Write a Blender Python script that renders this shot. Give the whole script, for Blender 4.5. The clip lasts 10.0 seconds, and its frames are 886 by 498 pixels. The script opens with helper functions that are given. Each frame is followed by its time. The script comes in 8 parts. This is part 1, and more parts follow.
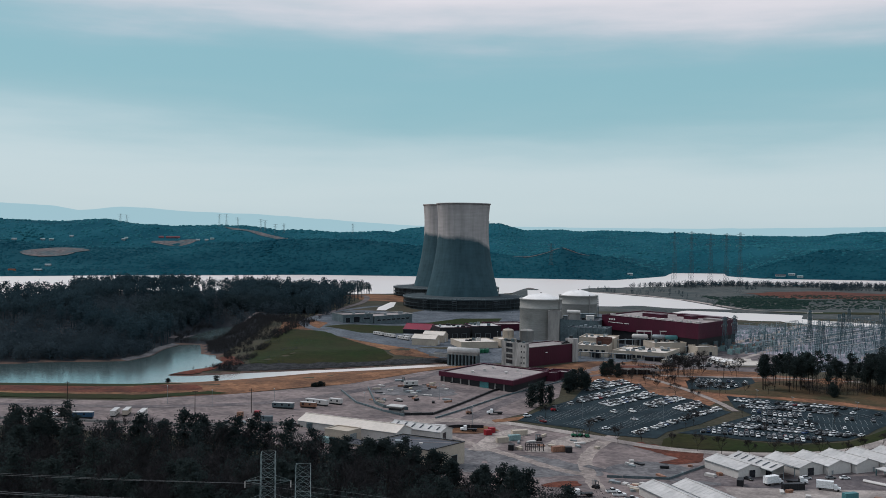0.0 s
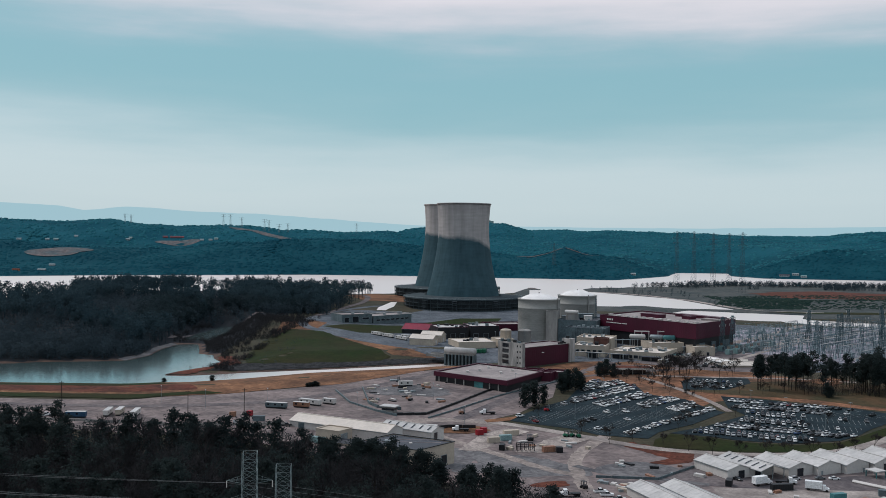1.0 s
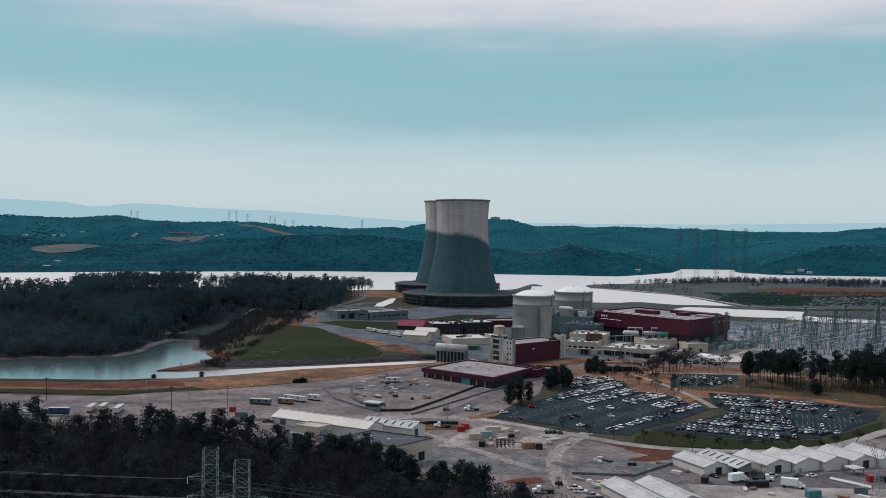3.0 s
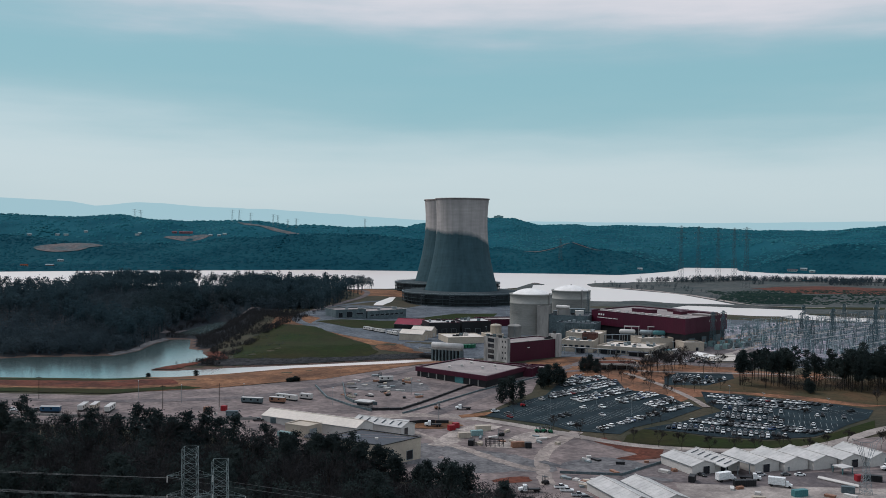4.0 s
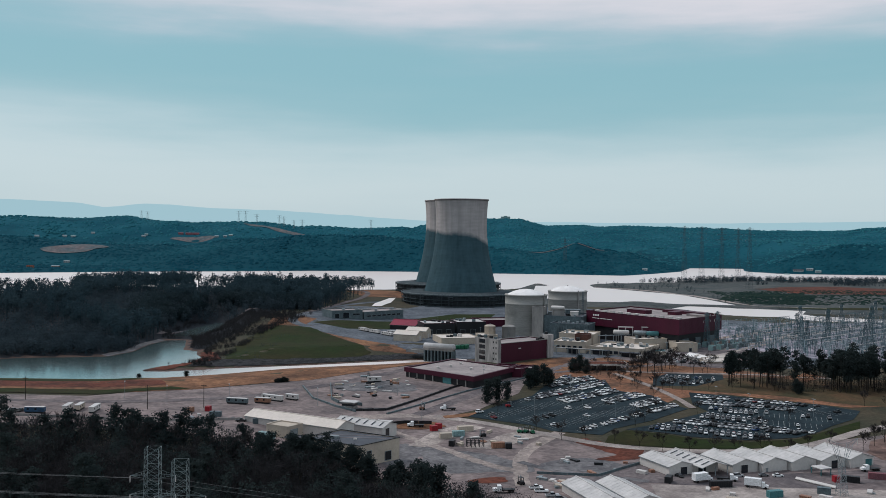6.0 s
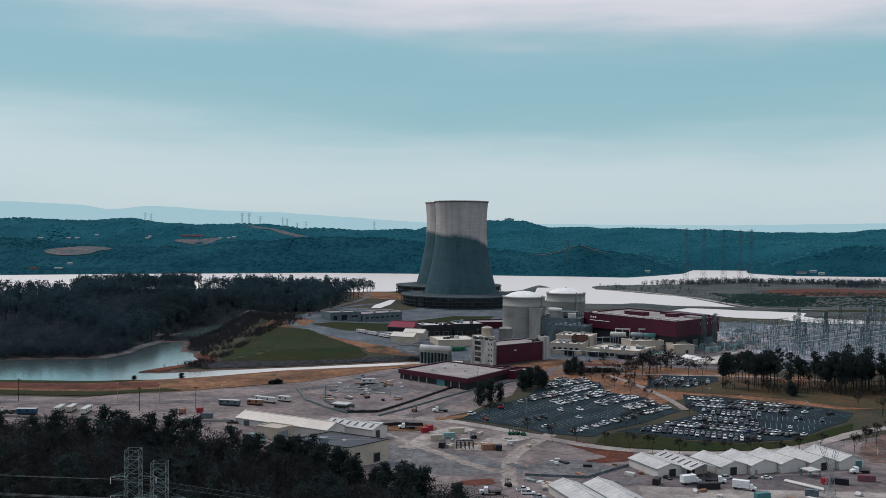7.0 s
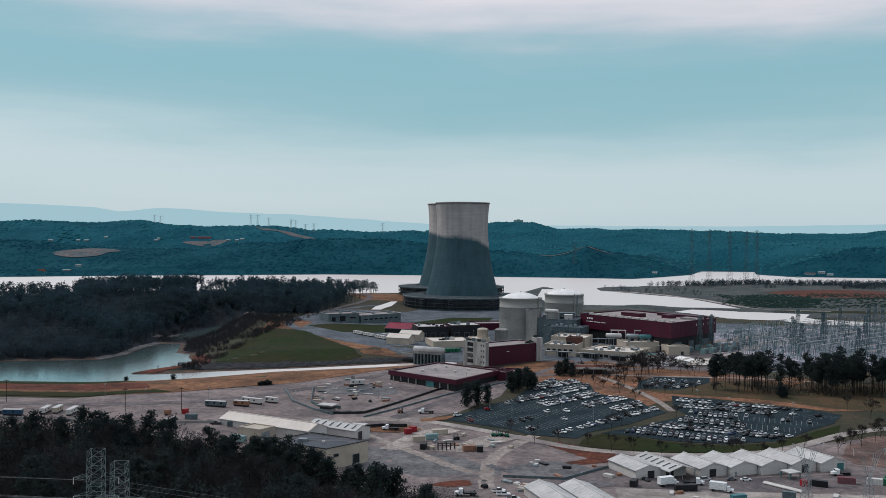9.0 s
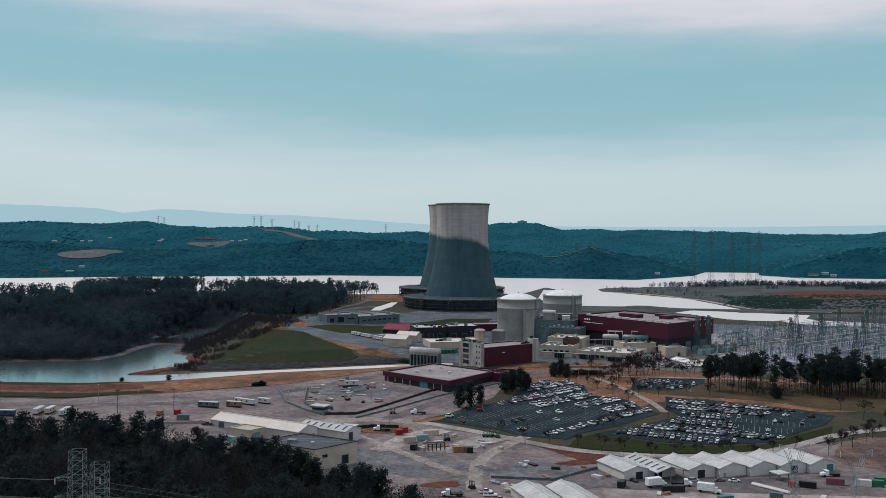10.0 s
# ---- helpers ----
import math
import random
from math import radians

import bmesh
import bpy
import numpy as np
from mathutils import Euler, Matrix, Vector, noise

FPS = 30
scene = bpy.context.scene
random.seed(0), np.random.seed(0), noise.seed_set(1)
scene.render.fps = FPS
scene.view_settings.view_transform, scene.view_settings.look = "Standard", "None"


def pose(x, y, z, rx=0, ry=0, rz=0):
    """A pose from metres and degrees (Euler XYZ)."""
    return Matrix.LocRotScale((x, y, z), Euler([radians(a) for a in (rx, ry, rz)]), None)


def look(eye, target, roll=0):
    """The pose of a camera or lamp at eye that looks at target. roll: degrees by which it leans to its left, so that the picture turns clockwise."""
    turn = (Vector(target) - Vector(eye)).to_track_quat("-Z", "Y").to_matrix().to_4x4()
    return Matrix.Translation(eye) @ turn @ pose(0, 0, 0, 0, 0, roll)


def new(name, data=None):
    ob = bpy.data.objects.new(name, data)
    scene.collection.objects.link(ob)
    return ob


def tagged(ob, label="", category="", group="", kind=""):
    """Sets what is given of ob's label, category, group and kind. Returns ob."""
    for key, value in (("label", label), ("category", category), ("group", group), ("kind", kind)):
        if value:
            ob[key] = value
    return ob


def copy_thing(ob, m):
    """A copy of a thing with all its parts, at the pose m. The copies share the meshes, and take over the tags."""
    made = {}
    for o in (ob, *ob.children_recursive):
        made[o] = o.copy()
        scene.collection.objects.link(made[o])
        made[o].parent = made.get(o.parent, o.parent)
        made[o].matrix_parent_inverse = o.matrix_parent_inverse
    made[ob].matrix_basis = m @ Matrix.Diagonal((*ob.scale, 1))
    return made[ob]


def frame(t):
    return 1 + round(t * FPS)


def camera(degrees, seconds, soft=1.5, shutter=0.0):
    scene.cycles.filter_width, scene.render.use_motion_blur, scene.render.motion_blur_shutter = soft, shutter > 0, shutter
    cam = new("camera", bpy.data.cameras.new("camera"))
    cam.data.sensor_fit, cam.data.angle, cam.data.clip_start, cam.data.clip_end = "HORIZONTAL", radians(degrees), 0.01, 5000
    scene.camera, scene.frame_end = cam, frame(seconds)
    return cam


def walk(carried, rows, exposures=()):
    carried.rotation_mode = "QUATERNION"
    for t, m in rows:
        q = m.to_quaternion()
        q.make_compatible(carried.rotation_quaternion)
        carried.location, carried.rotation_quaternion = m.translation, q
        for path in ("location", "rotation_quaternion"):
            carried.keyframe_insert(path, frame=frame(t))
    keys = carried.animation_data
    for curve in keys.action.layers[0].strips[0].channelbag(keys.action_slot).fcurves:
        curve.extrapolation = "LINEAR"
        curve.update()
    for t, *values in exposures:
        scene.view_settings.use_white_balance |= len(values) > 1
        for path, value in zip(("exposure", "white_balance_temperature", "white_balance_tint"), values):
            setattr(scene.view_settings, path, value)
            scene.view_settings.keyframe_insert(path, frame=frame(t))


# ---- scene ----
cam = camera(50.0, 10.0, soft=0.75)
PATH = [
    (0, (2.461, -1.578, 95.627), (-35.742, 997.603, 82.303), 0.718),
    (0.5, (5.847, -1.703, 95.856), (-35.312, 997.361, 82.516), 0.723),
    (1, (9.577, -1.86, 95.865), (-34.652, 997.069, 82.318), 0.72),
    (1.5, (13.035, -1.563, 95.862), (-33.811, 997.225, 80.765), 0.699),
    (2, (16.75, -1.208, 95.908), (-32.234, 997.464, 79.902), 0.68),
    (2.5, (20.149, -1.105, 96.021), (-31.339, 997.43, 79.376), 0.678),
    (4, (31.256, -0.525, 96.359), (-28.051, 997.532, 77.274), 0.623),
    (4.5, (34.741, -0.35, 96.368), (-27.075, 997.555, 77.301), 0.594),
    (5, (38.482, -0.265, 96.439), (-25.982, 997.472, 77.342), 0.577),
    (5.5, (41.836, -0.261, 96.488), (-25.186, 997.309, 77.454), 0.554),
    (7, (52.691, 0.375, 96.416), (-22.553, 997.408, 80.183), 0.504),
    (7.5, (56.195, 0.713, 96.414), (-21.986, 997.525, 80.479), 0.473),
    (8, (60.026, 1.125, 96.386), (-21.643, 997.667, 81.06), 0.459),
    (8.5, (63.456, 1.48, 96.365), (-21.161, 997.779, 81.259), 0.453),
    (9, (67.401, 1.854, 96.281), (-20.679, 997.861, 81.66), 0.428),
    (9.5, (70.886, 2.102, 96.297), (-19.641, 997.894, 82.061), 0.392),
    (10, (74.742, 2.263, 96.292), (-19.001, 997.766, 82.678), 0.392),
]
walk(cam, [(t, look(*p)) for t, *p in PATH], [(0, 0.0, 6080, 10), (10, 0.0, 6080, 10)])

# ---- sky and sun: a thinly overcast winter day ----
SUN_ELEV, SUN_TURN = radians(50), radians(-68)
world = bpy.data.worlds.new("overcast_sky")
scene.world = world
world.use_nodes = True
wt = world.node_tree
wt.nodes.clear()


def wnode(kind, **inputs):
    n = wt.nodes.new(kind)
    for k, v in inputs.items():
        n.inputs[k].default_value = v
    return n


w_co = wnode("ShaderNodeTexCoord")
w_map = wnode("ShaderNodeMapping", Scale=(1.6, 1.6, 9.0))
w_noise = wnode("ShaderNodeTexNoise", Scale=1.5, Detail=6.0, Roughness=0.55)
w_map2 = wnode("ShaderNodeMapping", Scale=(2.2, 2.2, 30.0))
w_noise2 = wnode("ShaderNodeTexNoise", Scale=1.7, Detail=5.0, Roughness=0.5)
w_sep = wnode("ShaderNodeSeparateXYZ")
w_warp = wnode("ShaderNodeMath")
w_warp.operation = "MULTIPLY_ADD"
w_warp.inputs[1].default_value = 0.10
w_warp2 = wnode("ShaderNodeMath")
w_warp2.operation = "MULTIPLY_ADD"
w_warp2.inputs[1].default_value = 0.03
w_off = wnode("ShaderNodeMath")
w_off.operation = "SUBTRACT"
w_off.inputs[1].default_value = 0.065
w_side, w_sq, w_bow = wnode("ShaderNodeMath"), wnode("ShaderNodeMath"), wnode("ShaderNodeMath")
w_side.operation, w_side.inputs[1].default_value = "SUBTRACT", 0.06
w_sq.operation, w_bow.operation, w_bow.inputs[1].default_value = "MULTIPLY", "MULTIPLY_ADD", -0.075
w_ramp = wnode("ShaderNodeValToRGB")
w_ramp.color_ramp.interpolation = "B_SPLINE"
stops = [(0.0, (0.53, 0.63, 0.64)), (0.05, (0.62, 0.695, 0.685)), (0.085, (0.48, 0.61, 0.62)), (0.12, (0.325, 0.515, 0.54)),
         (0.165, (0.272, 0.492, 0.525)), (0.19, (0.32, 0.505, 0.54)), (0.213, (0.60, 0.62, 0.64)), (0.24, (0.90, 0.80, 0.78)),
         (0.36, (0.72, 0.77, 0.82)), (1.0, (0.62, 0.70, 0.79))]
els = w_ramp.color_ramp.elements
while len(els) < len(stops):
    els.new(0.5)
for e, (p, c) in zip(els, stops):
    e.position, e.color = p, (*c, 1)
w_sky = wnode("ShaderNodeTexSky")
w_sky.sky_type, w_sky.sun_disc, w_sky.sun_elevation, w_sky.sun_rotation = "NISHITA", False, SUN_ELEV, SUN_TURN
w_skyb = wnode("ShaderNodeBackground", Strength=0.07)
w_bg = wnode("ShaderNodeBackground", Strength=1.035)
w_mix = wnode("ShaderNodeMixShader", Fac=0.88)
w_out = wnode("ShaderNodeOutputWorld")
for a, b in ((w_co.outputs["Generated"], w_map.inputs["Vector"]), (w_map.outputs[0], w_noise.inputs["Vector"]),
             (w_co.outputs["Generated"], w_map2.inputs["Vector"]), (w_map2.outputs[0], w_noise2.inputs["Vector"]),
             (w_co.outputs["Generated"], w_sep.inputs[0]), (w_noise.outputs["Fac"], w_warp.inputs[0]), (w_sep.outputs[2], w_warp.inputs[2]),
             (w_noise2.outputs["Fac"], w_warp2.inputs[0]), (w_warp.outputs[0], w_warp2.inputs[2]),
             (w_sep.outputs[0], w_side.inputs[0]), (w_side.outputs[0], w_sq.inputs[0]), (w_side.outputs[0], w_sq.inputs[1]), (w_sq.outputs[0], w_bow.inputs[0]), (w_warp2.outputs[0], w_bow.inputs[2]), (w_bow.outputs[0], w_off.inputs[0]), (w_off.outputs[0], w_ramp.inputs["Fac"]), (w_ramp.outputs["Color"], w_bg.inputs["Color"]),
             (w_sky.outputs[0], w_skyb.inputs["Color"]), (w_skyb.outputs[0], w_mix.inputs[1]), (w_bg.outputs[0], w_mix.inputs[2]),
             (w_mix.outputs[0], w_out.inputs["Surface"])):
    wt.links.new(a, b)

sun_data = bpy.data.lights.new("sun", "SUN")
sun_data.energy, sun_data.angle, sun_data.color = 2.1, radians(18), (1.0, 0.91, 0.83)
sun = new("sun", sun_data)
sun.matrix_world = look((math.sin(SUN_TURN) * math.cos(SUN_ELEV) * 900, math.cos(SUN_TURN) * math.cos(SUN_ELEV) * 900 + 600, math.sin(SUN_ELEV) * 900), (0, 600, 0))

# ---- materials ----
def mat(name, col, col2=None, rough=0.85, scale=0.15, fine=2.0, bump=0.0, metal=0.0, spread=0.25, stretch=(1, 1, 1), local=False, vary=0.0, grain=0.55, mottle=0.0):
    """A weathered surface: two colours in stains of 1/scale metres, grain of 1/fine metres on top."""
    m = bpy.data.materials.new(name)
    m.use_nodes = True
    t = m.node_tree
    p = t.nodes["Principled BSDF"]
    p.inputs["Roughness"].default_value, p.inputs["Metallic"].default_value = rough, metal
    p.inputs["Specular IOR Level"].default_value = 0.06 if rough > 0.75 else 0.25 if rough > 0.3 else 0.5
    col2 = col2 or tuple(c * (1 - spread) for c in col)
    co = t.nodes.new("ShaderNodeTexCoord") if local else t.nodes.new("ShaderNodeNewGeometry")
    mp = t.nodes.new("ShaderNodeMapping")
    mp.inputs["Scale"].default_value = stretch
    t.links.new(co.outputs["Object" if local else "Position"], mp.inputs["Vector"])
    n1, n2 = t.nodes.new("ShaderNodeTexNoise"), t.nodes.new("ShaderNodeTexNoise")
    n1.inputs["Scale"].default_value, n1.inputs["Detail"].default_value, n1.inputs["Roughness"].default_value = scale, 6, 0.62
    n2.inputs["Scale"].default_value, n2.inputs["Detail"].default_value = fine, 4
    r1 = t.nodes.new("ShaderNodeValToRGB")
    r1.color_ramp.elements[0].position, r1.color_ramp.elements[1].position = 0.36, 0.64
    r1.color_ramp.elements[0].color, r1.color_ramp.elements[1].color = (*col2, 1), (*col, 1)
    mx = t.nodes.new("ShaderNodeMix")
    mx.data_type, mx.blend_type = "RGBA", "MULTIPLY"
    mx.inputs["Factor"].default_value = grain
    r2 = t.nodes.new("ShaderNodeValToRGB")
    r2.color_ramp.elements[0].position, r2.color_ramp.elements[1].position = 0.3, 0.7
    r2.color_ramp.elements[0].color, r2.color_ramp.elements[1].color = (0.55, 0.55, 0.55, 1), (1.25, 1.25, 1.25, 1)
    for n, r in ((n1, r1), (n2, r2)):
        t.links.new(mp.outputs[0], n.inputs["Vector"])
        t.links.new(n.outputs["Fac"], r.inputs["Fac"])
    t.links.new(r1.outputs[0], mx.inputs["A"])
    t.links.new(r2.outputs[0], mx.inputs["B"])
    last = mx.outputs["Result"]
    if mottle:
        # blotches and worn trails between the stains and the grain
        n3, r3, m3 = t.nodes.new("ShaderNodeTexNoise"), t.nodes.new("ShaderNodeValToRGB"), t.nodes.new("ShaderNodeMix")
        n3.inputs["Scale"].default_value, n3.inputs["Detail"].default_value = scale * 3.3, 5
        n3.inputs["Roughness"].default_value, n3.inputs["Distortion"].default_value = 0.6, 1.6
        r3.color_ramp.elements[0].position, r3.color_ramp.elements[1].position = 0.38, 0.6
        r3.color_ramp.elements[0].color, r3.color_ramp.elements[1].color = (0.62, 0.60, 0.62, 1), (1.18, 1.16, 1.14, 1)
        m3.data_type, m3.blend_type, m3.inputs["Factor"].default_value = "RGBA", "MULTIPLY", min(1.0, mottle * 1.6)
        t.links.new(mp.outputs[0], n3.inputs["Vector"])
        t.links.new(n3.outputs["Fac"], r3.inputs["Fac"])
        t.links.new(last, m3.inputs["A"])
        t.links.new(r3.outputs[0], m3.inputs["B"])
        last = m3.outputs["Result"]
    if vary:
        info, hs = t.nodes.new("ShaderNodeObjectInfo"), t.nodes.new("ShaderNodeHueSaturation")
        rng = t.nodes.new("ShaderNodeMapRange")
        rng.inputs["To Min"].default_value, rng.inputs["To Max"].default_value = 1 - vary, 1 + vary
        t.links.new(info.outputs["Random"], rng.inputs["Value"])
        t.links.new(rng.outputs[0], hs.inputs["Value"])
        t.links.new(last, hs.inputs["Color"])
        last = hs.outputs[0]
    t.links.new(last, p.inputs["Base Color"])
    if bump:
        b = t.nodes.new("ShaderNodeBump")
        b.inputs["Strength"].default_value, b.inputs["Distance"].default_value = 0.7, bump
        t.links.new(n2.outputs["Fac"], b.inputs["Height"])
        t.links.new(b.outputs[0], p.inputs["Normal"])
    return m


def leaf_mat(name, col, col2, patch_scale=0.012, clump=0.45, swing=1.6):
    """Foliage that differs from clump to clump."""
    m = bpy.data.materials.new(name)
    m.use_nodes = True
    t = m.node_tree
    p = t.nodes["Principled BSDF"]
    p.inputs["Roughness"].default_value = 0.9
    p.inputs["Specular IOR Level"].default_value = 0.04
    g, r = t.nodes.new("ShaderNodeNewGeometry"), t.nodes.new("ShaderNodeValToRGB")
    r.color_ramp.elements[0].color, r.color_ramp.elements[1].color = (*col, 1), (*col2, 1)
    n = t.nodes.new("ShaderNodeTexNoise")
    n.inputs["Scale"].default_value, n.inputs["Detail"].default_value = patch_scale, 4
    ad = t.nodes.new("ShaderNodeMath")
    ad.operation = "MULTIPLY_ADD"
    ad.inputs[1].default_value = clump
    sc = t.nodes.new("ShaderNodeMath")
    sc.operation = "MULTIPLY_ADD"
    sc.inputs[1].default_value, sc.inputs[2].default_value = swing, 0.3 - swing / 2
    t.links.new(g.outputs["Position"], n.inputs["Vector"])
    t.links.new(n.outputs["Fac"], sc.inputs[0])
    t.links.new(g.outputs["Random Per Island"], ad.inputs[0])
    t.links.new(sc.outputs[0], ad.inputs[2])
    t.links.new(ad.outputs[0], r.inputs["Fac"])
    t.links.new(r.outputs[0], p.inputs["Base Color"])
    tr, ms = t.nodes.new("ShaderNodeBsdfTranslucent"), t.nodes.new("ShaderNodeMixShader")
    ms.inputs["Fac"].default_value = 0.45
    t.links.new(r.outputs[0], tr.inputs["Color"])
    t.links.new(p.outputs[0], ms.inputs[1])
    t.links.new(tr.outputs[0], ms.inputs[2])
    t.links.new(ms.outputs[0], t.nodes["Material Output"].inputs["Surface"])
    return m


M_SOIL = mat("winter_soil", (0.06, 0.05, 0.034), (0.032, 0.035, 0.024), scale=0.03, fine=0.5, bump=0.3)
M_APRON = mat("blue_grey_asphalt", (0.118, 0.132, 0.150), (0.064, 0.077, 0.092), scale=0.04, fine=0.4, bump=0.02, mottle=0.4)
# distance haze mixed into the dry field's grey tone
M_SPIT_HAZE = mat("hazed_dry_spit_field", (0.078, 0.083, 0.080), (0.042, 0.054, 0.056), scale=0.015, fine=0.2, bump=0.2, mottle=0.4)
M_FLOOR = mat("forest_floor", (0.026, 0.030, 0.034), (0.016, 0.020, 0.025), scale=0.006, fine=0.08, bump=1.0)
M_GRAVEL = mat("crushed_gravel", (0.220, 0.180, 0.172), (0.112, 0.096, 0.096), scale=0.04, fine=0.35, bump=0.05, mottle=0.35)
M_ROAD = mat("worn_asphalt", (0.158, 0.136, 0.135), (0.084, 0.076, 0.081), scale=0.05, fine=0.5, bump=0.02, mottle=0.35)
M_LOT = mat("dark_asphalt", (0.021, 0.035, 0.042), (0.012, 0.021, 0.027), scale=0.06, fine=0.5, bump=0.01, mottle=0.3)
M_PALE = mat("pale_concrete_paving", (0.34, 0.30, 0.275), (0.19, 0.165, 0.155), scale=0.08, fine=0.9, bump=0.02)
M_TRACK = mat("dusty_track", (0.31, 0.265, 0.24), (0.19, 0.165, 0.152), scale=0.09, fine=0.5, bump=0.03, mottle=0.4)
M_RED = mat("red_clay", (0.125, 0.043, 0.028), (0.058, 0.026, 0.020), scale=0.05, fine=0.5, bump=0.1, mottle=0.5)
M_STRAW = mat("dormant_grass", (0.215, 0.112, 0.062), (0.095, 0.052, 0.033), scale=0.03, fine=0.5, bump=0.15, mottle=0.55)
M_CAMPUS = mat("mixed_dry_turf", (0.25, 0.122, 0.072), (0.095, 0.058, 0.040), scale=0.05, fine=0.4, bump=0.1, mottle=0.4)
M_GRASS = mat("mown_grass", (0.0122, 0.0245, 0.0045), (0.023, 0.022, 0.0075), scale=0.02, fine=0.4, bump=0.1, mottle=0.3)
M_DRYLAWN = mat("dry_winter_lawn", (0.085, 0.055, 0.032), (0.046, 0.042, 0.024), scale=0.05, fine=0.5, bump=0.1)
M_RIPRAP = mat("riprap_stone", (0.040, 0.041, 0.044), (0.010, 0.011, 0.012), scale=0.3, fine=1.2, bump=0.6)
M_SLAB = mat("bleached_concrete_slab", (0.37, 0.325, 0.295), (0.20, 0.175, 0.162), scale=0.12, fine=0.5, bump=0.02, mottle=0.4)
M_SCRUB = leaf_mat("green_scrub", (0.014, 0.036, 0.034), (0.034, 0.058, 0.046))
M_BAYLINE = mat("worn_bay_paint", (0.38, 0.40, 0.40), (0.16, 0.17, 0.175), rough=0.8, scale=0.3)
M_LINE = mat("road_paint", (0.7, 0.7, 0.68), rough=0.7, scale=0.5)
M_MAROON = mat("maroon_cladding", (0.053, 0.0040, 0.0175), (0.041, 0.0040, 0.0145), rough=0.5, scale=0.06, fine=1.5, stretch=(1, 1, 0.15), grain=0.2)
M_CRIMSON = mat("crimson_roof_sheet", (0.21, 0.012, 0.035), (0.15, 0.012, 0.03), rough=0.5, scale=0.1)
M_DARKCLAD = mat("dark_cladding", (0.014, 0.015, 0.018), (0.008, 0.009, 0.011), rough=0.5, scale=0.1)
M_CONC = mat("grey_concrete", (0.27, 0.26, 0.245), (0.165, 0.16, 0.155), scale=0.09, fine=0.8, stretch=(1, 1, 0.3), bump=0.03, grain=0.25)
M_CONC2 = mat("shield_concrete", (0.31, 0.305, 0.285), (0.225, 0.225, 0.212), scale=0.08, fine=0.7, stretch=(0.5, 0.5, 1.6), bump=0.03, grain=0.25)
M_CONCW = mat("stained_white_concrete", (0.43, 0.405, 0.385), (0.17, 0.163, 0.16), scale=0.16, fine=0.9, stretch=(1, 1, 0.22), bump=0.03, grain=0.4)
M_DOME = mat("white_dome_coating", (0.72, 0.70, 0.68), (0.60, 0.58, 0.56), rough=0.6, scale=0.12, grain=0.2)
M_WHITE = mat("off_white_sheet", (0.50, 0.475, 0.45), (0.42, 0.40, 0.38), rough=0.55, scale=0.1, fine=1.0, grain=0.2)
M_BEIGE = mat("beige_cladding", (0.42, 0.36, 0.29), (0.33, 0.285, 0.235), rough=0.7, scale=0.1, fine=0.9, grain=0.2)
M_ROOFW = mat("white_roof_sheet", (0.47, 0.455, 0.44), (0.37, 0.36, 0.35), rough=0.5, scale=0.12, fine=0.5, grain=0.3)
M_ROOFT = mat("tan_roof_sheet", (0.58, 0.52, 0.46), (0.50, 0.45, 0.40), rough=0.55, scale=0.08, fine=0.7, grain=0.2)
M_ROOFG = mat("gravel_roof", (0.30, 0.265, 0.255), (0.19, 0.17, 0.17), scale=0.09, fine=0.8, grain=0.25)
M_ROOFD = mat("dark_membrane_roof", (0.055, 0.06, 0.075), (0.035, 0.04, 0.05), rough=0.6, scale=0.1)
M_PLANT = mat("grey_green_plant", (0.105, 0.137, 0.147), (0.060, 0.083, 0.094), rough=0.6, scale=0.25, fine=1.5)
M_STEEL = mat("galvanised_steel", (0.27, 0.31, 0.325), (0.17, 0.19, 0.20), rough=0.5, metal=0.35, scale=0.4)
M_GLASS = mat("dark_window_glass", (0.018, 0.022, 0.028), rough=0.12, scale=0.3)
M_TEAL = mat("teal_paint", (0.05, 0.16, 0.17), rough=0.5, scale=0.3)
M_GREEN = mat("green_paint", (0.02, 0.13, 0.07), rough=0.5, scale=0.3)
M_REDP = mat("red_paint", (0.27, 0.014, 0.022), rough=0.5, scale=0.3)
M_ORANGE = mat("rust_orange_paint", (0.26, 0.135, 0.085), (0.18, 0.09, 0.06), rough=0.6, scale=0.4)
M_BARK = mat("bark", (0.045, 0.038, 0.033), (0.022, 0.02, 0.018), scale=0.8, fine=4, local=True)
M_TWIG = mat("bare_twigs", (0.050, 0.044, 0.042), (0.028, 0.026, 0.026), scale=0.4, fine=2, vary=0.3)
M_TWIGD = mat("dark_wet_twigs", (0.034, 0.032, 0.033), (0.018, 0.018, 0.020), scale=0.3, fine=2, vary=0.3)
M_PINE = leaf_mat("pine_needles", (0.018, 0.027, 0.029), (0.040, 0.053, 0.050))
# haze over the headland is in its colour: paler, bluer than near pines
M_PINE_HAZE = leaf_mat("hazed_headland_needles", (0.020, 0.039, 0.050), (0.041, 0.066, 0.078))
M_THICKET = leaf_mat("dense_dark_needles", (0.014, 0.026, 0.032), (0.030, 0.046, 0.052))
# the same haze tints the farther twigs paler than M_BRUSH
M_BRUSH_HAZE = leaf_mat("hazed_headland_twigs", (0.025, 0.040, 0.051), (0.049, 0.067, 0.078))
M_BRUSH = leaf_mat("bare_brush", (0.018, 0.0195, 0.0215), (0.034, 0.034, 0.036))
# distance haze is mixed into these greens: bluer, and paler on far ridges
M_HILL_HAZE = leaf_mat("hill_forest", (0.0075, 0.066, 0.099), (0.021, 0.118, 0.153), 0.006, 0.22, 2.6)
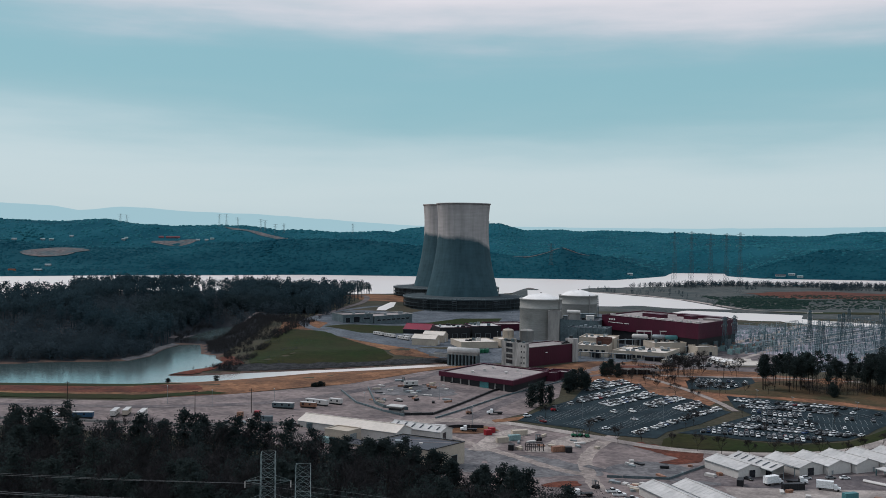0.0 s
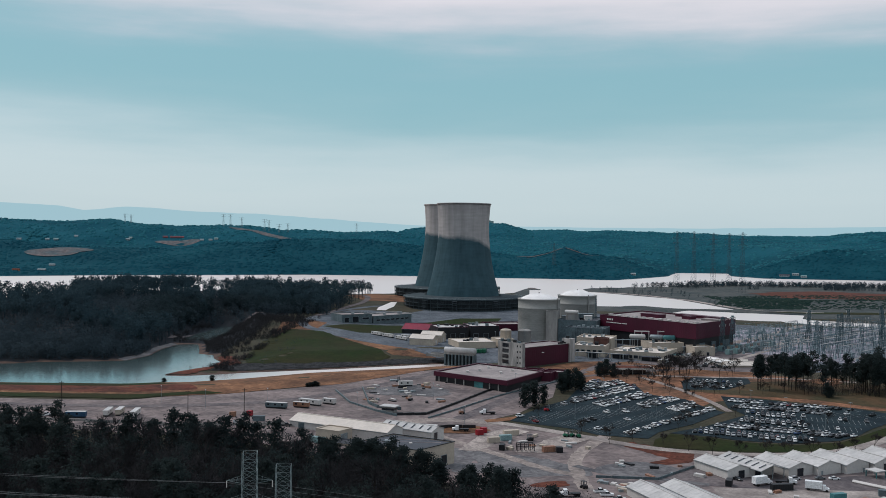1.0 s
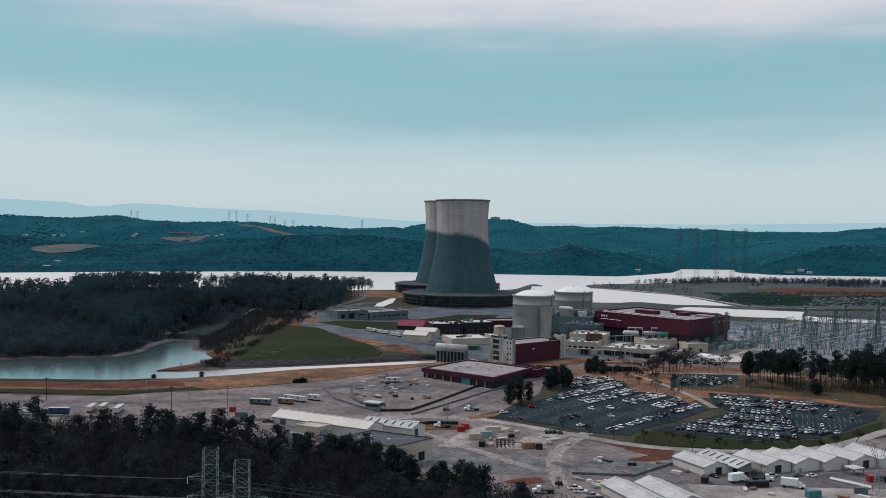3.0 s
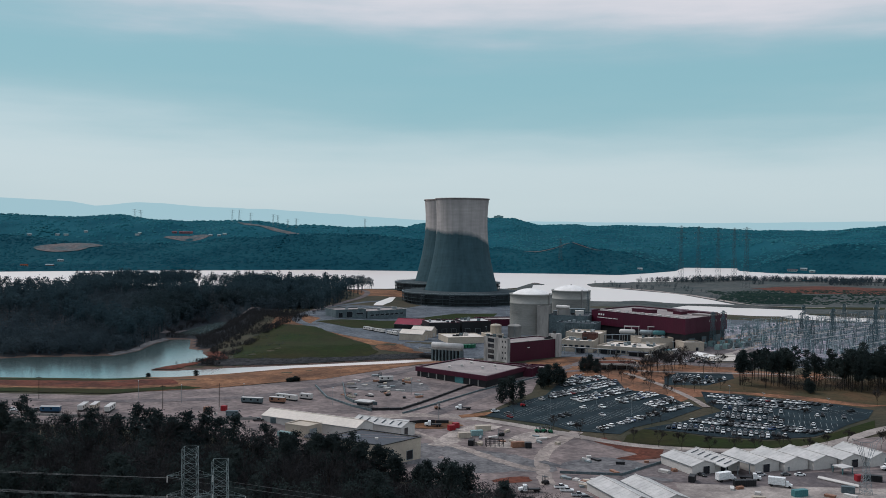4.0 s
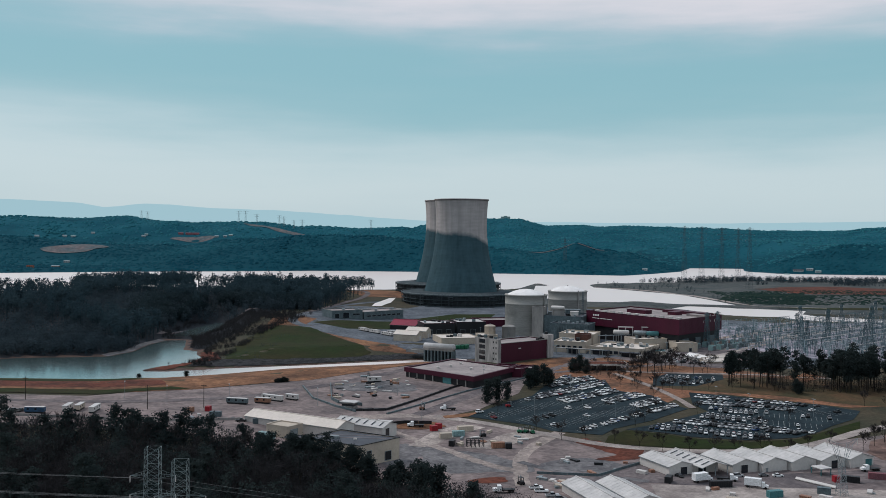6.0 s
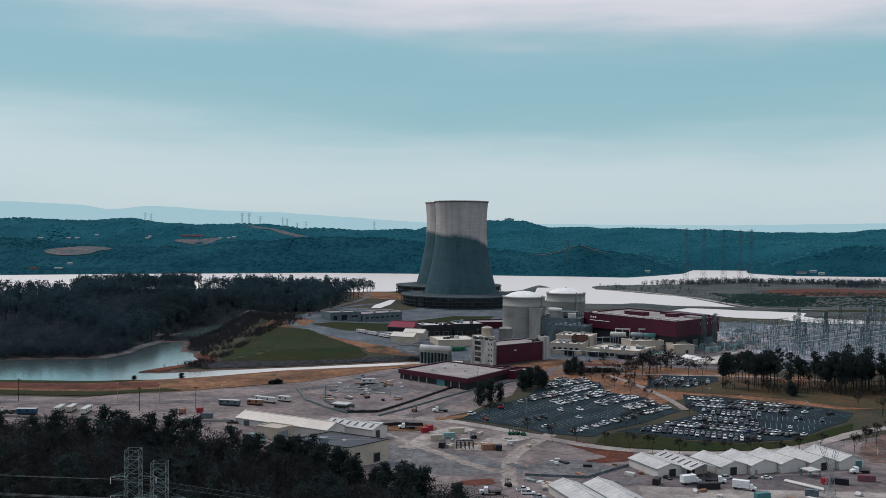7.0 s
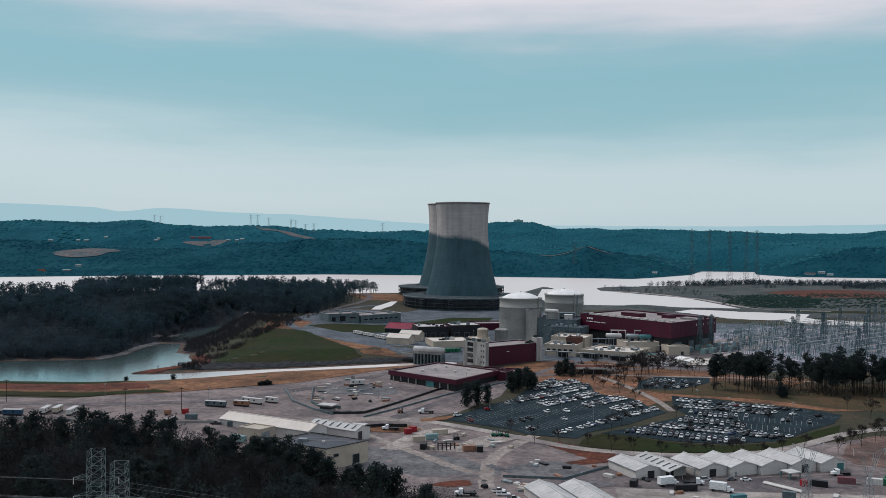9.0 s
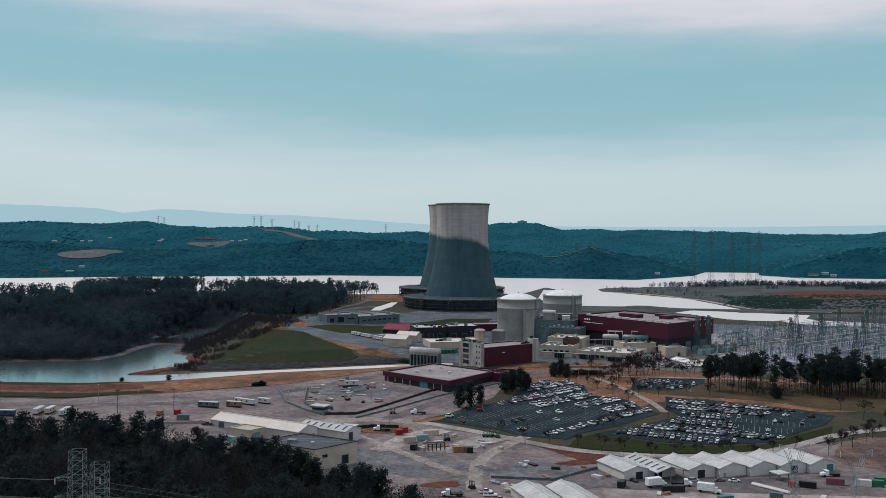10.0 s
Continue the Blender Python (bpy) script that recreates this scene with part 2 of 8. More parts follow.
M_FARHILL_HAZE = leaf_mat("far_hill_forest", (0.020, 0.130, 0.170), (0.043, 0.182, 0.217), 0.005, 0.22, 2.4)
M_HFLOOR_HAZE = leaf_mat("hill_forest_floor", (0.007, 0.062, 0.090), (0.019, 0.104, 0.137), 0.006, 0.2, 2.4)
# bluish haze put into the pale walls of the far houses
M_FARWALL_HAZE = mat("far_hazed_wall", (0.27, 0.32, 0.335), (0.19, 0.23, 0.245), scale=0.1)
M_TYRE = mat("tyre_rubber", (0.02, 0.02, 0.02), rough=0.9)
M_BROWN = mat("dark_brown_brick", (0.11, 0.055, 0.045), (0.07, 0.038, 0.032), scale=0.3, fine=1.5)
M_HFIELD = mat("far_bare_field", (0.125, 0.108, 0.108), (0.055, 0.085, 0.095), scale=0.02, fine=0.1, mottle=0.4)
M_SHORE = mat("wet_clay_shore", (0.10, 0.066, 0.054), (0.06, 0.045, 0.040), scale=0.1, fine=0.7)
M_DSTEEL = mat("weathered_dark_steel", (0.07, 0.085, 0.095), (0.05, 0.06, 0.068), scale=0.3)
M_GANTRY = mat("teal_weathered_steel", (0.075, 0.125, 0.140), (0.035, 0.068, 0.082), rough=0.6, scale=0.2, vary=0.35)
M_PTEAL = mat("faded_teal_paint", (0.20, 0.30, 0.30), (0.15, 0.24, 0.24), rough=0.6, scale=0.3)
M_BLUE = mat("blue_sheet_paint", (0.022, 0.07, 0.13), (0.015, 0.05, 0.10), rough=0.5, scale=0.3)
M_HALLRED = mat("weathered_red_roof", (0.20, 0.075, 0.085), (0.15, 0.07, 0.08), scale=0.1)
M_SWYARD = mat("switchyard_stone", (0.375, 0.345, 0.39), (0.105, 0.123, 0.15), scale=0.045, fine=0.22, bump=0.05, mottle=0.6)
M_PYLON = mat("dull_galvanised_steel", (0.23, 0.285, 0.285), (0.12, 0.155, 0.16), rough=0.6, scale=0.4)
M_DAMP = mat("damp_gravel", (0.150, 0.146, 0.150), (0.078, 0.080, 0.086), scale=0.05, fine=0.5, bump=0.05, mottle=0.5)
M_FIELD = mat("bare_brown_field", (0.175, 0.118, 0.100), (0.085, 0.060, 0.053), scale=0.04, fine=0.4, bump=0.1, mottle=0.5)
M_BUS = mat("teal_grey_switchgear", (0.41, 0.49, 0.52), (0.04, 0.09, 0.11), rough=0.55, scale=0.11, fine=0.6, vary=0.5)
M_CABLE = mat("aluminium_cable", (0.15, 0.16, 0.165), rough=0.5, metal=0.4)


def water_mat():
    m = bpy.data.materials.new("river_water")
    m.use_nodes = True
    t = m.node_tree
    p = t.nodes["Principled BSDF"]
    p.inputs["Base Color"].default_value = (0.88, 0.835, 0.81, 1)
    p.inputs["Roughness"].default_value, p.inputs["IOR"].default_value = 0.2, 1.33
    p.inputs["Metallic"].default_value = 0.78
    g, n = t.nodes.new("ShaderNodeNewGeometry"), t.nodes.new("ShaderNodeTexNoise")
    n.inputs["Scale"].default_value, n.inputs["Detail"].default_value = 0.5, 5
    t.links.new(g.outputs["Position"], n.inputs["Vector"])
    rp = t.nodes.new("ShaderNodeMapRange")
    rp.inputs["To Min"].default_value, rp.inputs["To Max"].default_value = 0.14, 0.36
    n.inputs["Scale"].default_value = 0.012
    xyz, ad = t.nodes.new("ShaderNodeSeparateXYZ"), t.nodes.new("ShaderNodeMath")
    ad.operation, ad.inputs[1].default_value = "MULTIPLY_ADD", 120
    t.links.new(g.outputs["Position"], xyz.inputs[0])
    t.links.new(n.outputs["Fac"], ad.inputs[0])
    t.links.new(xyz.outputs[1], ad.inputs[2])
    # reflected sky put in the tint: sheltered lagoon teal, open river and channel silvery
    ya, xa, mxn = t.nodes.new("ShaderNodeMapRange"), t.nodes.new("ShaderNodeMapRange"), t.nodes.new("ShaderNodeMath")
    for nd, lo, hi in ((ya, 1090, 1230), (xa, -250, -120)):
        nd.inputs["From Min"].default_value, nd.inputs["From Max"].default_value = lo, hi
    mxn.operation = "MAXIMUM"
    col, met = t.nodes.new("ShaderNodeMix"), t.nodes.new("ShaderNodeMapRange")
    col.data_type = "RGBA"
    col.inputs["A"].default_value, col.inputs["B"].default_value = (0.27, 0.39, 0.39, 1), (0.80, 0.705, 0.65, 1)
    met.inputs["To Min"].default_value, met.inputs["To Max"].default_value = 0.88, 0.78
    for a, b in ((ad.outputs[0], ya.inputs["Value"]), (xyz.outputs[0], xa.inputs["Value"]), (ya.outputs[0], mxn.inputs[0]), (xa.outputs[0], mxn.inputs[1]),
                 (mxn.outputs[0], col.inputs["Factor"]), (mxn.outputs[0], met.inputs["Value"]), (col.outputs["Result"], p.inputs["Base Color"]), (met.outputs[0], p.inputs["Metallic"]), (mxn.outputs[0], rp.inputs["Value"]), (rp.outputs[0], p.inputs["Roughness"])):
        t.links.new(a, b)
    return m


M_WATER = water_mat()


# ---- helpers of this scene ----
def mesh_of(name, bm, material):
    me = bpy.data.meshes.new(name)
    bm.to_mesh(me)
    bm.free()
    for m in material if isinstance(material, (list, tuple)) else (material,):
        me.materials.append(m)
    return me


def part(name, bm, material, parent, label=""):
    ob = new(name, mesh_of(name, bm, material))
    ob.parent = parent
    return tagged(ob, label)


def share(name, me, parent, m=None):
    ob = new(name, me)
    ob.parent = parent
    if m is not None:
        ob.matrix_basis = m
    return ob


def thing(name, x, y, z, turn=0.0, label="", category="", group="", kind=""):
    ob = new(name)
    ob.matrix_basis = pose(x, y, z, 0, 0, turn)
    return tagged(ob, label, category, group, kind)


def box(bm, x0, y0, z0, x1, y1, z1, m=None):
    v = [bm.verts.new((x, y, z)) for z in (z0, z1) for x, y in ((x0, y0), (x1, y0), (x1, y1), (x0, y1))]
    if m is not None:
        for a in v:
            a.co = m @ a.co
    for f in ((3, 2, 1, 0), (4, 5, 6, 7), (0, 1, 5, 4), (1, 2, 6, 5), (2, 3, 7, 6), (3, 0, 4, 7)):
        bm.faces.new([v[i] for i in f])
    return v


def boxes(*rows):
    bm = bmesh.new()
    for r in rows:
        box(bm, *r)
    return bm


def prism(bm, poly, z0, z1):
    lo, hi = [bm.verts.new((x, y, z0)) for x, y in poly], [bm.verts.new((x, y, z1)) for x, y in poly]
    n = len(poly)
    bm.faces.new(lo[::-1])
    bm.faces.new(hi)
    for i in range(n):
        bm.faces.new((lo[i], lo[(i + 1) % n], hi[(i + 1) % n], hi[i]))
    bmesh.ops.recalc_face_normals(bm, faces=bm.faces[:])
    return bm


def beam(bm, a, b, w, w2=None, sides=4):
    """A straight bar from a to b."""
    a, b = Vector(a), Vector(b)
    d = (b - a).normalized()
    u = d.cross(Vector((0.31, 0.17, 0.93)) if abs(d.z) < 0.9 else Vector((1, 0, 0))).normalized()
    v = d.cross(u)
    w2 = w if w2 is None else w2
    ring = [[bm.verts.new(p + (u * math.cos(q) + v * math.sin(q)) * r) for q in [2 * math.pi * (k + 0.5) / sides for k in range(sides)]] for p, r in ((a, w / 2), (b, w2 / 2))]
    for k in range(sides):
        bm.faces.new((ring[0][k], ring[0][(k + 1) % sides], ring[1][(k + 1) % sides], ring[1][k]))
    bm.faces.new(ring[1])
    bm.faces.new(ring[0][::-1])


def lathe(bm, profile, n=64, a0=0.0, a1=2 * math.pi, smooth=True):
    closed = abs(a1 - a0 - 2 * math.pi) < 1e-6
    cols = [[bm.verts.new((r * math.cos(a), r * math.sin(a), z)) for r, z in profile] for a in [a0 + (a1 - a0) * k / n for k in range(n if closed else n + 1)]]
    for k in range(n):
        c, d = cols[k], cols[(k + 1) % len(cols)]
        for i in range(len(profile) - 1):
            f = bm.faces.new((c[i], d[i], d[i + 1], c[i + 1]))
            f.smooth = smooth
    return bm


def smooth01(a):
    a = np.clip(a, 0, 1)
    return a * a * (3 - 2 * a)

# ---- the ground: one sheet from behind the camera to the far hills, with the water lying in it ----
WATER_Z = -6.5
RIVER = [(-2600, 2000), (-1250, 2010), (-1093, 2080), (-885, 2200), (-640, 2300), (-440, 2395), (-187, 2405), (0, 2365), (188, 2355), (324, 2330), (409, 2450), (511, 2620), (584, 2890),
         (744, 2900), (700, 2690), (764, 2555), (1028, 2533), (2600, 2500), (2600, 2080), (844, 2062), (469, 2057), (326, 1976), (190, 1905), (90, 1880), (55, 1700),
         (10, 1590), (-90, 1575), (-165, 1500), (-300, 1450), (-450, 1440), (-610, 1400), (-640, 1230), (-850, 1190), (-2600, 1150)]
POND = [(97, 1850), (218, 1800), (335, 1630), (361, 1495), (376, 1396), (292, 1403), (211, 1409), (150, 1412), (105, 1440), (85, 1600)]
INLET = [(240, 1300), (267, 1322), (299, 1372), (331, 1362), (356, 1350), (378, 1290), (396, 1225), (384, 1204), (348, 1207), (323, 1219), (287, 1284)]
BAY = [(343, 1343), (381, 1341), (447, 1316), (425, 1258), (433, 1236), (467, 1218), (504, 1195), (640, 1150), (640, 1060), (478, 1120), (439, 1133), (408, 1156), (389, 1177), (383, 1217), (368, 1281)]
LAGOON = [(-700, 690), (-354, 714), (-337, 726), (-296, 735), (-275, 742), (-268, 775), (-273, 822), (-270, 858), (-253, 861), (-238, 815), (-232, 792), (-217, 786), (-211, 765), (-200, 745), (-199, 719),
          (-215, 689), (-221, 668), (-203, 669), (-185, 677), (-167, 688), (-148, 696), (-129, 705), (-105, 715), (-73, 732), (-29, 754), (12, 770), (12, 757), (-27, 741), (-46, 729),
          (-87, 710), (-119, 694), (-143, 674), (-160, 660), (-194, 640), (-213, 638), (-229, 629), (-267, 627), (-305, 624), (-700, 600)]
COVE = [(-284, 905), (-281, 971), (-276, 1034), (-262, 1020), (-255, 969), (-243, 916), (-250, 882), (-271, 884)]
WATERS = [RIVER, POND, INLET, BAY, LAGOON, COVE]


def signed_distance(poly, x, y):
    """Metres from the outline, positive outside."""
    d, inside = np.full(x.shape, 1e9), np.zeros(x.shape, bool)
    for (ax, ay), (bx, by) in zip(poly, poly[1:] + poly[:1]):
        ex, ey = bx - ax, by - ay
        k = np.clip(((x - ax) * ex + (y - ay) * ey) / (ex * ex + ey * ey), 0, 1)
        d = np.minimum(d, np.hypot(x - ax - k * ex, y - ay - k * ey))
        if ay != by:
            inside ^= ((ay > y) != (by > y)) & (x < ex * (y - ay) / ey + ax)
    return np.where(inside, -d, d)


def bumps(x, y, size, seed):
    """Smooth unevenness between about -1 and 1."""
    r = np.random.RandomState(seed)
    z = np.zeros(x.shape)
    for k in range(14):
        a, f = r.uniform(0, 6.28), r.uniform(0.5, 2.2) * 6.28 / size
        z += np.sin(x * math.cos(a) * f + y * math.sin(a) * f + r.uniform(0, 6.28)) / 4.5
    return z


# crest heights of the hills over the river, along the bearing x / y
BACK_U = [-0.7695, -0.5325, -0.4975, -0.4605, -0.3955, -0.3555, -0.3215, -0.2795, -0.2475, -0.2095, -0.1195, -0.0895, -0.0165, 0.0205, 0.0475, 0.1105, 0.1705, 0.2405, 0.3005, 0.3525, 0.3735, 0.4105, 0.4505, 0.7305]
BACK_Z = [135, 136, 138, 130, 137, 123, 112, 122, 124, 106, 106, 108, 150, 150, 124, 128, 128, 114, 108, 110, 124, 134, 138, 138]
MID_U = [-0.7695, -0.5195, -0.4195, -0.3195, -0.2195, -0.1195, -0.0395, 0.0105, 0.0505, 0.0705, 0.0865, 0.1055, 0.1305, 0.1705, 0.2305, 0.2805, 0.3205, 0.3605, 0.4305, 0.7305]
MID_Z = [70, 72, 60, 62, 84, 86, 66, 58, 52, 66, 82, 62, 48, 66, 92, 98, 86, 72, 88, 90]


def ground_z(x, y):
    x, y = np.asarray(x, float), np.asarray(y, float)
    z = -6.2 * smooth01((x + 110) / 120) * smooth01((640 - y) / 220)
    left = smooth01((-60 - x) / 100)
    z = z + 6 * left * smooth01((y - 800) / 150) + 5.0 * smooth01((y - 1330) / 70) * smooth01((120 - x) / 80) * (1 - left)
    z = z + 2.5 * smooth01((-130 - x) / 120) * smooth01((560 - y) / 80)
    z = z + (4 * smooth01((x - 420) / 200) * smooth01((y - 1250) / 200) - 3.6 * smooth01((x - 60) / 60)) * (1 - 2.2 * smooth01((y - 1600) / 350) * smooth01((x - 420) / 200)) * smooth01((y - 1500) / 60) + 4 * smooth01((x - 420) / 200) * smooth01((y - 1250) / 200) * smooth01((1560 - y) / 60) + 0.25 * bumps(x, y, 120, 5)
    z = z - 5.0 * smooth01((x - 225) / 70) * smooth01((y - 1075) / 70) * smooth01((1500 - y) / 60) - 4.5 * smooth01((x - 95) / 40) * smooth01((y - 1340) / 50) * smooth01((230 - x) / 40)
    # the wooded headland and the field over the inlet
    z = z + 5 * smooth01((-200 - x) / 120) * smooth01((y - 800) / 200)
    # hills beyond the river
    far = np.maximum(y, 1.0)
    u = x / far
    shore = 2450 + 60 * np.sin(u * 9)
    back, mid = np.interp(u, BACK_U, BACK_Z), np.interp(u, MID_U, MID_Z)
    yb = np.interp(u, [-0.5, -0.1, 0.0, 0.5], [3350, 3500, 4500, 4300])
    ym = np.interp(u, [-0.5, 0.0, 0.2, 0.5], [2750, 2800, 2720, 2800])
    hm = (mid - 6) * smooth01((y - shore + 150) / (ym - shore + 150)) * (1 - 0.22 * smooth01((y - ym) / 350))
    hb = (back + 1) * smooth01((y - ym + 150) / (yb - ym + 150)) * (1 - 0.5 * smooth01((y - yb) / 500))
    rise = smooth01((y - shore - 50) / 300)
    hills = np.maximum(hm, hb) + (9 * bumps(x, y * 0.6, 620, 3) * (1 - 0.55 * smooth01((y - yb + 350) / 300)) + 3.5 * bumps(x, y, 190, 21)) * rise
    z = np.where(y > 2000, hills, z)
    for poly, slope in zip(WATERS, (0.28, 0.16, 0.4, 0.4, 0.12, 0.5)):
        d = signed_distance(poly, x, y)
        z = np.minimum(z, WATER_Z + np.maximum(d * slope, -3.5))
    return z


def spaced(*runs):
    out = []
    for a, b, s in runs:
        out += list(np.arange(a, b, s))
    return np.array(out + [runs[-1][1]])


GRID = {}


def grid_sheet(name, xs, ys, materials, pick=None):
    gx, gy = np.meshgrid(xs, ys)
    gz = ground_z(gx, gy)
    GRID.update(x=xs, y=ys, z=gz)
    nx, ny = len(xs), len(ys)
    i = (np.arange(ny - 1)[:, None] * nx + np.arange(nx - 1)[None]).ravel()
    me = bpy.data.meshes.new(name)
    me.from_pydata(np.stack([gx.ravel(), gy.ravel(), gz.ravel()], 1).tolist(), [], np.stack([i, i + 1, i + nx + 1, i + nx], 1).tolist())
    me.polygons.foreach_set("use_smooth", np.ones(len(me.polygons), bool))
    for m in materials:
        me.materials.append(m)
    if pick is not None:
        c = np.stack([gx.ravel(), gy.ravel()], 1)[i]
        me.polygons.foreach_set("material_index", pick(c[:, 0], c[:, 1]).astype(np.int32))
    return new(name, me)


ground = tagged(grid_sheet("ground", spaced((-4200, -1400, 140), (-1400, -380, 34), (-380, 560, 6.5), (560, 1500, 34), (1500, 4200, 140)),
                           spaced((-1800, 200, 125), (200, 1480, 6.5), (1480, 1900, 15), (1900, 2700, 26), (2700, 4990, 45)), [M_SOIL, M_FLOOR, M_HFLOOR_HAZE, M_SHORE, M_SPIT_HAZE],
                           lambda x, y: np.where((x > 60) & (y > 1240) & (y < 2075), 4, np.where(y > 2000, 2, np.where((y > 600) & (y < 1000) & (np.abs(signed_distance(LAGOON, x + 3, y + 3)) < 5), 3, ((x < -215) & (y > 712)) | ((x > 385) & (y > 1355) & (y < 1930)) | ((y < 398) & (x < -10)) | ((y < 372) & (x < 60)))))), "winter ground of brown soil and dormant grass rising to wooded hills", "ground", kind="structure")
bm = bmesh.new()
prism(bm, [(-4200, 560), (4200, 560), (4200, 3000), (-4200, 3000)], WATER_Z - 3, WATER_Z)
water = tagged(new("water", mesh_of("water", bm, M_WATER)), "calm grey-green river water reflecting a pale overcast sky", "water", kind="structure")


def rag(poly, amp=1.0, step=5.0, seed=1):
    """The outline broken into short uneven steps, as worn ground has it."""
    r, out = random.Random(seed), []
    for a, b in zip(poly, poly[1:] + poly[:1]):
        n = max(1, int(math.dist(a, b) / step))
        for k in range(n):
            f, j = k / n, (0 if k == 0 else amp)
            out.append((a[0] + (b[0] - a[0]) * f + r.uniform(-j, j), a[1] + (b[1] - a[1]) * f + r.uniform(-j, j)))
    return out


def blob(cx, cy, rx, ry, turn=0.0, seed=1, n=28):
    """A rounded, uneven outline."""
    r = random.Random(seed)
    p1, p2, c, s = r.uniform(0, 6), r.uniform(0, 6), math.cos(radians(turn)), math.sin(radians(turn))
    out = []
    for k in range(n):
        a = 2 * math.pi * k / n
        q = 1 + 0.16 * math.sin(2 * a + p1) + 0.10 * math.sin(3 * a + p2) + r.uniform(-0.05, 0.05)
        u, v = rx * q * math.cos(a), ry * q * math.sin(a)
        out.append((cx + u * c - v * s, cy + u * s + v * c))
    return out


def clip_poly(poly, axis, at, keep_low):
    out = []
    for a, b in zip(poly, poly[1:] + poly[:1]):
        ia, ib = (a[axis] <= at) == keep_low, (b[axis] <= at) == keep_low
        if ia:
            out.append(a)
        if ia != ib:
            k = (at - a[axis]) / (b[axis] - a[axis])
            out.append((a[0] + k * (b[0] - a[0]), a[1] + k * (b[1] - a[1])))
    return out


def patch(name, poly, dz, material, label, category, cell=13.0, parent=None):
    """A thin sheet over the ground inside an outline."""
    base = bmesh.new()
    vs = [base.verts.new((x, y, 0)) for x, y in poly]
    f = base.faces.new(vs)
    bmesh.ops.triangulate(base, faces=[f])
    tris = [[(v.co.x, v.co.y) for v in t.verts] for t in base.faces]
    base.free()
    pts, faces, seen = [], [], {}
    for tri in tris:
        xs = [p[0] for p in tri]
        for kx in range(int(min(xs) // cell), int(max(xs) // cell) + 1):
            col = clip_poly(clip_poly(tri, 0, kx * cell, False), 0, (kx + 1) * cell, True)
            if len(col) < 3:
                continue
            ys = [p[1] for p in col]
            for ky in range(int(min(ys) // cell), int(max(ys) // cell) + 1):
                q = clip_poly(clip_poly(col, 1, ky * cell, False), 1, (ky + 1) * cell, True)
                ids = []
                for p in q:
                    key = (round(p[0], 2), round(p[1], 2))
                    if key not in seen:
                        seen[key] = len(pts)
                        pts.append(key)
                    if seen[key] not in ids:
                        ids.append(seen[key])
                if len(ids) >= 3:
                    faces.append(ids)
    a = np.array(pts)
    z = ground_z(a[:, 0], a[:, 1]) + dz
    me = bpy.data.meshes.new(name)
    me.from_pydata([(p[0], p[1], h) for p, h in zip(pts, z)], [], faces)
    me.validate()
    up = bmesh.new()
    up.from_mesh(me)
    for face in up.faces:
        if face.normal.z < 0:
            face.normal_flip()
    up.to_mesh(me)
    up.free()
    me.materials.append(material)
    ob = new(name, me)
    if parent is not None:
        ob.parent = parent
    return tagged(ob, label, category, kind="structure")


def ribbon(name, line, width, dz, material, label, category):
    """A road along a line, smoothed at its bends."""
    p = [Vector((*q, 0)) for q in line]
    for _ in range(2):
        q = [p[0]]
        for a, b in zip(p, p[1:]):
            q += [a.lerp(b, 0.25), a.lerp(b, 0.75)]
        p = q + [p[-1]]
    left, right = [], []
    for i, a in enumerate(p):
        d = (p[min(i + 1, len(p) - 1)] - p[max(i - 1, 0)]).normalized()
        n = Vector((-d.y, d.x, 0)) * width / 2
        left.append(((a + n).x, (a + n).y))
        right.append(((a - n).x, (a - n).y))
    outline = left + right[::-1]
    return patch(name, rag(outline, 0.8, 2.5, len(line)) if "track" in name else outline, dz, material, label, category)


def gz(x, y):
    """The ground's height at a place, off its sheet."""
    xs, ys, z = GRID["x"], GRID["y"], GRID["z"]
    i, j = max(0, min(int(np.searchsorted(xs, x)) - 1, len(xs) - 2)), max(0, min(int(np.searchsorted(ys, y)) - 1, len(ys) - 2))
    u, v = (x - xs[i]) / (xs[i + 1] - xs[i]), (y - ys[j]) / (ys[j + 1] - ys[j])
    return float((z[j, i] * (1 - u) + z[j, i + 1] * u) * (1 - v) + (z[j + 1, i] * (1 - u) + z[j + 1, i + 1] * u) * v)


patch("yard", [(-300, 446), (-300, 522), (-196, 527), (-176, 544), (-144, 557), (-112, 580), (-81, 606), (-58, 637), (-37, 667), (-8, 690), (22, 672), (62, 652), (52, 578), (30, 532), (6, 505), (33, 500), (70, 476), (100, 455), (137, 450),
               (176, 458), (210, 482), (262, 505), (330, 505), (330, 300), (62, 300), (20, 366), (-16, 396), (-60, 412), (-110, 440)], 0.10, M_GRAVEL, "worn grey gravel works yard with tyre tracks", "yard")
patch("dike", [(-400, 622), (-227, 624), (-191, 634), (-159, 657), (-118, 691), (-70, 713), (-29, 738), (0, 742), (-8, 700), (-37, 667), (-81, 606), (-144, 557), (-173, 545), (-400, 538)], 0.22, M_STRAW,
      "rust-brown dormant grass on the channel dike", "grass")
patch("dike_verge", rag([(-400, 526), (-193, 533), (-175, 546), (-146, 560), (-160, 566), (-195, 550), (-400, 543)], 1.5, 6), 0.34, M_GRASS, "green grass verge along the channel road", "grass")
patch("dike_verge", rag([(-400, 580), (-240, 584), (-204, 592), (-190, 612), (-206, 625), (-240, 621), (-400, 612)], 2, 6), 0.34, M_GRASS, "dark green grass band above the lagoon", "grass")
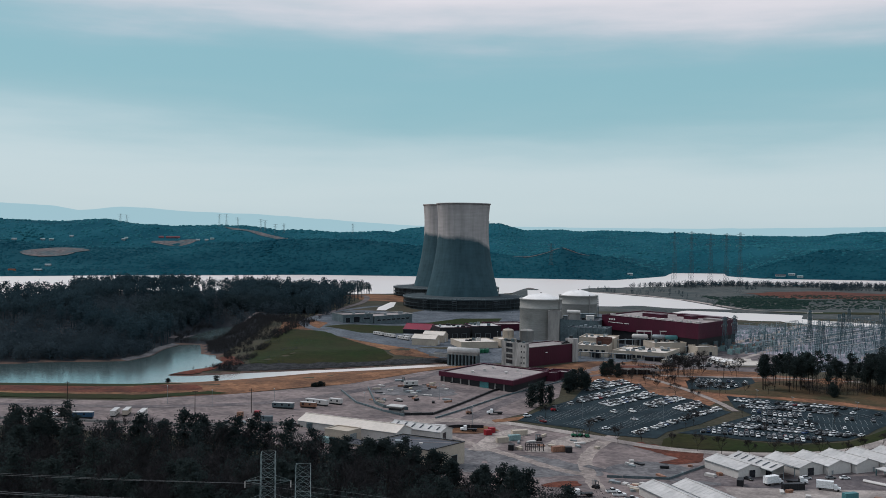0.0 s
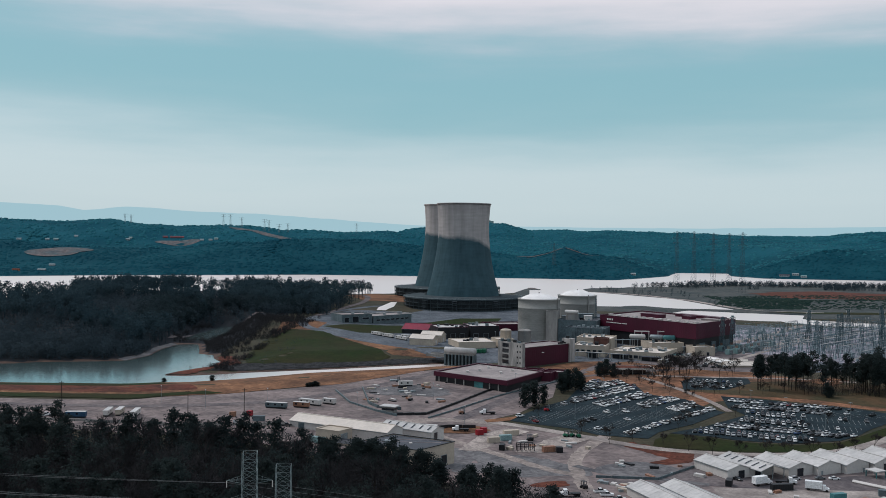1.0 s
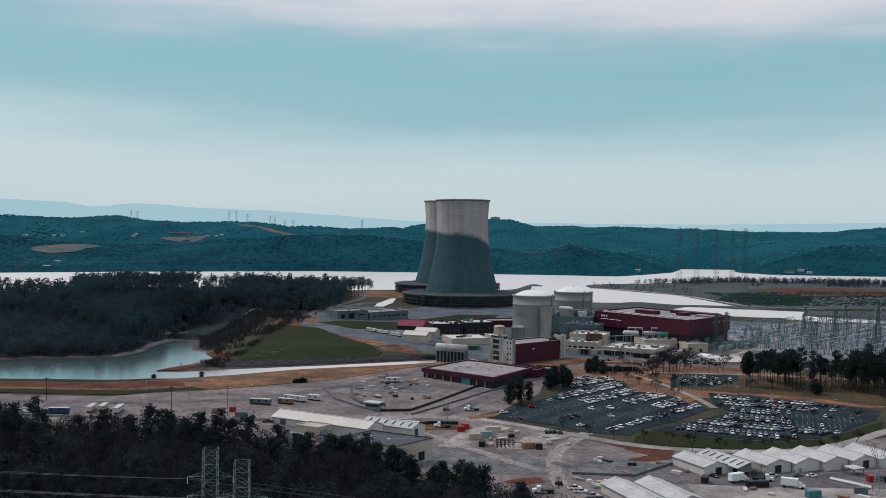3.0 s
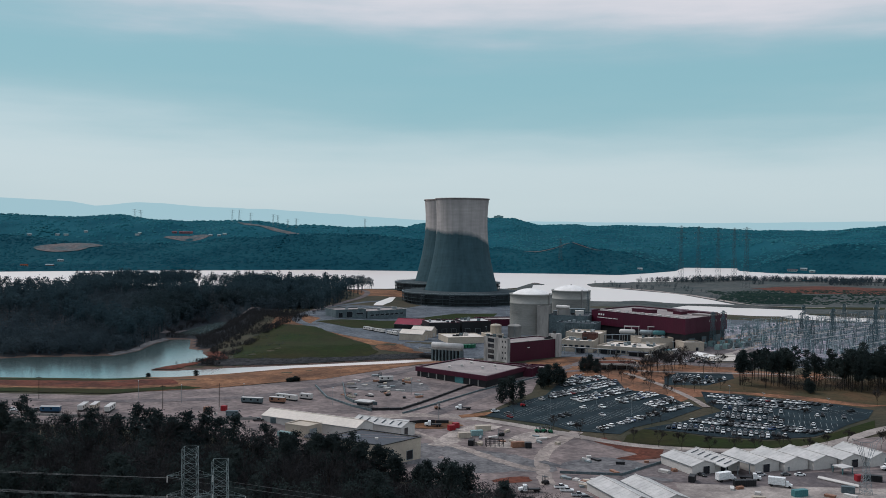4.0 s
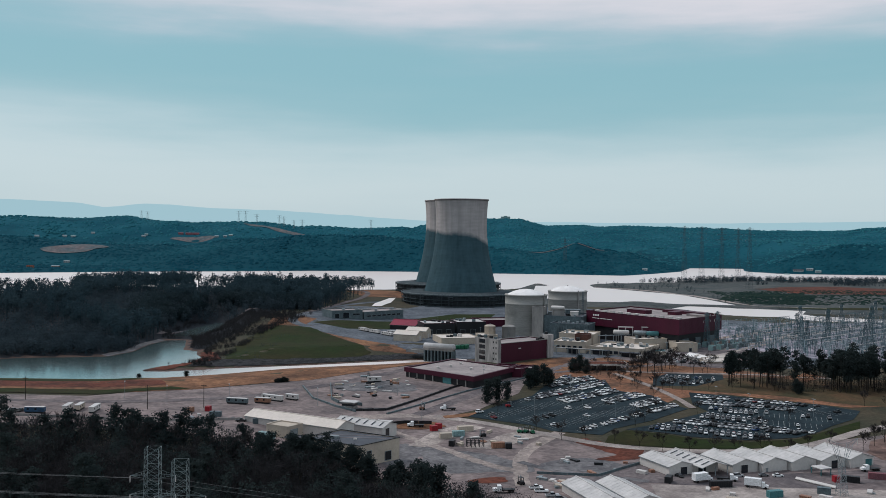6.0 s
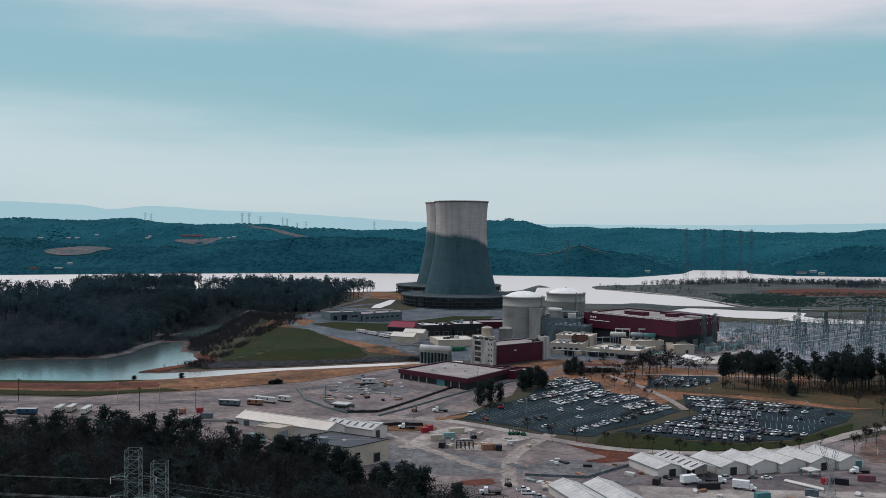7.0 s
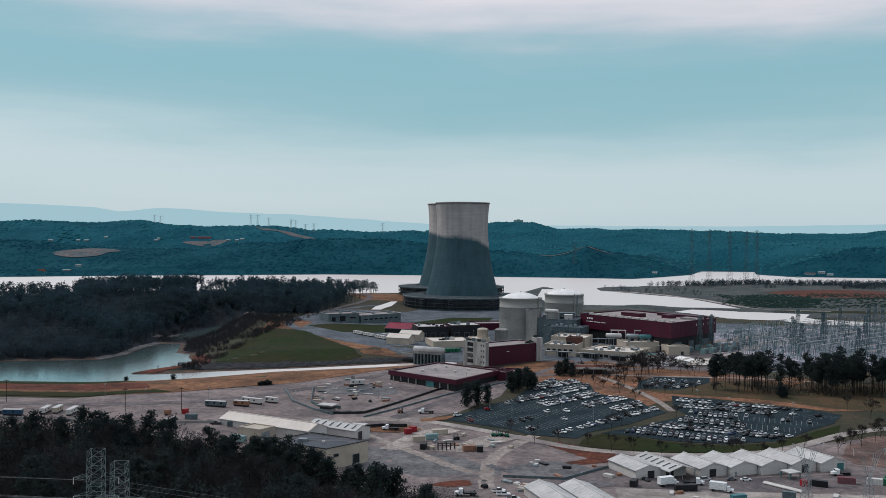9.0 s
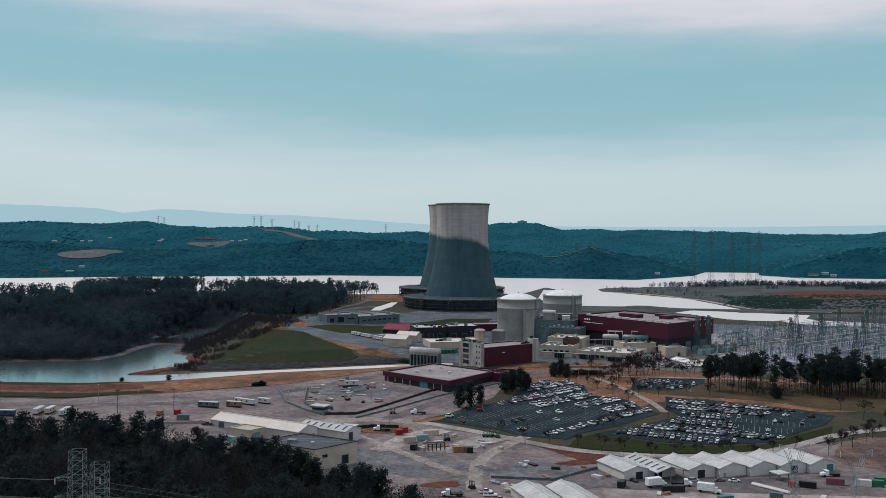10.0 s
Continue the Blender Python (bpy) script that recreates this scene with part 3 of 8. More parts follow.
patch("berm", rag([(-172, 714), (-183, 760), (-186, 860), (-178, 905), (-142, 893), (-100, 828), (-66, 768), (-72, 752), (-106, 735), (-141, 724)], 2.5, 7), 0.40, M_GRASS, "mown green grass slope above the channel", "grass")
patch("berm_edge", [(-186, 866), (-196, 960), (-170, 985), (-150, 960), (-152, 915), (-100, 850), (-50, 800), (-10, 782), (-14, 770), (-66, 776), (-100, 832), (-142, 897), (-178, 909)], 0.12, M_STRAW, "brown dry grass shoulder of the plant road", "grass")
patch("riprap", rag([(-192, 686), (-148, 701), (-105, 720), (-73, 737), (-29, 758), (-10, 769), (-14, 781), (-69, 757), (-106, 740), (-150, 724), (-188, 706)], 1.2, 4), 0.36, M_RIPRAP, "dark riprap stones along the channel", "riprap")
patch("clay_bank", rag([(-220, 671), (-212, 690), (-198, 716), (-199, 744), (-210, 768), (-200, 772), (-186, 745), (-176, 716), (-190, 704), (-194, 686), (-203, 672)], 1.5, 4), 0.42, M_RED, "wet red clay bank between lagoon and channel", "ground", 7)
patch("shore_riprap", rag([(-276, 742), (-269, 775), (-274, 822), (-271, 858), (-277, 860), (-281, 822), (-276, 775), (-283, 746)], 0.8, 4), 0.15, M_DAMP, "pale riprap edge of the lagoon", "riprap", 7)
patch("plant_apron", [(-60, 800), (-100, 850), (-160, 920), (-180, 1000), (-150, 1130), (-80, 1170), (-60, 1240), (120, 1240), (240, 1130), (330, 1060), (520, 1080), (520, 760), (330, 715), (200, 690), (150, 690),
                      (85, 730), (0, 770)], 0.06, M_APRON, "grey paved and gravelled plant ground", "pavement")
patch("entrance_paving", [(120, 742), (150, 748), (172, 770), (182, 808), (206, 822), (222, 800), (240, 806), (262, 792), (235, 736), (206, 696), (176, 700), (146, 714)], 0.21, M_ROAD, "grey asphalt paving before the plant rooms", "pavement")
patch("lawn", [(-150, 930), (-128, 960), (-70, 1005), (-40, 960), (-66, 925), (-110, 905)], 0.14, M_GRASS, "green lawn before a low office block", "grass")
patch("lawn", [(-62, 1030), (-18, 1105), (30, 1110), (24, 1060), (-30, 1000)], 0.14, M_GRASS, "green lawn below the cooling towers", "grass")
patch("straw_bank", [(38, 648), (52, 700), (84, 735), (105, 740), (100, 712), (92, 672), (66, 655)], 0.16, M_STRAW, "brown dormant grass bank", "grass")
patch("straw_bank", [(92, 690), (150, 712), (200, 712), (205, 690), (160, 684), (128, 678), (100, 672)], 0.18, M_STRAW, "brown dormant grass strip by the entrance", "grass")
patch("campus_ground", [(62, 652), (92, 674), (150, 684), (205, 690), (260, 640), (262, 560), (241, 556), (176, 588), (147, 572), (136, 556), (108, 594), (82, 622)], 0.11, M_CAMPUS, "dry brown grass between the car parks", "grass")
patch("straw_bank", [(80, 715), (130, 746), (164, 704), (190, 700), (190, 684), (160, 684), (131, 676), (102, 675)], 0.17, M_STRAW, "tan dormant grass before the plant entrance", "grass")
patch("grove_lawn", [(134, 607), (156, 597), (178, 593), (212, 584), (246, 562), (300, 552), (345, 590), (335, 650), (214, 650), (167, 640), (145, 629)], 0.15, M_DRYLAWN, "dry green-brown lawn under the pines", "grass")
patch("clay_verge", rag([(-400, 549), (-205, 556), (-165, 571), (-176, 592), (-204, 590), (-240, 582), (-400, 578)], 2, 6), 0.30, M_RED, "red clay band along the channel dike", "ground")
LOTS = [[(23, 513), (43, 547), (60, 571), (71, 610), (80, 636), (100, 638), (109, 619), (110, 592), (132, 578), (139, 555), (147, 543), (122, 512), (101, 494), (93, 480), (68, 486), (57, 497)],
        [(156, 590), (177, 584), (205, 568), (226, 562), (243, 547), (232, 526), (215, 510), (205, 498), (190, 485), (164, 476), (138, 479), (125, 486), (106, 492), (128, 508), (144, 524), (157, 537), (152, 556)],
        [(137, 608), (142, 640), (156, 663), (194, 672), (188, 639), (164, 611)]]
patch("car_park", LOTS[0], 0.2, M_LOT, "dark asphalt car park with painted bays", "car park")
patch("car_park", LOTS[1], 0.2, M_LOT, "dark asphalt car park with painted bays", "car park")
patch("car_park", LOTS[2], 0.2, M_LOT, "small dark asphalt car park by the entrance", "car park")
patch("island_lawn", [(92, 462), (96, 478), (106, 490), (125, 483), (138, 476), (164, 473), (190, 482), (216, 506), (234, 522), (226, 500), (206, 478), (172, 461), (135, 456)], 0.24, M_GRASS, "green grass strip round the car park", "grass")
patch("clay_strip", rag([(76, 470), (85, 473), (94, 463), (110, 452), (108, 441), (103, 433), (92, 429), (85, 432), (96, 441), (90, 450), (82, 460)], 1.6, 3), 0.2, M_RED, "bare red clay ground beside the ring road", "ground")
patch("shed_apron", [(60, 402), (84, 400), (100, 428), (112, 430), (124, 404), (210, 428), (222, 412), (150, 388), (104, 394), (86, 384), (66, 392)], 0.16, M_ROAD, "dark asphalt apron before the white sheds", "pavement")
patch("clay_field", rag([(214, 458), (224, 480), (244, 500), (330, 500), (330, 436), (236, 434), (216, 444)], 1.5, 5), 0.21, M_FIELD, "bare reddish brown field beside the white sheds", "ground")
ribbon("dirt_track", [(72, 484), (63, 466), (55, 448), (51, 429), (51, 407), (52, 384)], 6.5, 0.17, M_TRACK, "pale worn dirt track across the yard", "track")
ribbon("dirt_track", [(-14, 476), (9, 452), (26, 432), (39, 415), (51, 407)], 5.5, 0.18, M_TRACK, "pale worn dirt track across the yard", "track")
ribbon("dirt_track", [(-60, 480), (-30, 500), (-8, 512), (20, 505)], 9, 0.17, M_TRACK, "pale worn dirt track across the yard", "track")
patch("damp_gravel", rag(blob(24, 424, 34, 17, -42, 2), 1.4, 2.0), 0.15, M_DAMP, "dark damp gravel in the yard", "ground")
patch("damp_gravel", rag(blob(-36, 586, 22, 22, 0, 3), 1.4, 2.0), 0.15, M_DAMP, "dark damp gravel in the storage yard", "ground")
patch("clay_patch", rag(blob(38, 391, 10, 4, 20, 6), 1.8, 1.6), 0.2, M_RED, "bare red clay patch in the yard", "ground")
patch("concrete_slab", rag([(-2, 449), (6, 447), (18, 466), (34, 490), (22, 497), (8, 478)], 0.9, 3), 0.22, M_SLAB, "pale strip of old concrete in the yard", "slab")
patch("damp_gravel", rag(blob(-2, 430, 16, 26, 30, 4), 1.4, 2.0), 0.13, M_DAMP, "dark damp gravel before the warehouse", "ground")
patch("damp_gravel", rag(blob(80, 420, 20, 12, 10, 5), 1.4, 2.0), 0.13, M_DAMP, "dark damp gravel before the white sheds", "ground")
patch("concrete_slab", rag([(25, 448), (37, 447), (68, 481), (54, 487), (42, 474)], 0.9, 3), 0.22, M_SLAB, "pale broken concrete slab", "slab")
patch("concrete_slab", [(104, 392), (230, 392), (230, 330), (112, 330), (104, 360)], 0.18, M_PALE, "pale concrete storage yard", "slab")
ribbon("bus_road", [(196, 838), (240, 893), (295, 962), (350, 1054), (404, 1156)], 9, 0.22, M_TRACK, "tan service road through the switchyard", "road")
ribbon("fence_road", [(208, 786), (236, 822), (265, 862), (300, 908), (334, 952)], 11, 0.2, M_PALE, "pale gravel road along the switchyard fence", "road")
ribbon("ring_road", [(6, 512), (34, 499), (71, 474), (101, 455), (137, 450), (176, 458), (207, 482), (232, 505), (262, 520)], 6.5, 0.26, M_PALE, "pale concrete ring road round the car park", "road")
ribbon("plant_road", [(-10, 770), (-26, 778), (-54, 810), (-112, 864), (-163, 915), (-178, 965), (-176, 1047), (-159, 1132), (-120, 1230)], 10, 0.2, M_APRON, "blue-grey asphalt plant road", "road")
ribbon("channel_road", [(-330, 500), (-190, 503), (-110, 530), (-72, 580), (-40, 630), (-12, 690), (-4, 760)], 9, 0.2, M_ROAD, "grey asphalt road along the channel", "road")
ribbon("campus_road", [(100, 700), (124, 668), (150, 664), (200, 668), (262, 652)], 6, 0.25, M_TRACK, "dusty tan service road behind the small car park", "road")
ribbon("campus_road", [(66, 652), (92, 668), (128, 690), (170, 712), (214, 724), (300, 700)], 7, 0.24, M_ROAD, "grey asphalt road before the entrance", "road")
ribbon("haul_track", [(51, 424), (62, 412), (80, 404), (104, 396)], 4.5, 0.19, M_DAMP, "dark worn haul track towards the sheds", "track")
ribbon("yard_road", [(-4, 512), (20, 560), (44, 610), (66, 650), (84, 690), (110, 735)], 8, 0.19, M_ROAD, "grey asphalt yard road", "road")

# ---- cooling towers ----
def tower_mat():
    """Concrete shell: pale above, dark blue-grey below a ragged line, with faint lift rings and streaks."""
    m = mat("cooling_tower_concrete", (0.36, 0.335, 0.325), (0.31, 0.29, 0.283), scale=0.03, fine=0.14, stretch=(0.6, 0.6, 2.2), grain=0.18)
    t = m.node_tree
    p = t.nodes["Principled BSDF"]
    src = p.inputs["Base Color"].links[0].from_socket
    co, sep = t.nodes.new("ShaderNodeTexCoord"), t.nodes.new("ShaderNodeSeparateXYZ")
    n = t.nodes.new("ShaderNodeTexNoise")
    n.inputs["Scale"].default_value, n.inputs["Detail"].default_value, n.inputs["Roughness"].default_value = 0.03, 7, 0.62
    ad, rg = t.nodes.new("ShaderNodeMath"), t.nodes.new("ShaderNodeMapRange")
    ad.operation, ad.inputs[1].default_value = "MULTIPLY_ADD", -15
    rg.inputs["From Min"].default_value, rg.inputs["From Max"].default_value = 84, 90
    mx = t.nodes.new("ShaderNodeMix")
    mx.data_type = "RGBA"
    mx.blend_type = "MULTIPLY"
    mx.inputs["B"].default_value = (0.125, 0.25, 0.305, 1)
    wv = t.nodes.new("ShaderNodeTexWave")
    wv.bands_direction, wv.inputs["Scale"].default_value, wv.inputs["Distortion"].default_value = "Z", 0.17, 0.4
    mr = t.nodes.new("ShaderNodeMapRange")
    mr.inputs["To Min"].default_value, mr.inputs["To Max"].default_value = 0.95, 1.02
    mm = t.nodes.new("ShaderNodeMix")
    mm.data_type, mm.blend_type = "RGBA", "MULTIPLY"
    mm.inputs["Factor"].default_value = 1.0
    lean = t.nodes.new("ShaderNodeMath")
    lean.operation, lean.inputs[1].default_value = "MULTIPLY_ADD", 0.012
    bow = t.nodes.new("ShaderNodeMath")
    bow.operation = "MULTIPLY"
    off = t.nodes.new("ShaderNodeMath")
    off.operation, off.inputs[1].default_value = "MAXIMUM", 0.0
    # uneven vertical streaks down the shell
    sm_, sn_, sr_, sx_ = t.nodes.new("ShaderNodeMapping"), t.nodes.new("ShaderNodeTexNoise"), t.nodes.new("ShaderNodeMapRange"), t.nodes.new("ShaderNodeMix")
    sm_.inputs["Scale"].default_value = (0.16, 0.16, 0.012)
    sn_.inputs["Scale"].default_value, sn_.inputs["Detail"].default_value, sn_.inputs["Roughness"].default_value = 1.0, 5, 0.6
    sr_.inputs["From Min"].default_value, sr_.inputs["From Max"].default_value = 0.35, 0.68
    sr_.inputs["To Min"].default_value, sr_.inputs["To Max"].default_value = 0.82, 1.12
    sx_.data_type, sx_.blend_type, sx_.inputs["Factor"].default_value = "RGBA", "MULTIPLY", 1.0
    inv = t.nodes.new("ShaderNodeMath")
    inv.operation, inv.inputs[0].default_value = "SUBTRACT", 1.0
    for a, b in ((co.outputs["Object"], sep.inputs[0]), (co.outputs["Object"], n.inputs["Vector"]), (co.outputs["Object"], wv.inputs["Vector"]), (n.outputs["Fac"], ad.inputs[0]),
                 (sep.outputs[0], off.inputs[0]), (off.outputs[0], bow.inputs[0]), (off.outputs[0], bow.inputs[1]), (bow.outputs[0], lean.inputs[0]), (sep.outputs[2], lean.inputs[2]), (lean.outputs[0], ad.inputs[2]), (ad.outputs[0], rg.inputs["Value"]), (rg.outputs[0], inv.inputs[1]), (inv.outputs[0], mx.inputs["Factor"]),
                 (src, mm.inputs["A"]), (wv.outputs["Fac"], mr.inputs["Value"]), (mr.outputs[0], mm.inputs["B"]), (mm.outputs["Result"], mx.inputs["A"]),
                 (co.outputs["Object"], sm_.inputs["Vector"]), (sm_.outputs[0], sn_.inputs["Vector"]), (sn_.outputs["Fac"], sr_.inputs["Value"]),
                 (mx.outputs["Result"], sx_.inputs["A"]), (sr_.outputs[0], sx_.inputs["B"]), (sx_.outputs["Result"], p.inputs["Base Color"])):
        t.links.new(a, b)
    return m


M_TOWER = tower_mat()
M_RING = mat("weathered_fill_louvres", (0.045, 0.053, 0.058), (0.024, 0.029, 0.033), scale=0.15, fine=0.8)


M_DECK = mat("dark_wet_concrete", (0.062, 0.078, 0.085), (0.038, 0.050, 0.056), scale=0.1, fine=0.6)


def cooling_tower(x, y, z, label):
    root = thing("cooling_tower", x, y, z, 0, label, "cooling tower", "cooling towers")
    prof = []
    for k in range(45):
        h = 140 * k / 44
        prof.append((34.2 * math.sqrt(1 + ((h - 108) / (88 if h < 108 else 92)) ** 2), h))
    inner = [(r - 0.9, h) for r, h in prof[::-1]]
    rim = [(prof[-1][0] + 0.7, 138.6), (prof[-1][0] + 0.7, 140.3), (prof[-1][0] - 1.0, 140.3)]
    bm = lathe(bmesh.new(), prof + rim + inner, 128)
    part("shell", bm, M_TOWER, root, "concrete shell, pale above and dark blue-grey below")
    # the crossflow fill ring round the foot
    part("ring_deck", lathe(bmesh.new(), [(52, 17.2), (62, 16.8), (78.5, 15.2), (80.5, 15.2), (80.5, 13.9), (52, 13.9)], 120, smooth=False), M_DECK, root, "flat concrete fan deck of the ring")
    part("ring_wall", lathe(bmesh.new(), [(76.6, 0.4), (78.6, 13.9), (77.0, 13.9), (75.0, 0.4)], 120, smooth=False), M_RING, root, "dark louvred ring wall")
    for h in (4.2, 8.6):
        part("ring_walkway", lathe(bmesh.new(), [(76.8 + h * 0.145, h), (79.2 + h * 0.1, h), (79.2 + h * 0.1, h + 0.5), (76.8 + h * 0.145, h + 0.5)], 120, smooth=False), M_DECK, root)
    part("basin", lathe(bmesh.new(), [(74, 0), (82.5, 0), (82.5, 1.5), (81.7, 1.5), (81.7, 0.7), (74, 0.7)], 120, smooth=False), M_DECK, root, "low concrete basin rim")
    col = bmesh.new()
    beam(col, (79.6, 0, 0.5), (80.2, 0, 15.0), 0.5)
    me = mesh_of("ring_column", col, M_DECK)
    for k in range(48):
        share("ring_column", me, root, pose(0, 0, 0, 0, 0, k * 7.5))
    rail = bmesh.new()
    for r, h in ((80.2, 16.3), (80.2, 15.8)):
        lathe(rail, [(r - 0.06, h), (r + 0.06, h), (r + 0.06, h + 0.12), (r - 0.06, h + 0.12), (r - 0.06, h)], 96)
    for k in range(144):
        a = 2 * math.pi * k / 144
        beam(rail, (80.2 * math.cos(a), 80.2 * math.sin(a), 15.2), (80.2 * math.cos(a), 80.2 * math.sin(a), 16.4), 0.12)
    part("handrail", rail, M_STEEL, root, "pale steel handrail on the deck")
    for a in (-96, -58, -125):
        st = bmesh.new()
        m = pose(0, 0, 0, 0, 0, a)
        box(st, 80.6, -3, 0, 84.5, 3, 1.0, m)
        for k in range(6):
            box(st, 80.6, -3, 1 + k * 2.4, 84, 3, 1.25 + k * 2.4, m)
        for sx in (80.8, 83.8):
            for sy in (-2.9, 2.9):
                beam(st, m @ Vector((sx, sy, 0)), m @ Vector((sx, sy, 16.5)), 0.35)
        part("stair_tower", st, M_DSTEEL, root)
    return root


cooling_tower(-19.6, 1283.1, 0, "hyperbolic concrete cooling tower, pale rim, dark lower shell, louvred ring")
cooling_tower(-47.3, 1445.6, 3.6, "second hyperbolic concrete cooling tower partly hidden behind the first")


# ---- reactor buildings ----
def reactor(x, y, top, label, turn):
    root = thing("reactor_building", x, y, 0, turn, label, "reactor building", "reactor buildings")
    R = 19.95
    bm = lathe(bmesh.new(), [(R, 0), (R, top - 9.2), (R + 0.25, top - 9.0), (R + 0.25, top - 8.3), (R, top - 8.1), (R, top - 1.1), (R + 0.55, top - 0.9), (R + 0.55, top), (R - 1.2, top), (R - 1.2, top - 0.9), (16, top - 0.9)], 96)
    part("shield_wall", bm, M_CONC2, root, "banded pale concrete cylinder wall")
    rd, cap = 17.2, 4.7
    sph = (rd * rd + cap * cap) / (2 * cap)
    a1 = math.asin(rd / sph)
    part("dome", lathe(bmesh.new(), [(rd + 0.3, top - 0.9), (rd + 0.3, top + 0.3), (rd, top + 0.3)] + [(sph * math.sin(a1 * (1 - k / 14)), top + 0.3 + sph * math.cos(a1 * (1 - k / 14)) - (sph - cap)) for k in range(1, 15)], 72), M_DOME, root, "shallow white dome")
    joints = bmesh.new()
    for k in range(1, 14):
        h = k * (top - 10) / 13.5
        lathe(joints, [(R, h - 0.09), (R + 0.07, h - 0.05), (R + 0.07, h + 0.05), (R, h + 0.09)], 72)
    part("form_joint", joints, M_CONC, root)
    vent = bmesh.new()
    beam(vent, (0, 0, top + 4.7), (0, 0, top + 5.8), 1.6, 1.2, 10)
    part("dome_vent", vent, M_CONC, root)
    pipe = bmesh.new()
    beam(pipe, (R + 0.7, 0, 2), (R + 0.7, 0, top + 1), 1.1, 1.1, 8)
    for k in range(6):
        box(pipe, R - 0.1, -0.8, 5 + k * 6, R + 0.9, 0.8, 5.4 + k * 6)
    part("vent_pipe", pipe, M_CONC, root)
    return root


reactor(61.8, 907.6, 37.6, "cylindrical concrete reactor shield building with shallow white dome", -35)
reactor(106.1, 991.5, 36.5, "second concrete reactor shield building with white dome, behind grey annexes", -62)


# ---- general buildings ----
def block(name, poly, z0, h, wall, roof, label, category="building", parapet=0.9, trim=None, plinth=0.0):
    """A flat-roofed block on an outline: wall, recessed roof sheet inside a parapet, coping."""
    cx, cy = sum(p[0] for p in poly) / len(poly), sum(p[1] for p in poly) / len(poly)
    loc = [(x - cx, y - cy) for x, y in poly]
    root = thing(name, cx, cy, z0, 0, label, category)

    def inset(k):
        n, out = len(loc), []
        area = sum(loc[i][0] * loc[(i + 1) % n][1] - loc[(i + 1) % n][0] * loc[i][1] for i in range(n))
        s = 1 if area > 0 else -1
        for i in range(n):
            a, b, c = Vector(loc[i - 1]), Vector(loc[i]), Vector(loc[(i + 1) % n])
            d1, d2 = (b - a).normalized(), (c - b).normalized()
            n1, n2 = Vector((-d1.y, d1.x)) * s, Vector((-d2.y, d2.x)) * s
            q = (n1 + n2).normalized()
            v = b + q * (k / max(0.3, q.dot(n1)))
            out.append((v.x, v.y))
        return out
    bm = bmesh.new()
    n, ins = len(loc), inset(0.45)
    rings = [[bm.verts.new((*p, zz)) for p in ring] for ring, zz in ((loc, -2.0), (loc, h + parapet), (ins, h + parapet), (ins, h - 0.05))]
    for a, b in zip(rings, rings[1:]):
        for i in range(n):
            bm.faces.new((a[i], a[(i + 1) % n], b[(i + 1) % n], b[i]))
    bmesh.ops.recalc_face_normals(bm, faces=bm.faces[:])
    part("wall", bm, wall, root)
    part("roof", prism(bmesh.new(), inset(0.44), h - 0.4, h), roof, root)
    cop = bmesh.new()
    o, q = inset(-0.18), inset(0.55)
    rings = [[cop.verts.new((*p, zz)) for p in ring] for ring, zz in ((o, h + parapet - 0.15), (o, h + parapet + 0.16), (q, h + parapet + 0.16), (q, h + parapet - 0.15))]
    for k in range(4):
        a, b = rings[k], rings[(k + 1) % 4]
        for i in range(n):
            cop.faces.new((a[i], a[(i + 1) % n], b[(i + 1) % n], b[i]))
    bmesh.ops.recalc_face_normals(cop, faces=cop.faces[:])
    part("coping", cop, trim or wall, root)
    return root


def quad(p, along, back, turn):
    """Four corners of a rectangle: near corner p, its length along the bearing turn, its depth to the left of it."""
    c, s = math.cos(radians(turn)), math.sin(radians(turn))
    return [p, (p[0] + c * along, p[1] + s * along), (p[0] + c * along - s * back, p[1] + s * along + c * back), (p[0] - s * back, p[1] + c * back)]


def wall_frame(root, a, b):
    """The pose, in the thing's own space, of a wall's foot from a to b in plan: x along it, y into it."""
    ax, ay = a[0] - root.location.x, a[1] - root.location.y
    return pose(ax, ay, 0, 0, 0, math.degrees(math.atan2(b[1] - a[1], b[0] - a[0])))


def windows(root, a, b, cells, material=None, depth=0.25, name="window"):
    """Framed panes on a wall from a to b: each (along, sill, width, height)."""
    m = wall_frame(root, a, b)
    for u, s, w, h in cells:
        fr = bmesh.new()
        for r in ((u, -depth, s, u + 0.15, 0.05, s + h), (u + w - 0.15, -depth, s, u + w, 0.05, s + h), (u + 0.15, -depth, s, u + w - 0.15, 0.05, s + 0.15), (u + 0.15, -depth, s + h - 0.15, u + w - 0.15, 0.05, s + h)):
            box(fr, *r, m)
        f = part(name, fr, M_STEEL, root)
        pn = bmesh.new()
        box(pn, u + 0.15, -0.08, s + 0.15, u + w - 0.15, -0.02, s + h - 0.15, m)
        part("pane", pn, material or M_GLASS, f)


# turbine hall: maroon cladding over a dark recessed base
A, Bc, C = (117, 884), (186.5, 800), (234, 857)
D = (A[0] + C[0] - Bc[0], A[1] + C[1] - Bc[1])
hall = block("turbine_hall", [A, Bc, C, D], 14.0, 10.0, M_MAROON, M_ROOFG, "long maroon-clad turbine hall with dark base and pale gravel roof", "turbine hall", 1.0)
hx, hy = hall.location.x, hall.location.y


def local(root, poly):
    return [(x - root.location.x, y - root.location.y) for x, y in poly]


def shrink(poly, k):
    cx, cy = sum(p[0] for p in poly) / len(poly), sum(p[1] for p in poly) / len(poly)
    return [(cx + (x - cx) * k, cy + (y - cy) * k) for x, y in poly]


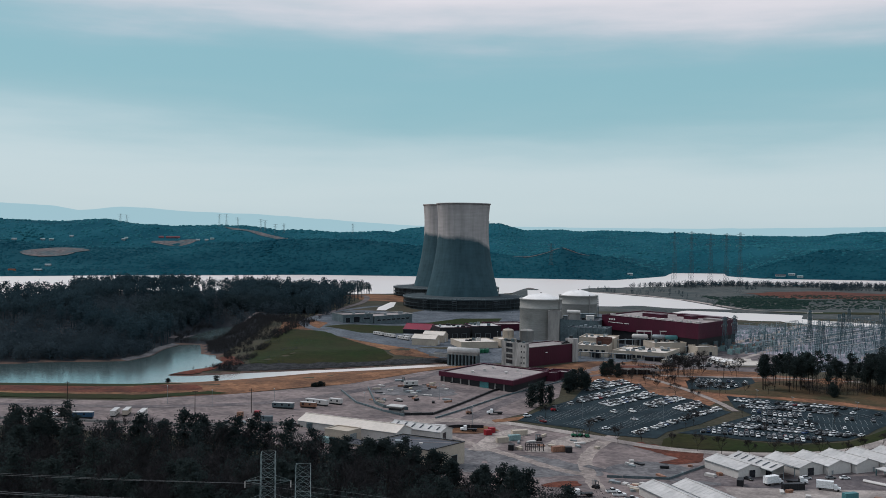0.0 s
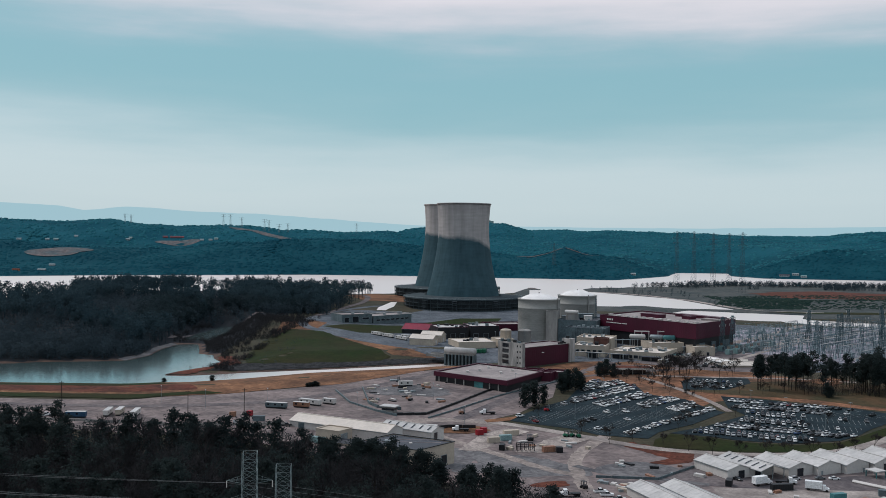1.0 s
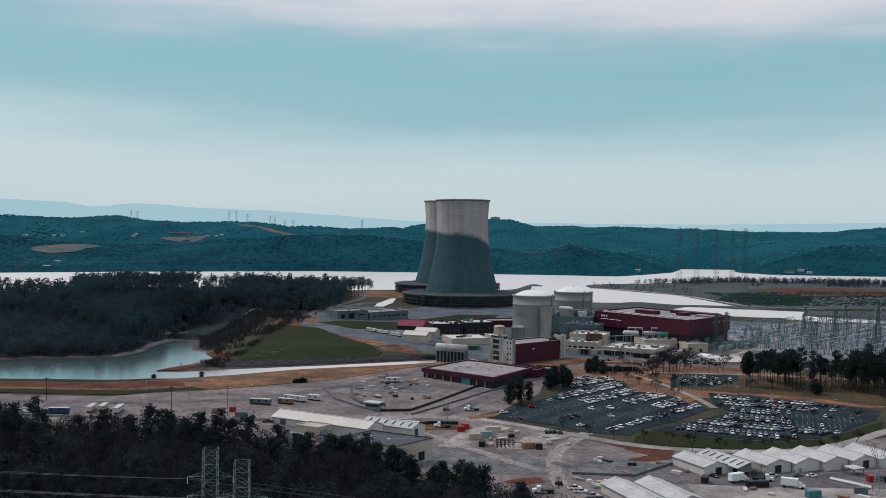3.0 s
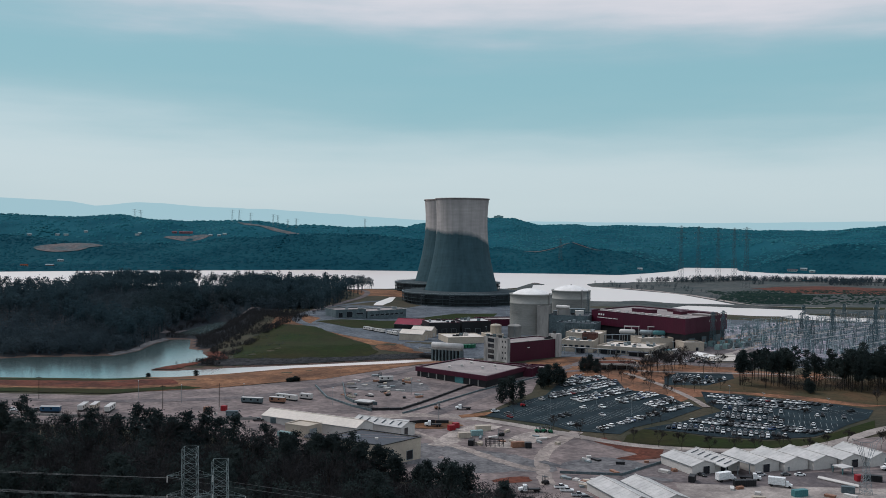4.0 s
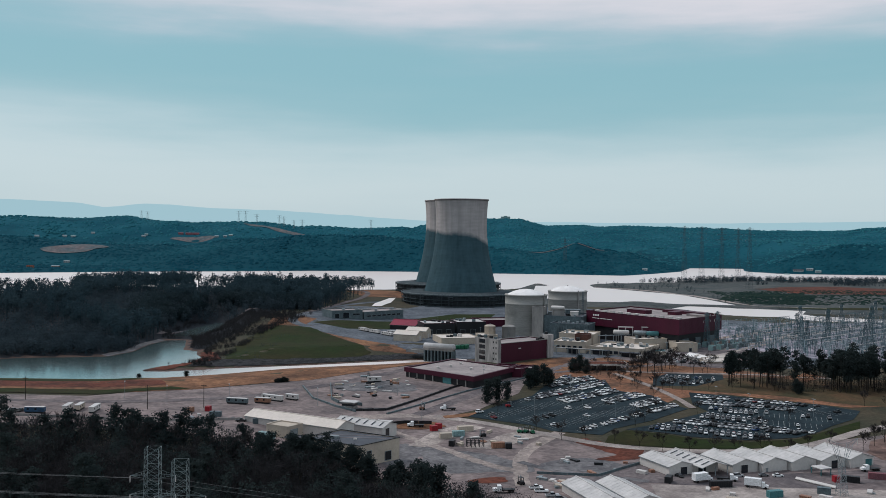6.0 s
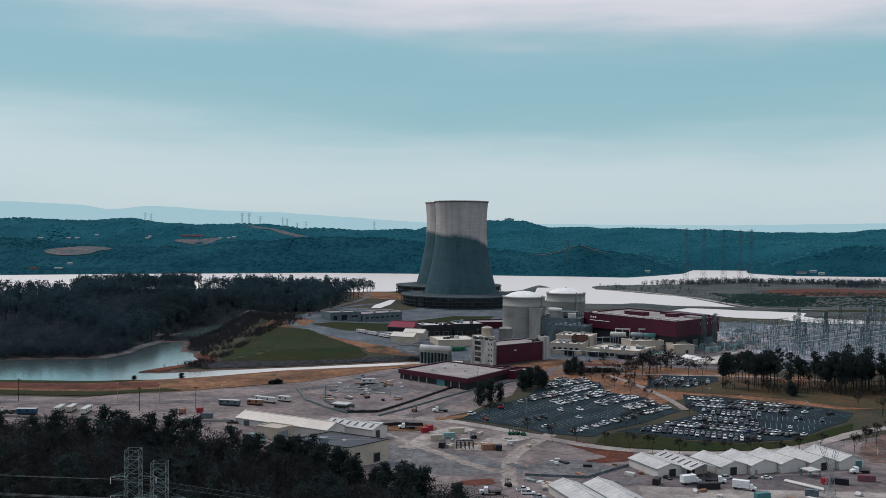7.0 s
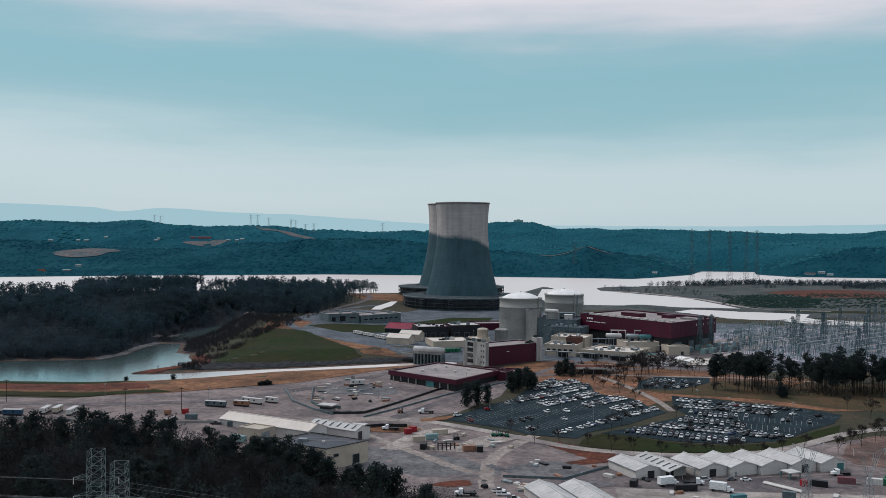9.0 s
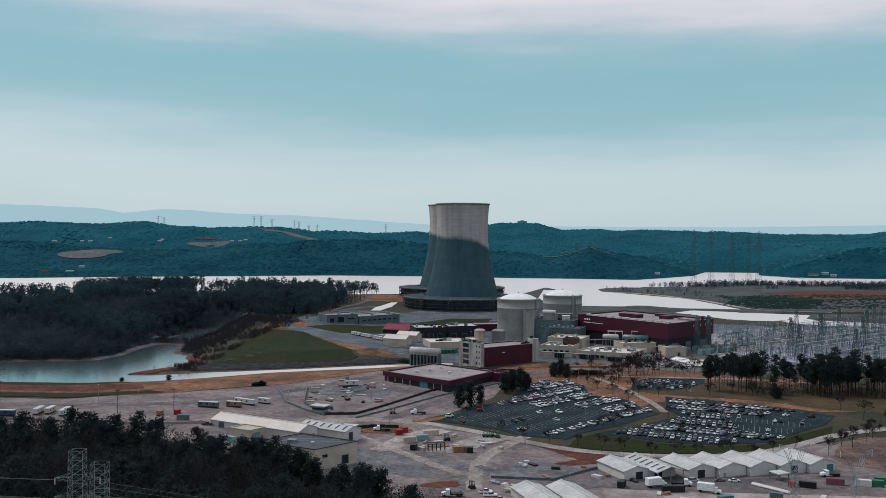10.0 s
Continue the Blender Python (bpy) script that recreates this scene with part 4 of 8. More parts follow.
part("base_wall", prism(bmesh.new(), shrink(local(hall, [A, Bc, C, D]), 0.97), -15, -1.6), M_DARKCLAD, hall, "dark recessed base wall")
m = wall_frame(hall, A, Bc)
long_side = math.dist(A, Bc)
ribs = bmesh.new()
for k in range(54):
    box(ribs, 1 + k * 2, -0.04, -1.9, 1.12 + k * 2, 0.02, 10.7, m)
part("cladding_rib", ribs, M_MAROON, hall)
for u in (9, 11.8, 14.6):
    sign = bmesh.new()
    box(sign, u, -0.3, 6.9, u + 1.7, -0.12, 8.4, m)
    part("sign_mark", sign, M_LINE, hall, "white sign mark")
for k, (u, w) in enumerate(((8, 9), (18, 8), (27, 6))):
    sign = bmesh.new()
    box(sign, u, -0.3, 4.6, u + w, -0.12, 5.15, m)
    part("sign_bar", sign, M_LINE, hall, "white bar of small lettering")
m2 = wall_frame(hall, Bc, C)
side = bmesh.new()
for k in range(37):
    box(side, 1 + k * 2, -0.04, -1.9, 1.12 + k * 2, 0.02, 10.7, m2)
part("cladding_rib", side, M_MAROON, hall)
for k, (u, w) in enumerate(((8, 10), (30, 8), (52, 12))):
    door = bmesh.new()
    box(door, u, 0.6, -14, u + w, 2.4, -6, m2)
    part("bay_door", door, M_PLANT, hall, "grey-green roller bay door")
for k in range(11):
    u = 6 + k * 9.6
    v = bmesh.new()
    box(v, u, 5, 9.9, u + 3.2, 8.5, 11.7, m)
    box(v, u - 0.2, 4.8, 11.7, u + 3.4, 8.7, 12.0, m)
    part("roof_vent", v, M_WHITE, hall, "pale roof ventilator")
for u, w, d, h, mt in ((26, 22, 26, 3.0, M_MAROON), (62, 9, 40, 2.6, M_MAROON), (80, 18, 44, 1.6, M_ROOFG), (40, 50, 58, 2.2, M_MAROON)):
    v = bmesh.new()
    box(v, u, d, 9.9, u + w, d + 9, 9.9 + h, m)
    box(v, u - 0.3, d - 0.3, 9.9 + h, u + w + 0.3, d + 9.3, 10.3 + h, m)
    part("penthouse", v, mt, hall)

# annexes between and before the reactors
aux = block("auxiliary_building", [(76.9, 876.9), (111.1, 863.6), (124.3, 906.9), (90.0, 921.2)], 0, 19.5, M_PLANT, M_ROOFD, "grey-green auxiliary block between the reactor buildings", "building")
for x0, y0, z0, x1, y1, z1, mt in ((-14, -12, 19.5, -4, -2, 25, M_CONC), (2, -10, 19.5, 9, -4, 23.5, M_WHITE), (-2, 4, 19.5, 12, 14, 24, M_PLANT), (-18, 2, 19.5, -12, 8, 22, M_STEEL)):
    part("roof_unit", boxes((x0, y0, z0, x1, y1, z1), (x0 - 0.3, y0 - 0.3, z1, x1 + 0.3, y1 + 0.3, z1 + 0.35)), mt, aux)
for x0, y0, l in ((-16, -8, 12), (-15, -3, 9)):
    duct = bmesh.new()
    beam(duct, (x0, y0, 27), (x0 + l, y0 - 3, 27), 3.2, 3.2, 12)
    for k in (1, l - 1):
        beam(duct, (x0 + k, y0 - 3 * k / l, 19.3), (x0 + k, y0 - 3 * k / l, 26), 0.8)
    part("duct", duct, M_WHITE, aux, "large white roof duct")
mast = bmesh.new()
for a in range(3):
    beam(mast, (14 + math.cos(a * 2.1) * 1.2, 6 + math.sin(a * 2.1) * 1.2, 19), (14 + math.cos(a * 2.1) * 0.4, 6 + math.sin(a * 2.1) * 0.4, 41), 0.5)
for k in range(10):
    box(mast, 13, 5, 20 + 2 * k, 15, 7, 20.25 + 2 * k)
part("vent_mast", mast, M_PLANT, aux)
low = block("annex_building", [(82.4, 851.0), (115.6, 839.7), (123.2, 861.8), (88.9, 873.2)], 0, 15.0, M_PLANT, M_ROOFD, "lower grey-green annex with pipes and louvres", "building")
for k in range(14):
    x = -15 + k * 2.2
    part("wall_pier", boxes((x, -13.5 - x * 0.36, 0, x + 0.7, -12 - x * 0.36, 12 + (k * 7 % 5))), M_PLANT, low)
for k in range(7):
    x = -13 + k * 4
    part("roof_unit", boxes((x, -6 - x * 0.3, 15, x + 2.4, -3 - x * 0.3, 16.6 + (k % 3) * 0.8)), M_STEEL, low)
block("annex_building", [(116.7, 885.7), (133.0, 870.0), (142.7, 886.2), (128.4, 901.9)], 0, 17, M_CONC, M_ROOFG, "plain grey concrete annex beside the turbine hall", "building")
block("annex_building", [(66.8, 880.7), (76.9, 874.9), (79.7, 885.0), (70.6, 890.8)], 0, 27, M_CONC, M_ROOFG, "slender grey stair block against the reactor", "building")


# tall office block: white stair towers and a maroon long wall
wp = (40, 699)
wb = block("office_block", quad(wp, 53, 24, 44), 0, 13.6, M_MAROON, M_ROOFG, "maroon-clad office block with white concrete stair towers", "office block", 0.8, trim=M_CONC)
corners = quad(wp, 53, 24, 44)
mw = wall_frame(wb, corners[0], corners[1])
tw = bmesh.new()
box(tw, -3.0, -0.15, -2, -0.05, 25.2, 17.6, mw)
part("stair_tower", tw, M_CONCW, wb, "weathered white concrete stair tower")
for k in range(4):
    rec = bmesh.new()
    box(rec, -3.15, 14.0, 1.4 + k * 4.1, -2.4, 20.4, 4.2 + k * 4.1, mw)
    part("window_recess", rec, M_GLASS, wb, "dark recessed window bay")
    for v in (1.6, 4.4):
        pn = bmesh.new()
        box(pn, -3.08, v, 2.2 + k * 4.1, -2.9, v + 1.0, 3.6 + k * 4.1, mw)
        part("window", pn, M_GLASS, wb)
t2 = bmesh.new()
box(t2, 48.5, -1.2, -2, 54.5, 7, 18.0, mw)
part("stair_tower", t2, M_CONCW, wb)
for u in (-2.95, -0.15):
    rail = bmesh.new()
    for v in range(0, 26, 3):
        beam(rail, mw @ Vector((u, v, 17.5)), mw @ Vector((u, v, 18.8)), 0.15)
    box(rail, u - 0.08, 0, 18.7, u + 0.08, 25, 18.85, mw)
    part("roof_rail", rail, M_DARKCLAD, wb)
for k in range(7):
    unit = bmesh.new()
    box(unit, 40 + k * 2.2, 2, 13.6, 41.2 + k * 2.2, 3.4, 15.4 + (k % 3) * 0.6, mw)
    part("roof_unit", unit, M_DARKCLAD, wb)
for k, (u, v) in enumerate(((-2.5, 3), (-2.3, 8), (-2.5, 14), (-2.2, 18), (-2.5, 21), (50, 2), (52, 4.5))):
    unit = bmesh.new()
    box(unit, u, v, 17.5, u + 1.6, v + 2.2, 18.9 + 0.5 * (k % 3), mw)
    part("roof_unit", unit, M_DARKCLAD if k % 2 else M_PLANT, wb)
rib = bmesh.new()
for k in range(20):
    box(rib, 1 + k * 2.3, -0.04, 0, 1.1 + k * 2.3, 0.02, 14.2, mw)
part("cladding_rib", rib, M_MAROON, wb)
dr = bmesh.new()
box(dr, 18, -0.25, 9.4, 20.5, 0, 9.9, mw)
part("sign_bar", dr, M_LINE, wb, "small pale sign bar")


def tank(x, y, r, h, material, label):
    root = thing("storage_tank", x, y, gz(x, y), 0, label, "tank", "water tanks")
    part("shell", lathe(bmesh.new(), [(r, -1), (r, h), (r + 0.15, h + 0.1), (r, h + 0.25), (r * 0.92, h + r * 0.12), (r * 0.6, h + r * 0.26), (0.01, h + r * 0.32)], 40), material, root)
    hat = bmesh.new()
    beam(hat, (0, 0, h + r * 0.3), (0, 0, h + r * 0.3 + 0.8), 0.9, 0.9, 8)
    part("roof_hatch", hat, M_STEEL, root)
    lad = bmesh.new()
    for s in (-0.3, 0.3):
        beam(lad, (s, -r - 0.3, 0), (s, -r - 0.3, h + 1), 0.12)
    for k in range(int(h * 2)):
        beam(lad, (-0.3, -r - 0.3, 0.5 * k), (0.3, -r - 0.3, 0.5 * k), 0.07)
    part("ladder", lad, M_STEEL, root)
    return root


tank(29.0, 842.0, 4.9, 13.2, M_BEIGE, "beige domed steel storage tank")
tank(45.5, 842.3, 6.0, 13.0, M_CONC, "grey domed steel storage tank")

# low maroon-trimmed service building in front
lo_poly = [(-22, 624), (24, 588), (49, 634), (6, 668)]
lo = block("service_building", lo_poly, -0.5, 6.4, M_DARKCLAD, M_ROOFG, "low service building with pale gravel roof and maroon fascia", "building", 0.5, trim=M_MAROON)
fa = bmesh.new()
o = shrink(local(lo, lo_poly), 1.035)
i_ = shrink(local(lo, lo_poly), 0.985)
rings = [[fa.verts.new((*p, zz)) for p in ring] for ring, zz in ((o, 4.2), (o, 7.2), (i_, 7.2), (i_, 4.2))]
for k in range(4):
    for i in range(4):
        fa.faces.new((rings[k][i], rings[k][(i + 1) % 4], rings[(k + 1) % 4][(i + 1) % 4], rings[(k + 1) % 4][i]))
bmesh.ops.recalc_face_normals(fa, faces=fa.faces[:])
part("fascia", fa, M_MAROON, lo, "deep maroon fascia band")
ml = wall_frame(lo, lo_poly[0], lo_poly[1])
dd = bmesh.new()
box(dd, 33, -0.3, 0, 40, 0.1, 4.1, ml)
part("roller_door", dd, M_TEAL, lo, "teal roller door")
for u in (3, 10, 17, 24, 45, 52):
    c = bmesh.new()
    box(c, u, -0.5, 0, u + 0.7, 0.1, 4.2, ml)
    part("pier", c, M_CONC, lo)
for x, y in ((-8, 4), (6, -6), (14, 6), (-2, 18), (-16, -4)):
    part("roof_vent", boxes((x, y, 6.4, x + 1.6, y + 1.6, 7.6), (x - 0.2, y - 0.2, 7.6, x + 1.8, y + 1.8, 7.8)), M_WHITE, lo)
for k, (x, y) in enumerate(((47, 640), (55, 648), (40, 655))):
    st = block("service_wing", [(x - 6, y - 6), (x + 7, y - 9), (x + 12, y + 4), (x - 1, y + 8)], -0.5, 5.2 - 0.4 * k, M_MAROON, M_ROOFG, "stepped maroon-walled wing of the service building", "building")

# west part of the plant
of = block("low_office", [(-137, 972), (-108, 990), (-122, 1014), (-152, 996)], gz(-120, 990), 8.6, M_PLANT, M_ROOFG, "dark grey-green low office block with garage bays", "building", trim=M_CONC)
windows(of, (-137, 972), (-108, 990), [(3, 1.2, 5, 5), (12, 1.2, 7, 6), (23, 4, 8, 2)], M_GLASS)
of2 = block("low_office", [(-107, 994), (-70, 1036), (-88, 1058), (-124, 1018)], gz(-95, 1030), 8.2, M_PLANT, M_ROOFG, "long grey-green low office block with pale roof edge", "building", trim=M_WHITE)
windows(of2, (-107, 994), (-70, 1036), [(4 + 7 * k, 3.4, 5.5, 2.0) for k in range(7)], M_GLASS)
for x, y, s in ((-130, 990, 3), (-118, 1000, 4), (-100, 1022, 3), (-86, 1040, 5)):
    r = of if x < -112 else of2
    part("roof_unit", boxes((x - r.location.x, y - r.location.y, 8, x - r.location.x + s, y - r.location.y + 2.5, 10.4)), M_STEEL, r)
dk1 = block("workshop_building", [(-33, 880), (-5, 889), (-14, 918), (-42, 908)], 0, 10.2, M_DARKCLAD, M_ROOFW, "black-clad workshop with pale roof and maroon eaves", "building", 0.5, trim=M_MAROON)
dk2 = block("workshop_building", [(-3, 890), (24, 899), (16, 930), (-11, 920)], 0, 11.0, M_DARKCLAD, M_ROOFW, "black-clad workshop with pale roof and maroon eaves", "building", 0.5, trim=M_MAROON)
windows(dk1, (-33, 880), (-5, 889), [(3, 0.3, 5, 4.5), (12, 0.3, 5, 4.5), (21, 0.3, 5, 4.5)], M_DARKCLAD, name="bay_door")
windows(dk2, (-3, 890), (24, 899), [(3, 0.3, 5, 4.5), (13, 0.3, 5, 4.5)], M_DARKCLAD, name="bay_door")
block("workshop_building", [(14, 962), (52, 974), (44, 1000), (6, 990)], 0, 6.0, M_MAROON, M_ROOFG, "low maroon-walled shed with pinkish gravel roof", "building")
bf = block("stores_building", [(-12, 812), (20, 822), (10, 852), (-22, 842)], 0, 4.6, M_BEIGE, M_ROOFT, "low beige stores building with broad tan roof", "building", 0.3)
block("stores_building", [(22, 826), (36, 832), (30, 850), (16, 845)], 0, 6.0, M_BEIGE, M_ROOFT, "beige flat-roofed stores block", "building", 0.4)

# entrance side
e1 = block("entrance_building", [(82, 772), (107, 765), (114, 792), (90, 800)], -0.5, 8.6, M_BEIGE, M_ROOFT, "beige flat-roofed plant entrance block", "building")
e2 = block("entrance_building", [(88, 806), (116, 796), (124, 822), (97, 834)], -0.5, 11.5, M_BEIGE, M_ROOFT, "taller beige block behind the entrance", "building")
e3 = block("canteen_building", [(110, 764), (150, 750), (168, 784), (128, 800)], -0.5, 5.6, M_BEIGE, M_ROOFT, "low beige building with a band of dark windows", "building")
windows(e3, (110, 764), (150, 750), [(2 + 4.4 * k, 1.2, 3.6, 2.6) for k in range(9)])
windows(e3, (150, 750), (168, 784), [(3 + 5 * k, 1.2, 3.6, 2.6) for k in range(7)])
windows(e1, (82, 772), (107, 765), [(2 + 4.6 * k, 4.4, 3, 1.8) for k in range(5)])
e4 = block("brick_block", [(100, 786), (111, 783), (114, 794), (103, 797)], 8.2, 4.0, M_BROWN, M_ROOFG, "dark brown brick penthouse block", "building")
e5 = block("plant_room", [(183, 786), (200, 789), (196, 806), (179, 803)], 0, 6.2, M_BEIGE, M_ROOFT, "small beige plant room", "building")
windows(e5, (183, 786), (200, 789), [(10, 0.1, 2.4, 3.0)])
e6 = block("long_wall_building", [(150, 798), (178, 806), (172, 826), (144, 818)], 0, 7.6, M_BEIGE, M_ROOFT, "beige long wall building before the turbine hall", "building")
for x, y, mt in ((120, 778, M_WHITE), (134, 784, M_STEEL), (143, 770, M_WHITE), (126, 768, M_STEEL), (152, 782, M_WHITE), (138, 762, M_STEEL)):
    part("roof_unit", boxes((x - e3.location.x, y - e3.location.y, 5.5, x - e3.location.x + 3, y - e3.location.y + 2.4, 7.2)), mt, e3)
for x, y in ((90, 776), (97, 784), (104, 772), (93, 790)):
    part("roof_unit", boxes((x - e1.location.x, y - e1.location.y, 8.5, x - e1.location.x + 2.6, y - e1.location.y + 2.4, 10.0)), M_STEEL, e1)

can = thing("entrance_pavilion", 114, 676, gz(114, 676), 4, "glazed entrance pavilion under a wide reddish flat roof", "pavilion")
part("roof", boxes((-15, -7, 4.2, 15, 9, 4.7)), M_RED, can, "wide flat roof, rust-red on top")
part("fascia", boxes((-15.3, -7.3, 3.7, 15.3, -7, 5.0), (-15.3, 9, 3.7, 15.3, 9.3, 5.0), (-15.3, -7, 3.7, -15, 9, 5.0), (15, -7, 3.7, 15.3, 9, 5.0)), M_WHITE, can)
part("glazing", boxes((-10, -3, 0, 10, 6, 4.2)), M_GLASS, can)
for x in (-14, -7, 0, 7, 14):
    for y in (-6, 8):
        part("post", boxes((x - 0.25, y - 0.25, -0.5, x + 0.25, y + 0.25, 4.2)), M_CONC, can)


def drum(x, y, z, l, r, turn, material, label):
    root = thing("horizontal_tank", x, y, z, turn, label, "tank", "process tanks")
    bm = bmesh.new()
    lathe(bm, [(0.01, -l / 2 - r * 0.45), (r * 0.6, -l / 2 - r * 0.33), (r, -l / 2), (r, l / 2), (r * 0.6, l / 2 + r * 0.33), (0.01, l / 2 + r * 0.45)], 24)
    bm.transform(pose(0, 0, r + 1.4, 0, 90, 0))
    part("shell", bm, material, root)
    for s in (-l / 3, l / 3):
        part("saddle", boxes((s - 0.5, -r * 0.8, -8, s + 0.5, r * 0.8, 1.9)), M_CONC, root)
    return root


drum(142, 824, 8.0, 12, 2.0, -8, M_WHITE, "white horizontal process tank on saddles")
drum(158, 822, 8.0, 10, 2.0, -8, M_STEEL, "grey horizontal process tank on saddles")
drum(168, 818, 8.0, 9, 2.0, -8, M_TEAL, "blue-green horizontal process tank on saddles")
for x in (146, 166):
    pf = thing("pipe_rack", x, 826, 0, -8, "white steel pipe frame over process tanks", "pipe rack")
    for dx in (-6, 0, 6):
        part("post", boxes((dx - 0.25, -0.25, -1, dx + 0.25, 0.25, 15.5)), M_WHITE, pf)
    part("beam", boxes((-6.5, -0.4, 15.3, 6.5, 0.4, 16.2)), M_WHITE, pf)

# gate house over the channel
gh = thing("gate_house", -9, 748, 0, -22, "long white-roofed channel gate house on dark piers", "gate house")
bm = lathe(bmesh.new(), [(2.6, -13), (2.6, 13), (0.01, 13.01)], 20)
bm.transform(pose(0, 0, 5.4, 0, 90, 0))
part("roof", bm, M_ROOFW, gh, "white rounded roof")
part("wall", boxes((-12.6, -2.3, 2.2, 12.6, 2.3, 5.8)), M_CONC, gh)
for k in range(9):
    part("pier", boxes((-12.4 + k * 3, -3.2, -10, -11.2 + k * 3, 3.2, 2.4)), M_PLANT, gh, "dark concrete pier")
    part("gate", boxes((-11.1 + k * 3, -0.4, -10, -9.5 + k * 3, 0.4, 1.6)), M_DARKCLAD, gh) if k < 8 else None
br = thing("bridge_deck", -22, 762, 0, -20, "grey road bridge deck over the channel", "bridge")
part("deck", boxes((-14, -5, -0.9, 14, 5, 0.1)), M_CONC, br)
part("parapet", boxes((-14, -5.3, -0.9, 14, -5, 1.2)), M_CONC, br)
part("parapet", boxes((-14, 5, -0.9, 14, 5.3, 1.2)), M_CONC, br)


# ---- sheds with gabled roofs ----
def shed(name, x, y, z, turn, width, length, eave, ridge, wall, roof, label, doors=(), skylights=0, open_front=0.0, group="", lean=0.35):
    """A gabled shed. Its front gable's middle stands at x, y; it runs back along its own y."""
    root = thing(name, x, y, z, turn, label, "shed", group)
    w = width / 2
    bm = bmesh.new()
    y0 = open_front
    prof = [(-w, -1.5), (w, -1.5), (w, eave), (0, ridge), (-w, eave)]
    a, b = [bm.verts.new((p[0], y0, p[1])) for p in prof], [bm.verts.new((p[0], length, p[1])) for p in prof]
    bm.faces.new(a)
    bm.faces.new(b[::-1])
    for i in (0, 1, 4):
        bm.faces.new((a[i], b[i], b[(i + 1) % 5], a[(i + 1) % 5]))
    bmesh.ops.recalc_face_normals(bm, faces=bm.faces[:])
    part("wall", bm, wall, root)
    s = (ridge - eave) / w
    for side in (-1, 1):
        rb = bmesh.new()
        pts = [(0, ridge + 0.06), (side * (w + lean), eave - s * lean + 0.06), (side * (w + lean), eave - s * lean + 0.24), (0, ridge + 0.24)]
        f, g = [rb.verts.new((p[0], -lean, p[1])) for p in pts], [rb.verts.new((p[0], length + lean, p[1])) for p in pts]
        rb.faces.new(f)
        rb.faces.new(g[::-1])
        for i in range(4):
            rb.faces.new((f[i], g[i], g[(i + 1) % 4], f[(i + 1) % 4]))
        bmesh.ops.recalc_face_normals(rb, faces=rb.faces[:])
        panel = part("roof_slope", rb, roof, root)
        rib_bm = bmesh.new()
        beam(rib_bm, (0, 0, ridge + 0.27), (side * (w + lean), 0, eave - s * lean + 0.27), 0.06, sides=4)
        rib_me = mesh_of("rib", rib_bm, roof)
        n = max(3, int(length / 2.4))
        for k in range(n + 1):
            share("rib", rib_me, panel, pose(0, -lean + 0.1 + (length + 2 * lean - 0.2) * k / n, 0))
        for k in range(skylights):
            yy = length * (k + 0.6) / (skylights + 0.3)
            sk = bmesh.new()
            q = [sk.verts.new(v) for v in [(side * w * f_, yy + d, ridge - (ridge - eave) * f_ + 0.40) for f_, d in ((0.2, -0.5), (0.2, 0.5), (0.8, 0.5), (0.8, -0.5))]]
            sk.faces.new(q)
            part("skylight", sk, M_GLASS, panel)
    part("ridge_cap", boxes((-0.3, -lean, ridge + 0.2, 0.3, length + lean, ridge + 0.42)), roof, root)
    part("gutter", boxes((w + lean - 0.05, -lean, eave - s * lean - 0.1, w + lean + 0.15, length + lean, eave - s * lean + 0.1)), M_STEEL, root)
    part("gutter", boxes((-w - lean - 0.15, -lean, eave - s * lean - 0.1, -w - lean + 0.05, length + lean, eave - s * lean + 0.1)), M_STEEL, root)
    for u, dw, dh, mt in doors:
        part("door", boxes((u - dw / 2, y0 - 0.12, 0, u + dw / 2, y0 + 0.02, dh)), mt, root)
        part("door_frame", boxes((u - dw / 2 - 0.2, y0 - 0.18, 0, u - dw / 2, y0 + 0.02, dh + 0.2), (u + dw / 2, y0 - 0.18, 0, u + dw / 2 + 0.2, y0 + 0.02, dh + 0.2), (u - dw / 2, y0 - 0.18, dh, u + dw / 2, y0 + 0.02, dh + 0.2)), M_WHITE, root)
    if open_front:
        for px in (-w + 0.3, 0, w - 0.3):
            part("post", boxes((px - 0.15, 0, -1, px + 0.15, 0.3, eave)), M_STEEL, root)
    return root


G = "row of white sheds"
WL = "white metal shed with pale ribbed gabled roof and dark doorway"
shed("white_shed", 119.6, 408.6, -6.4, 27, 13.0, 21.5, 4.1, 5.9, M_WHITE, M_ROOFW, WL, [(1.0, 3.4, 3.6, M_GLASS)], group=G)
shed("white_shed", 133.6, 408.2, -6.4, 27, 13.2, 27.5, 4.2, 6.1, M_WHITE, M_ROOFW, "white metal shed with skylights and an open-fronted canopy", [(-2, 4, 3.6, M_GLASS)], 6, 6.5, group=G)
for k, doors in enumerate(([(-0.5, 3.6, 3.7, M_GLASS)], [(-4.5, 1.2, 2.2, M_STEEL)], [(3.5, 1.3, 2.2, M_STEEL)], [(0.5, 3.6, 3.7, M_GLASS)], [(3.8, 3.8, 3.5, M_TEAL)])):
    shed("white_shed", 147.7 + 13.7 * k, 415.2 + 4.15 * k, -6.4, 27, 13.6, 21.0 + 0.3 * k, 4.1, 6.1, M_WHITE, M_ROOFW, WL, doors, group=G)
